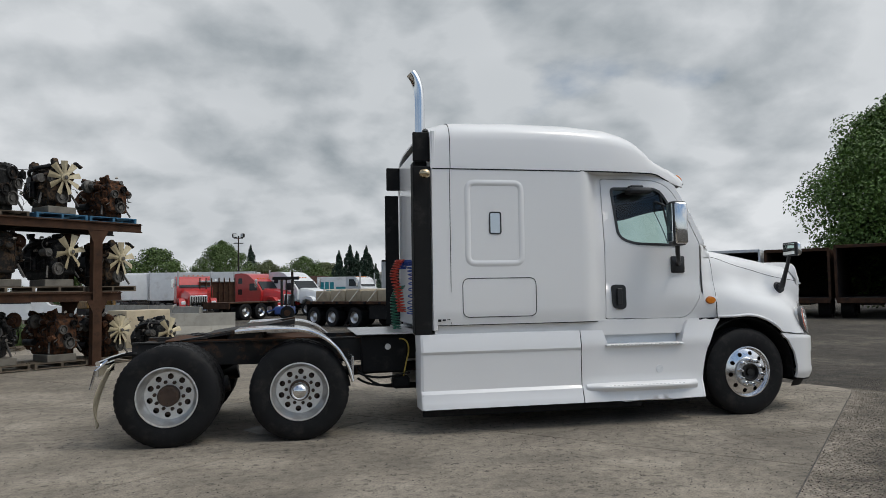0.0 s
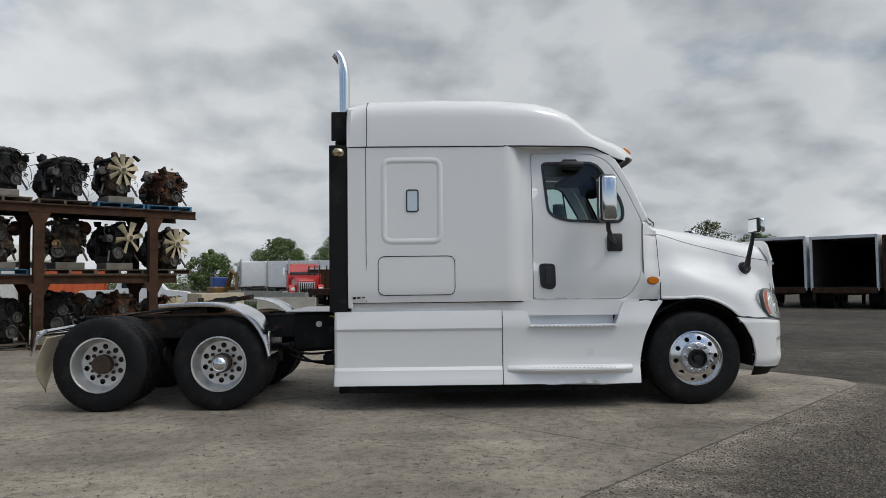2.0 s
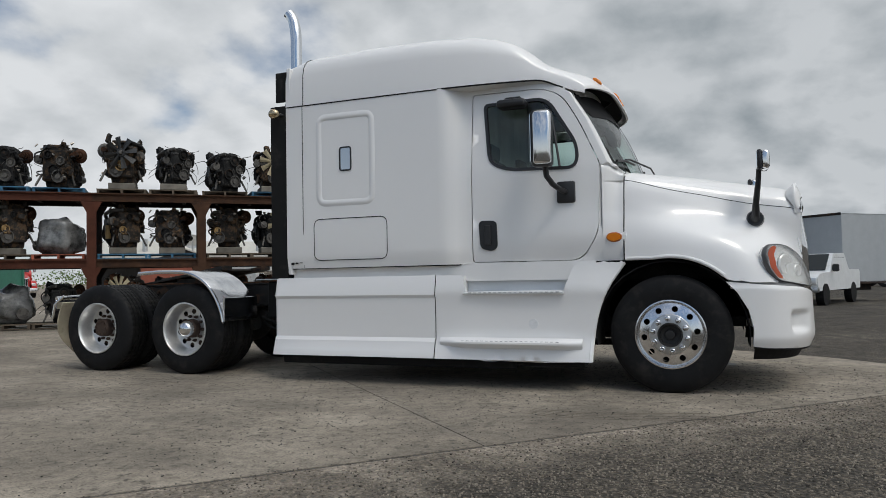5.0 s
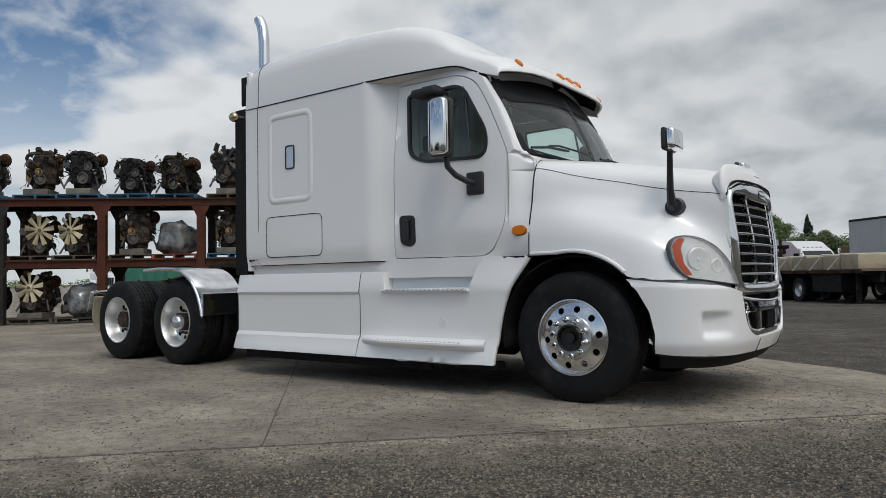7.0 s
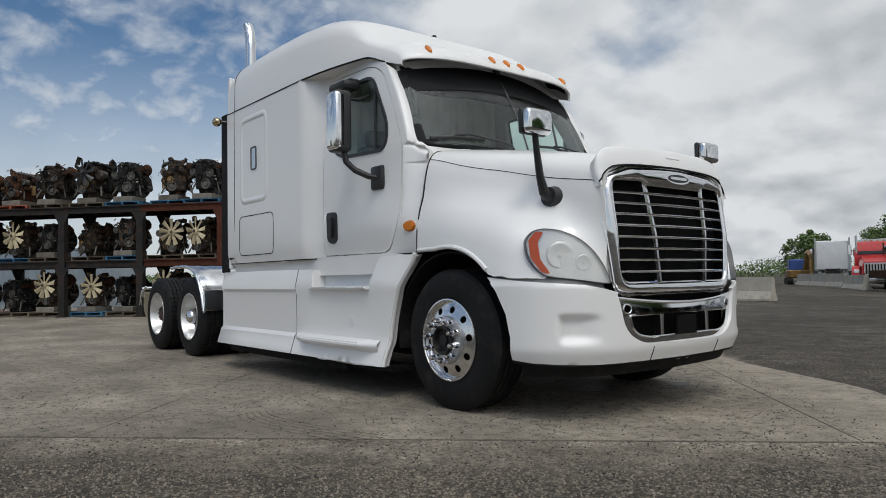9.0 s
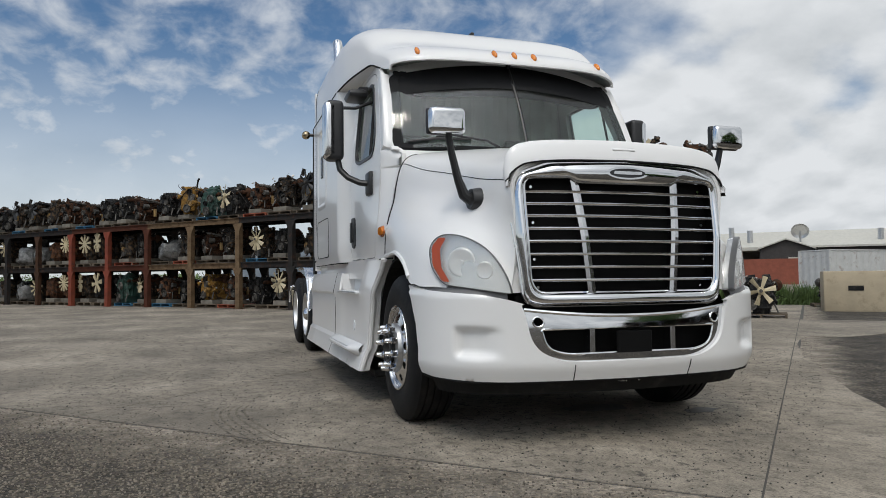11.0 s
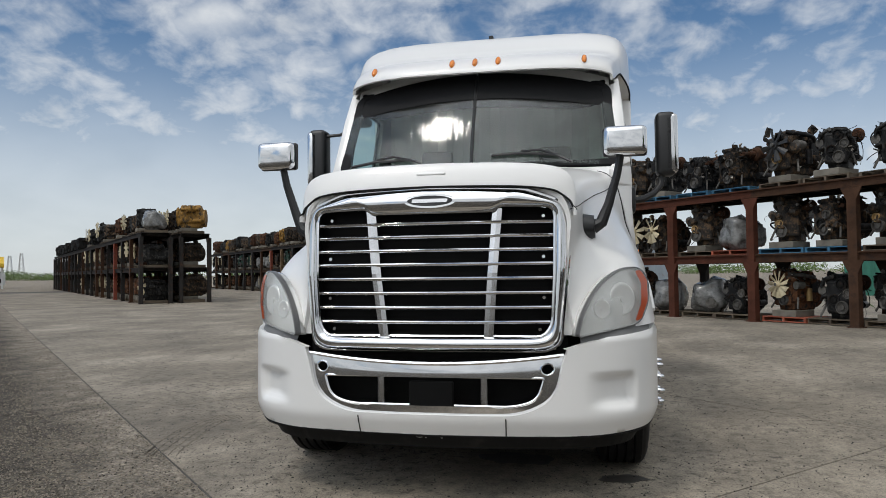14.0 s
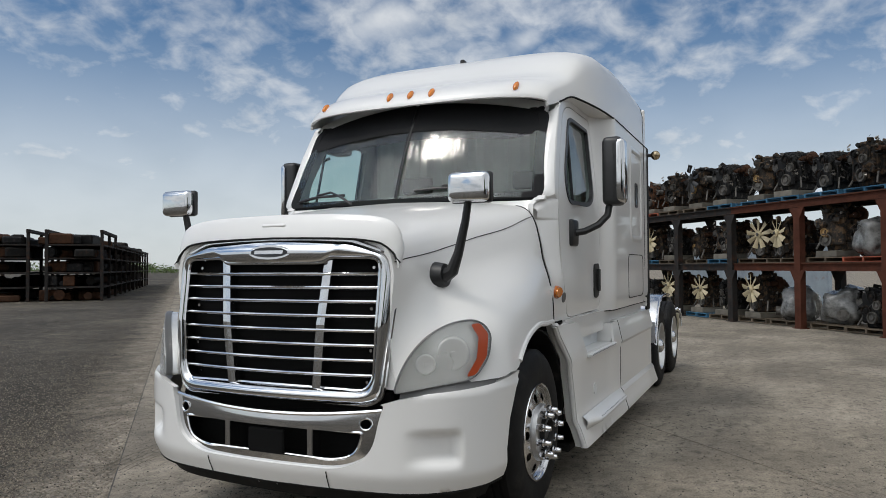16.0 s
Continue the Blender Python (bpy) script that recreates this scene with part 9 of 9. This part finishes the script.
# maroon stake rack standing behind it
stk = thing("stake_rack", "dark maroon steel stake rack with pale top rail", "rack", lay(-10.6, 41.7, 15))
part("panel", box(BM(), -1.15, 1.15, 0.05, 0.10, 0.9, 2.45, 0.01), RUST_BROWN, stk)
part("back_frame", box(BM(), -1.2, 1.2, 0.1, 1.2, 0.75, 0.9, 0.01), RUST_BROWN, stk)
part("top_rail", box(BM(), -1.2, 1.2, -0.02, 0.12, 2.45, 2.56, 0.02), ALU_DULL, stk)
for x in (-1.15, -0.75, -0.4, 0.1, 0.45, 0.8, 1.15):
    part("stake", box(BM(), x - 0.04, x + 0.04, -0.05, 0.03, 0.0, 2.75, 0.01), RUST_BROWN, stk)
for x in (-1.1, 1.1):
    part("rear_leg", box(BM(), x - 0.05, x + 0.05, 1.1, 1.2, 0.0, 0.8, 0.01), RUST_BROWN, stk)

# white pickup behind the racks
pick = thing("pickup_truck", "white pickup parked behind the engine racks", "truck", lay(-18.5, 28.5, 15))
pb = part("body", prism(BM(), rounded([(-2.6, 0.45), (2.6, 0.45), (2.65, 0.95), (1.5, 1.1), (0.9, 1.75), (-0.7, 1.78), (-0.9, 1.12), (-2.6, 1.1)], 0.1, 3), -0.95, 0.95, lambda u, v, d: Vector((u, d, v))), WHITE_PAINT, pick, "", True, 40)
part("side_window", box(BM(), -0.6, 0.75, -0.965, 0.965, 1.2, 1.62, 0.02), DARK_GLASS, pb)
for x in (-1.7, 1.75):
    for y in (-0.97, 0.75):
        part("road_wheel", cyl(BM(), (x, y, 0.38), (x, y + 0.22, 0.38), 0.38, seg=20), RUBBER, pick, "", True)

# small excavator behind the barriers
exc = thing("excavator", "small yellow and blue excavator behind the barriers", "excavator", lay(-20.6, 50.6, -60))
part("cab", box(BM(), -0.8, 0.5, -0.8, 0.5, 0.7, 1.9, 0.08), BLUE_PAINT, exc)
part("body", box(BM(), -1.6, 1.0, -0.9, 0.9, 0.5, 1.1, 0.06), ENG_YELLOW, exc)
for s in (-1, 1):
    part("crawler_track", prism(BM(), rounded([(-1.5, 0.0), (1.2, 0.0), (1.3, 0.3), (1.1, 0.5), (-1.4, 0.5), (-1.6, 0.3)], 0.12, 3), s * 0.6, s * 1.0, lambda u, v, d: Vector((u, d, v))), BLACK_MATTE, exc)
part("boom", tube(BM(), [(0.6, 0.3, 1.0), (1.7, 0.4, 2.4), (2.9, 0.4, 2.1)], [0.22, 0.18, 0.12], 8), ENG_YELLOW, exc)
part("dipper", tube(BM(), [(2.9, 0.4, 2.1), (3.2, 0.4, 0.7)], 0.12, 8), ENG_YELLOW, exc)
office = thing("far_building", "long low pale building beyond the yard", "building", lay(6, 110, 4))
part("wall", box(BM(), -40, 40, -5, 5, 0, 4.2), surface("pale_far_wall", (0.42, 0.42, 0.40), 0.8, vary=0.1), office)
part("roof", box(BM(), -40.4, 40.4, -5.4, 5.4, 4.2, 4.6), METAL_ROOF, office)
for k in range(12):
    part("window", box(BM(), -36 + 6.2 * k, -33.5 + 6.2 * k, -5.05, -4.98, 1.4, 2.7), DARK_GLASS, office)

# flood-light pole
pole = thing("floodlight_pole", "tall dark floodlight pole with two lamps", "lamp post", lay(-10.3, 55.5) @ Matrix.Diagonal((1, 1, 1.06, 1)))
part("mast", cyl(BM(), (0, 0, 0), (0, 0, 6.3), 0.10, 0.06, 10), FRAME_STEEL, pole)
part("cross_arm", box(BM(), -0.42, 0.42, -0.04, 0.04, 5.66, 5.73), FRAME_STEEL, pole)
part("cross_arm", box(BM(), -0.40, 0.40, -0.04, 0.04, 6.08, 6.16), FRAME_STEEL, pole)
for x, yaw in ((-0.34, 0.5), (0.36, -0.9)):
    fm = Matrix.Translation((x, 0, 6.16)) @ Matrix.Rotation(yaw, 4, "Z")
    fl_ = part("floodlight", box(BM(), -0.19, 0.19, -0.12, 0.10, 0.0, 0.34, 0.04, fm), FRAME_STEEL, pole)
    part("lamp_glass", box(BM(), -0.15, 0.15, -0.135, -0.12, 0.05, 0.29, 0.0, fm), LAMP_BOWL, fl_)

# truck-mounted forklift hung on the end of the log trailer
fork = thing("forklift", "dark truck-mounted forklift beside the log trailer", "forklift", lay(-5.85, 37.0, -8))
part("chassis", box(BM(), -0.75, 0.35, -0.5, 0.9, 0.32, 0.80, 0.04), BLUE_PAINT, fork)
for x in (-0.38, 0.28):
    m_ = part("mast_rail", box(BM(), x - 0.07, x + 0.07, -0.08, 0.08, 0.25, 2.62 if x < 0 else 3.0, 0.01), FRAME_STEEL, fork)
part("lift_cylinder", cyl(BM(), (-0.1, 0.05, 0.4), (-0.1, 0.05, 2.5), 0.05, 0.05, 10), FRAME_STEEL, fork)
part("cross_beam", box(BM(), -0.95, 0.72, -0.10, 0.10, 2.48, 2.68, 0.03), BLACK_MATTE, fork)
part("seat_back", box(BM(), 0.05, 0.22, 0.3, 0.8, 0.9, 1.5, 0.05), BLACK_PLASTIC, fork)
part("brace", tube(BM(), [(-0.6, 0.0, 0.75), (-1.3, -0.1, 0.45)], 0.05, 8), BLUE_PAINT, fork)
for x, y in ((0.05, -0.62), (-0.35, 0.95)):
    w_ = part("road_wheel", cyl(BM(), (x, y, 0.42), (x, y + 0.28, 0.42), 0.42, seg=22), RUBBER, fork, "", True)
    part("wheel_rim", cyl(BM(), (x, y - 0.012, 0.42), (x, y, 0.42), 0.20, seg=18), RUST_BROWN, w_)

# white pickup facing the yard, beside the flatbed
pk = thing("pickup_truck", "white pickup with a black grille facing the yard", "truck", lay(2.35, 16.4, -112) @ Matrix.Diagonal((0.86, 0.86, 0.86, 1)))
body = part("body", prism(BM(), rounded([(-5.5, 0.55), (-0.15, 0.55), (-0.05, 0.72), (-0.02, 1.02), (-0.25, 1.15), (-1.45, 1.22), (-2.1, 1.88), (-3.6, 1.92), (-3.95, 1.30), (-5.5, 1.28)], 0.09, 3), -0.98, 0.98, lambda u, v, d: Vector((u, d * (1 - 0.10 * max(0.0, v - 1.2)) * (1 - 0.05 * sgrow((u + 0.5) / 0.5)), v))), WHITE_PAINT, pk, "", True, 40)
part("windscreen", prism(BM(), [(-1.52, 1.26), (-1.48, 1.29), (-2.06, 1.86), (-2.11, 1.84)], -0.80, 0.80, lambda u, v, d: Vector((u + 0.03, d, v + 0.01))), DARK_GLASS, body)
part("grille", box(BM(), -0.06, 0.03, -0.60, 0.60, 0.74, 1.05, 0.03), GRILLE_BLACK, body, "black front grille")
part("grille_bar", box(BM(), 0.02, 0.045, -0.58, 0.58, 0.885, 0.915, 0.005), BLACK_PLASTIC, body)
part("badge", cyl(BM(), (0.045, 0, 0.90), (0.055, 0, 0.90), 0.07, seg=16), ALU_DULL, body)
part("front_bumper", box(BM(), -0.12, 0.09, -0.98, 0.98, 0.50, 0.68, 0.04, seg=2), ALU_DULL, body, "", True)
for s1 in (-1, 1):
    part("headlamp", box(BM(), -0.16, 0.015, s1 * 0.77 - 0.14, s1 * 0.77 + 0.14, 0.76, 1.03, 0.04, seg=2), LAMP_BOWL, body, "", True)
    part("mirror", box(BM(), -1.75, -1.62, s1 * 1.10 - 0.11, s1 * 1.10 + 0.11, 1.22, 1.50, 0.04), BLACK_PLASTIC, body)
    part("side_window", box(BM(), -3.5, -2.15, s1 * 0.915 - 0.012, s1 * 0.915 + 0.012, 1.36, 1.76, 0.01), DARK_GLASS, body)
    for x in (-0.85, -4.5):
        part("road_wheel", cyl(BM(), (x, s1 * 0.86 - 0.13, 0.40), (x, s1 * 0.86 + 0.13, 0.40), 0.40, seg=22), RUBBER, pk, "", True)

# dark stacks of flattened scrap and frames along the road
SCRAP = [IRON, IRON_RUST, ENG_BLACK, ENG_BLACK, RUST_BROWN]


SCRAP_V, SCRAP_F = [], []


def scrap_stack(base, n, tall, label, seed, joined=False):
    rnd = random.Random(seed)
    r = thing("scrap_rack", label, "rack", base @ Matrix.Translation((-3.0 * n, 0, 0)), "scrap racks along the road")
    for x in (0.0, -3.0):
        for y in (0.0, 2.4):
            part("post", box(BM(), x - 0.07, x + 0.07, y - 0.07, y + 0.07, 0, tall, 0.01), RACK_DARK, r)
    for z in (0.7, 1.4, 2.1, 2.75):
        part("shelf", box(BM(), -3.05, 0.05, -0.05, 2.45, z - 0.08, z, 0.01), RACK_DARK, r)
    part("top_beam", box(BM(), -3.1, 0.1, -0.08, 0.08, tall - 0.16, tall, 0.01), RACK_DARK, r)
    part("top_beam", box(BM(), -3.1, 0.1, 2.32, 2.48, tall - 0.16, tall, 0.01), RACK_DARK, r)
    for z0 in (0.02, 0.71, 1.41, 2.11, 2.76):
        for k in range(11):
            x, y = rnd.uniform(-2.7, -0.3), rnd.uniform(-0.1, 1.8)
            a, b, c = rnd.uniform(0.35, 0.75), rnd.uniform(0.25, 0.55), rnd.uniform(0.25, 0.58)
            mt = rnd.choice(SCRAP)
            if rnd.random() < 0.5:
                bm = box(BM(), -a, a, -b, b, 0, c, 0.06)
            else:
                bm = cyl(BM(), (-a, 0, c * 0.5), (a, 0, c * 0.5), c * 0.5, c * 0.42, 12)
            if joined:
                bmesh.ops.transform(bm, matrix=base @ Matrix.Translation((-3.0 * n + x, y, z0)) @ Matrix.Rotation(rnd.uniform(-0.5, 0.5), 4, "Z"), verts=bm.verts)
                o = len(SCRAP_V)
                bm.verts.index_update()
                SCRAP_V.extend(v.co.copy() for v in bm.verts)
                SCRAP_F.extend([o + v.index for v in f.verts] for f in bm.faces)
                bm.free()
                continue
            it = part("scrap_part", bm, mt)
            it.matrix_basis = base @ Matrix.Translation((-3.0 * n + x, y, z0)) @ Matrix.Rotation(rnd.uniform(-0.5, 0.5), 4, "Z")
            tagged(it, "greasy salvaged truck part", "scrap", "scrap parts on racks")
    return r


STACK = pose(-18.4, -28.9, 0, 0, 0, 44)
for n in range(11):
    scrap_stack(STACK, n, 3.45 if n < 2 else 3.0, "dark steel rack crammed with greasy scrap", 70 + n, n > 2)
STACK2 = pose(-16.2, -31.2, 0, 0, 0, 44)
for n in range(2):
    scrap_stack(STACK2, n, 3.45, "dark steel rack crammed with greasy scrap", 90 + n)
me = bpy.data.meshes.new("scrap_rest")
me.from_pydata(SCRAP_V, [], SCRAP_F)
me.materials.append(surface("far_scrap", (0.028, 0.024, 0.021), 0.8, rand=0.6, island=True, spec=0.15))
tagged(new("scrap_rest", me), "greasy salvaged parts further along the racks", "scrap", kind="stuff")
# parked car lifted on a rack, far along the road
car = thing("yellow_car", "yellow car body stored on a frame", "car", pose(-62, -63, 0, 0, 0, 44))
part("body", prism(BM(), rounded([(-2.1, 2.3), (2.1, 2.3), (2.1, 2.8), (1.2, 2.95), (0.7, 3.5), (-1.1, 3.5), (-1.7, 2.95), (-2.1, 2.9)], 0.12, 3), -0.85, 0.85, lambda u, v, d: Vector((u, d, v))), surface("yellow_car_paint", (0.62, 0.40, 0.03), 0.4), car)
for x in (-1.6, 1.6):
    for y in (-0.7, 0.7):
        part("stand_leg", box(BM(), x - 0.08, x + 0.08, y - 0.08, y + 0.08, 0, 2.3), WHITE_PAINT, car)
van = thing("white_van", "white truck cab shell beneath the stored car", "truck", pose(-62, -63, 0, 0, 0, 44))
part("body", box(BM(), -1.2, 1.4, -1.0, 1.0, 0.35, 1.7, 0.15, seg=2), WHITE_PAINT, van, "", True)
part("grille", box(BM(), 1.38, 1.42, -0.6, 0.6, 0.6, 1.1), BLACK_MATTE, van)
# transmission towers
TOWERS = ((-229.7, -216.3, 9.5), (-232.3, -213.4, 10.5))
for x, y, h in TOWERS:
    t = thing("lattice_tower", "distant grey steel lattice tower", "tower", pose(x, y, 0, 0, 0, 30), "lattice towers")
    for sx in (-1, 1):
        for sy in (-1, 1):
            part("leg", tube(BM(), [(sx * 1.2, sy * 1.2, 0), (sx * 0.6, sy * 0.6, h * 0.7), (sx * 0.4, sy * 0.4, h)], 0.10, 5), ALU_DULL, t)
    for k in range(6):
        z = h * k / 6
        w0, w1 = 1.2 - 0.8 * k / 6, 1.2 - 0.8 * (k + 1) / 6
        for q in range(4):
            a, b = math.pi / 2 * q + math.pi / 4, math.pi / 2 * (q + 1) + math.pi / 4
            part("brace", tube(BM(), [(1.414 * w0 * math.cos(a), 1.414 * w0 * math.sin(a), z), (1.414 * w1 * math.cos(b), 1.414 * w1 * math.sin(b), z + h / 6)], 0.06, 4), ALU_DULL, t)
# far racks and tree line down the road
FARROW = pose(-62, -50, 0, 0, 0, 44)
for n in range(8):
    rack_bay(FARROW, n, "d", "d", "d", n == 7)
    for tier in range(3):
        for slot in range(2):
            load(FARROW, n, tier, slot, rnd.choice("bcegkd"), True, rnd)
random.seed(3)
cl = []
for k in range(150):
    a = math.radians(random.uniform(150, 260))
    d = random.uniform(240, 300)
    cl.append(((d * math.cos(a), d * math.sin(a), random.uniform(0.3, 2.2)), (7, 7, 1.8), 280))
woods = thing("far_woods", "distant low tree line on the horizon", "woods", kind="stuff")
leaf_mesh("foliage", cl, 0.6, LEAF_A, woods, 4)
cl = []
for k in range(120):
    a = math.radians(random.uniform(20, 150))
    d = random.uniform(150, 190)
    cl.append(((d * math.cos(a), d * math.sin(a), random.uniform(0.5, 2.8)), (6, 6, 2.0), 260))
woods2 = thing("far_hedge", "distant hedge and tree line on the horizon", "woods", kind="stuff")
leaf_mesh("foliage", cl, 0.5, LEAF_A, woods2, 6)

# clear away spare protos
for ob in {o.name: o for o in list(PAL.values()) + list(ENG.values()) + [TIMBER]}.values():
    if ob.name not in used:
        used.add(ob.name)
        for c in list(ob.children_recursive) + [ob]:
            bpy.data.objects.remove(c)
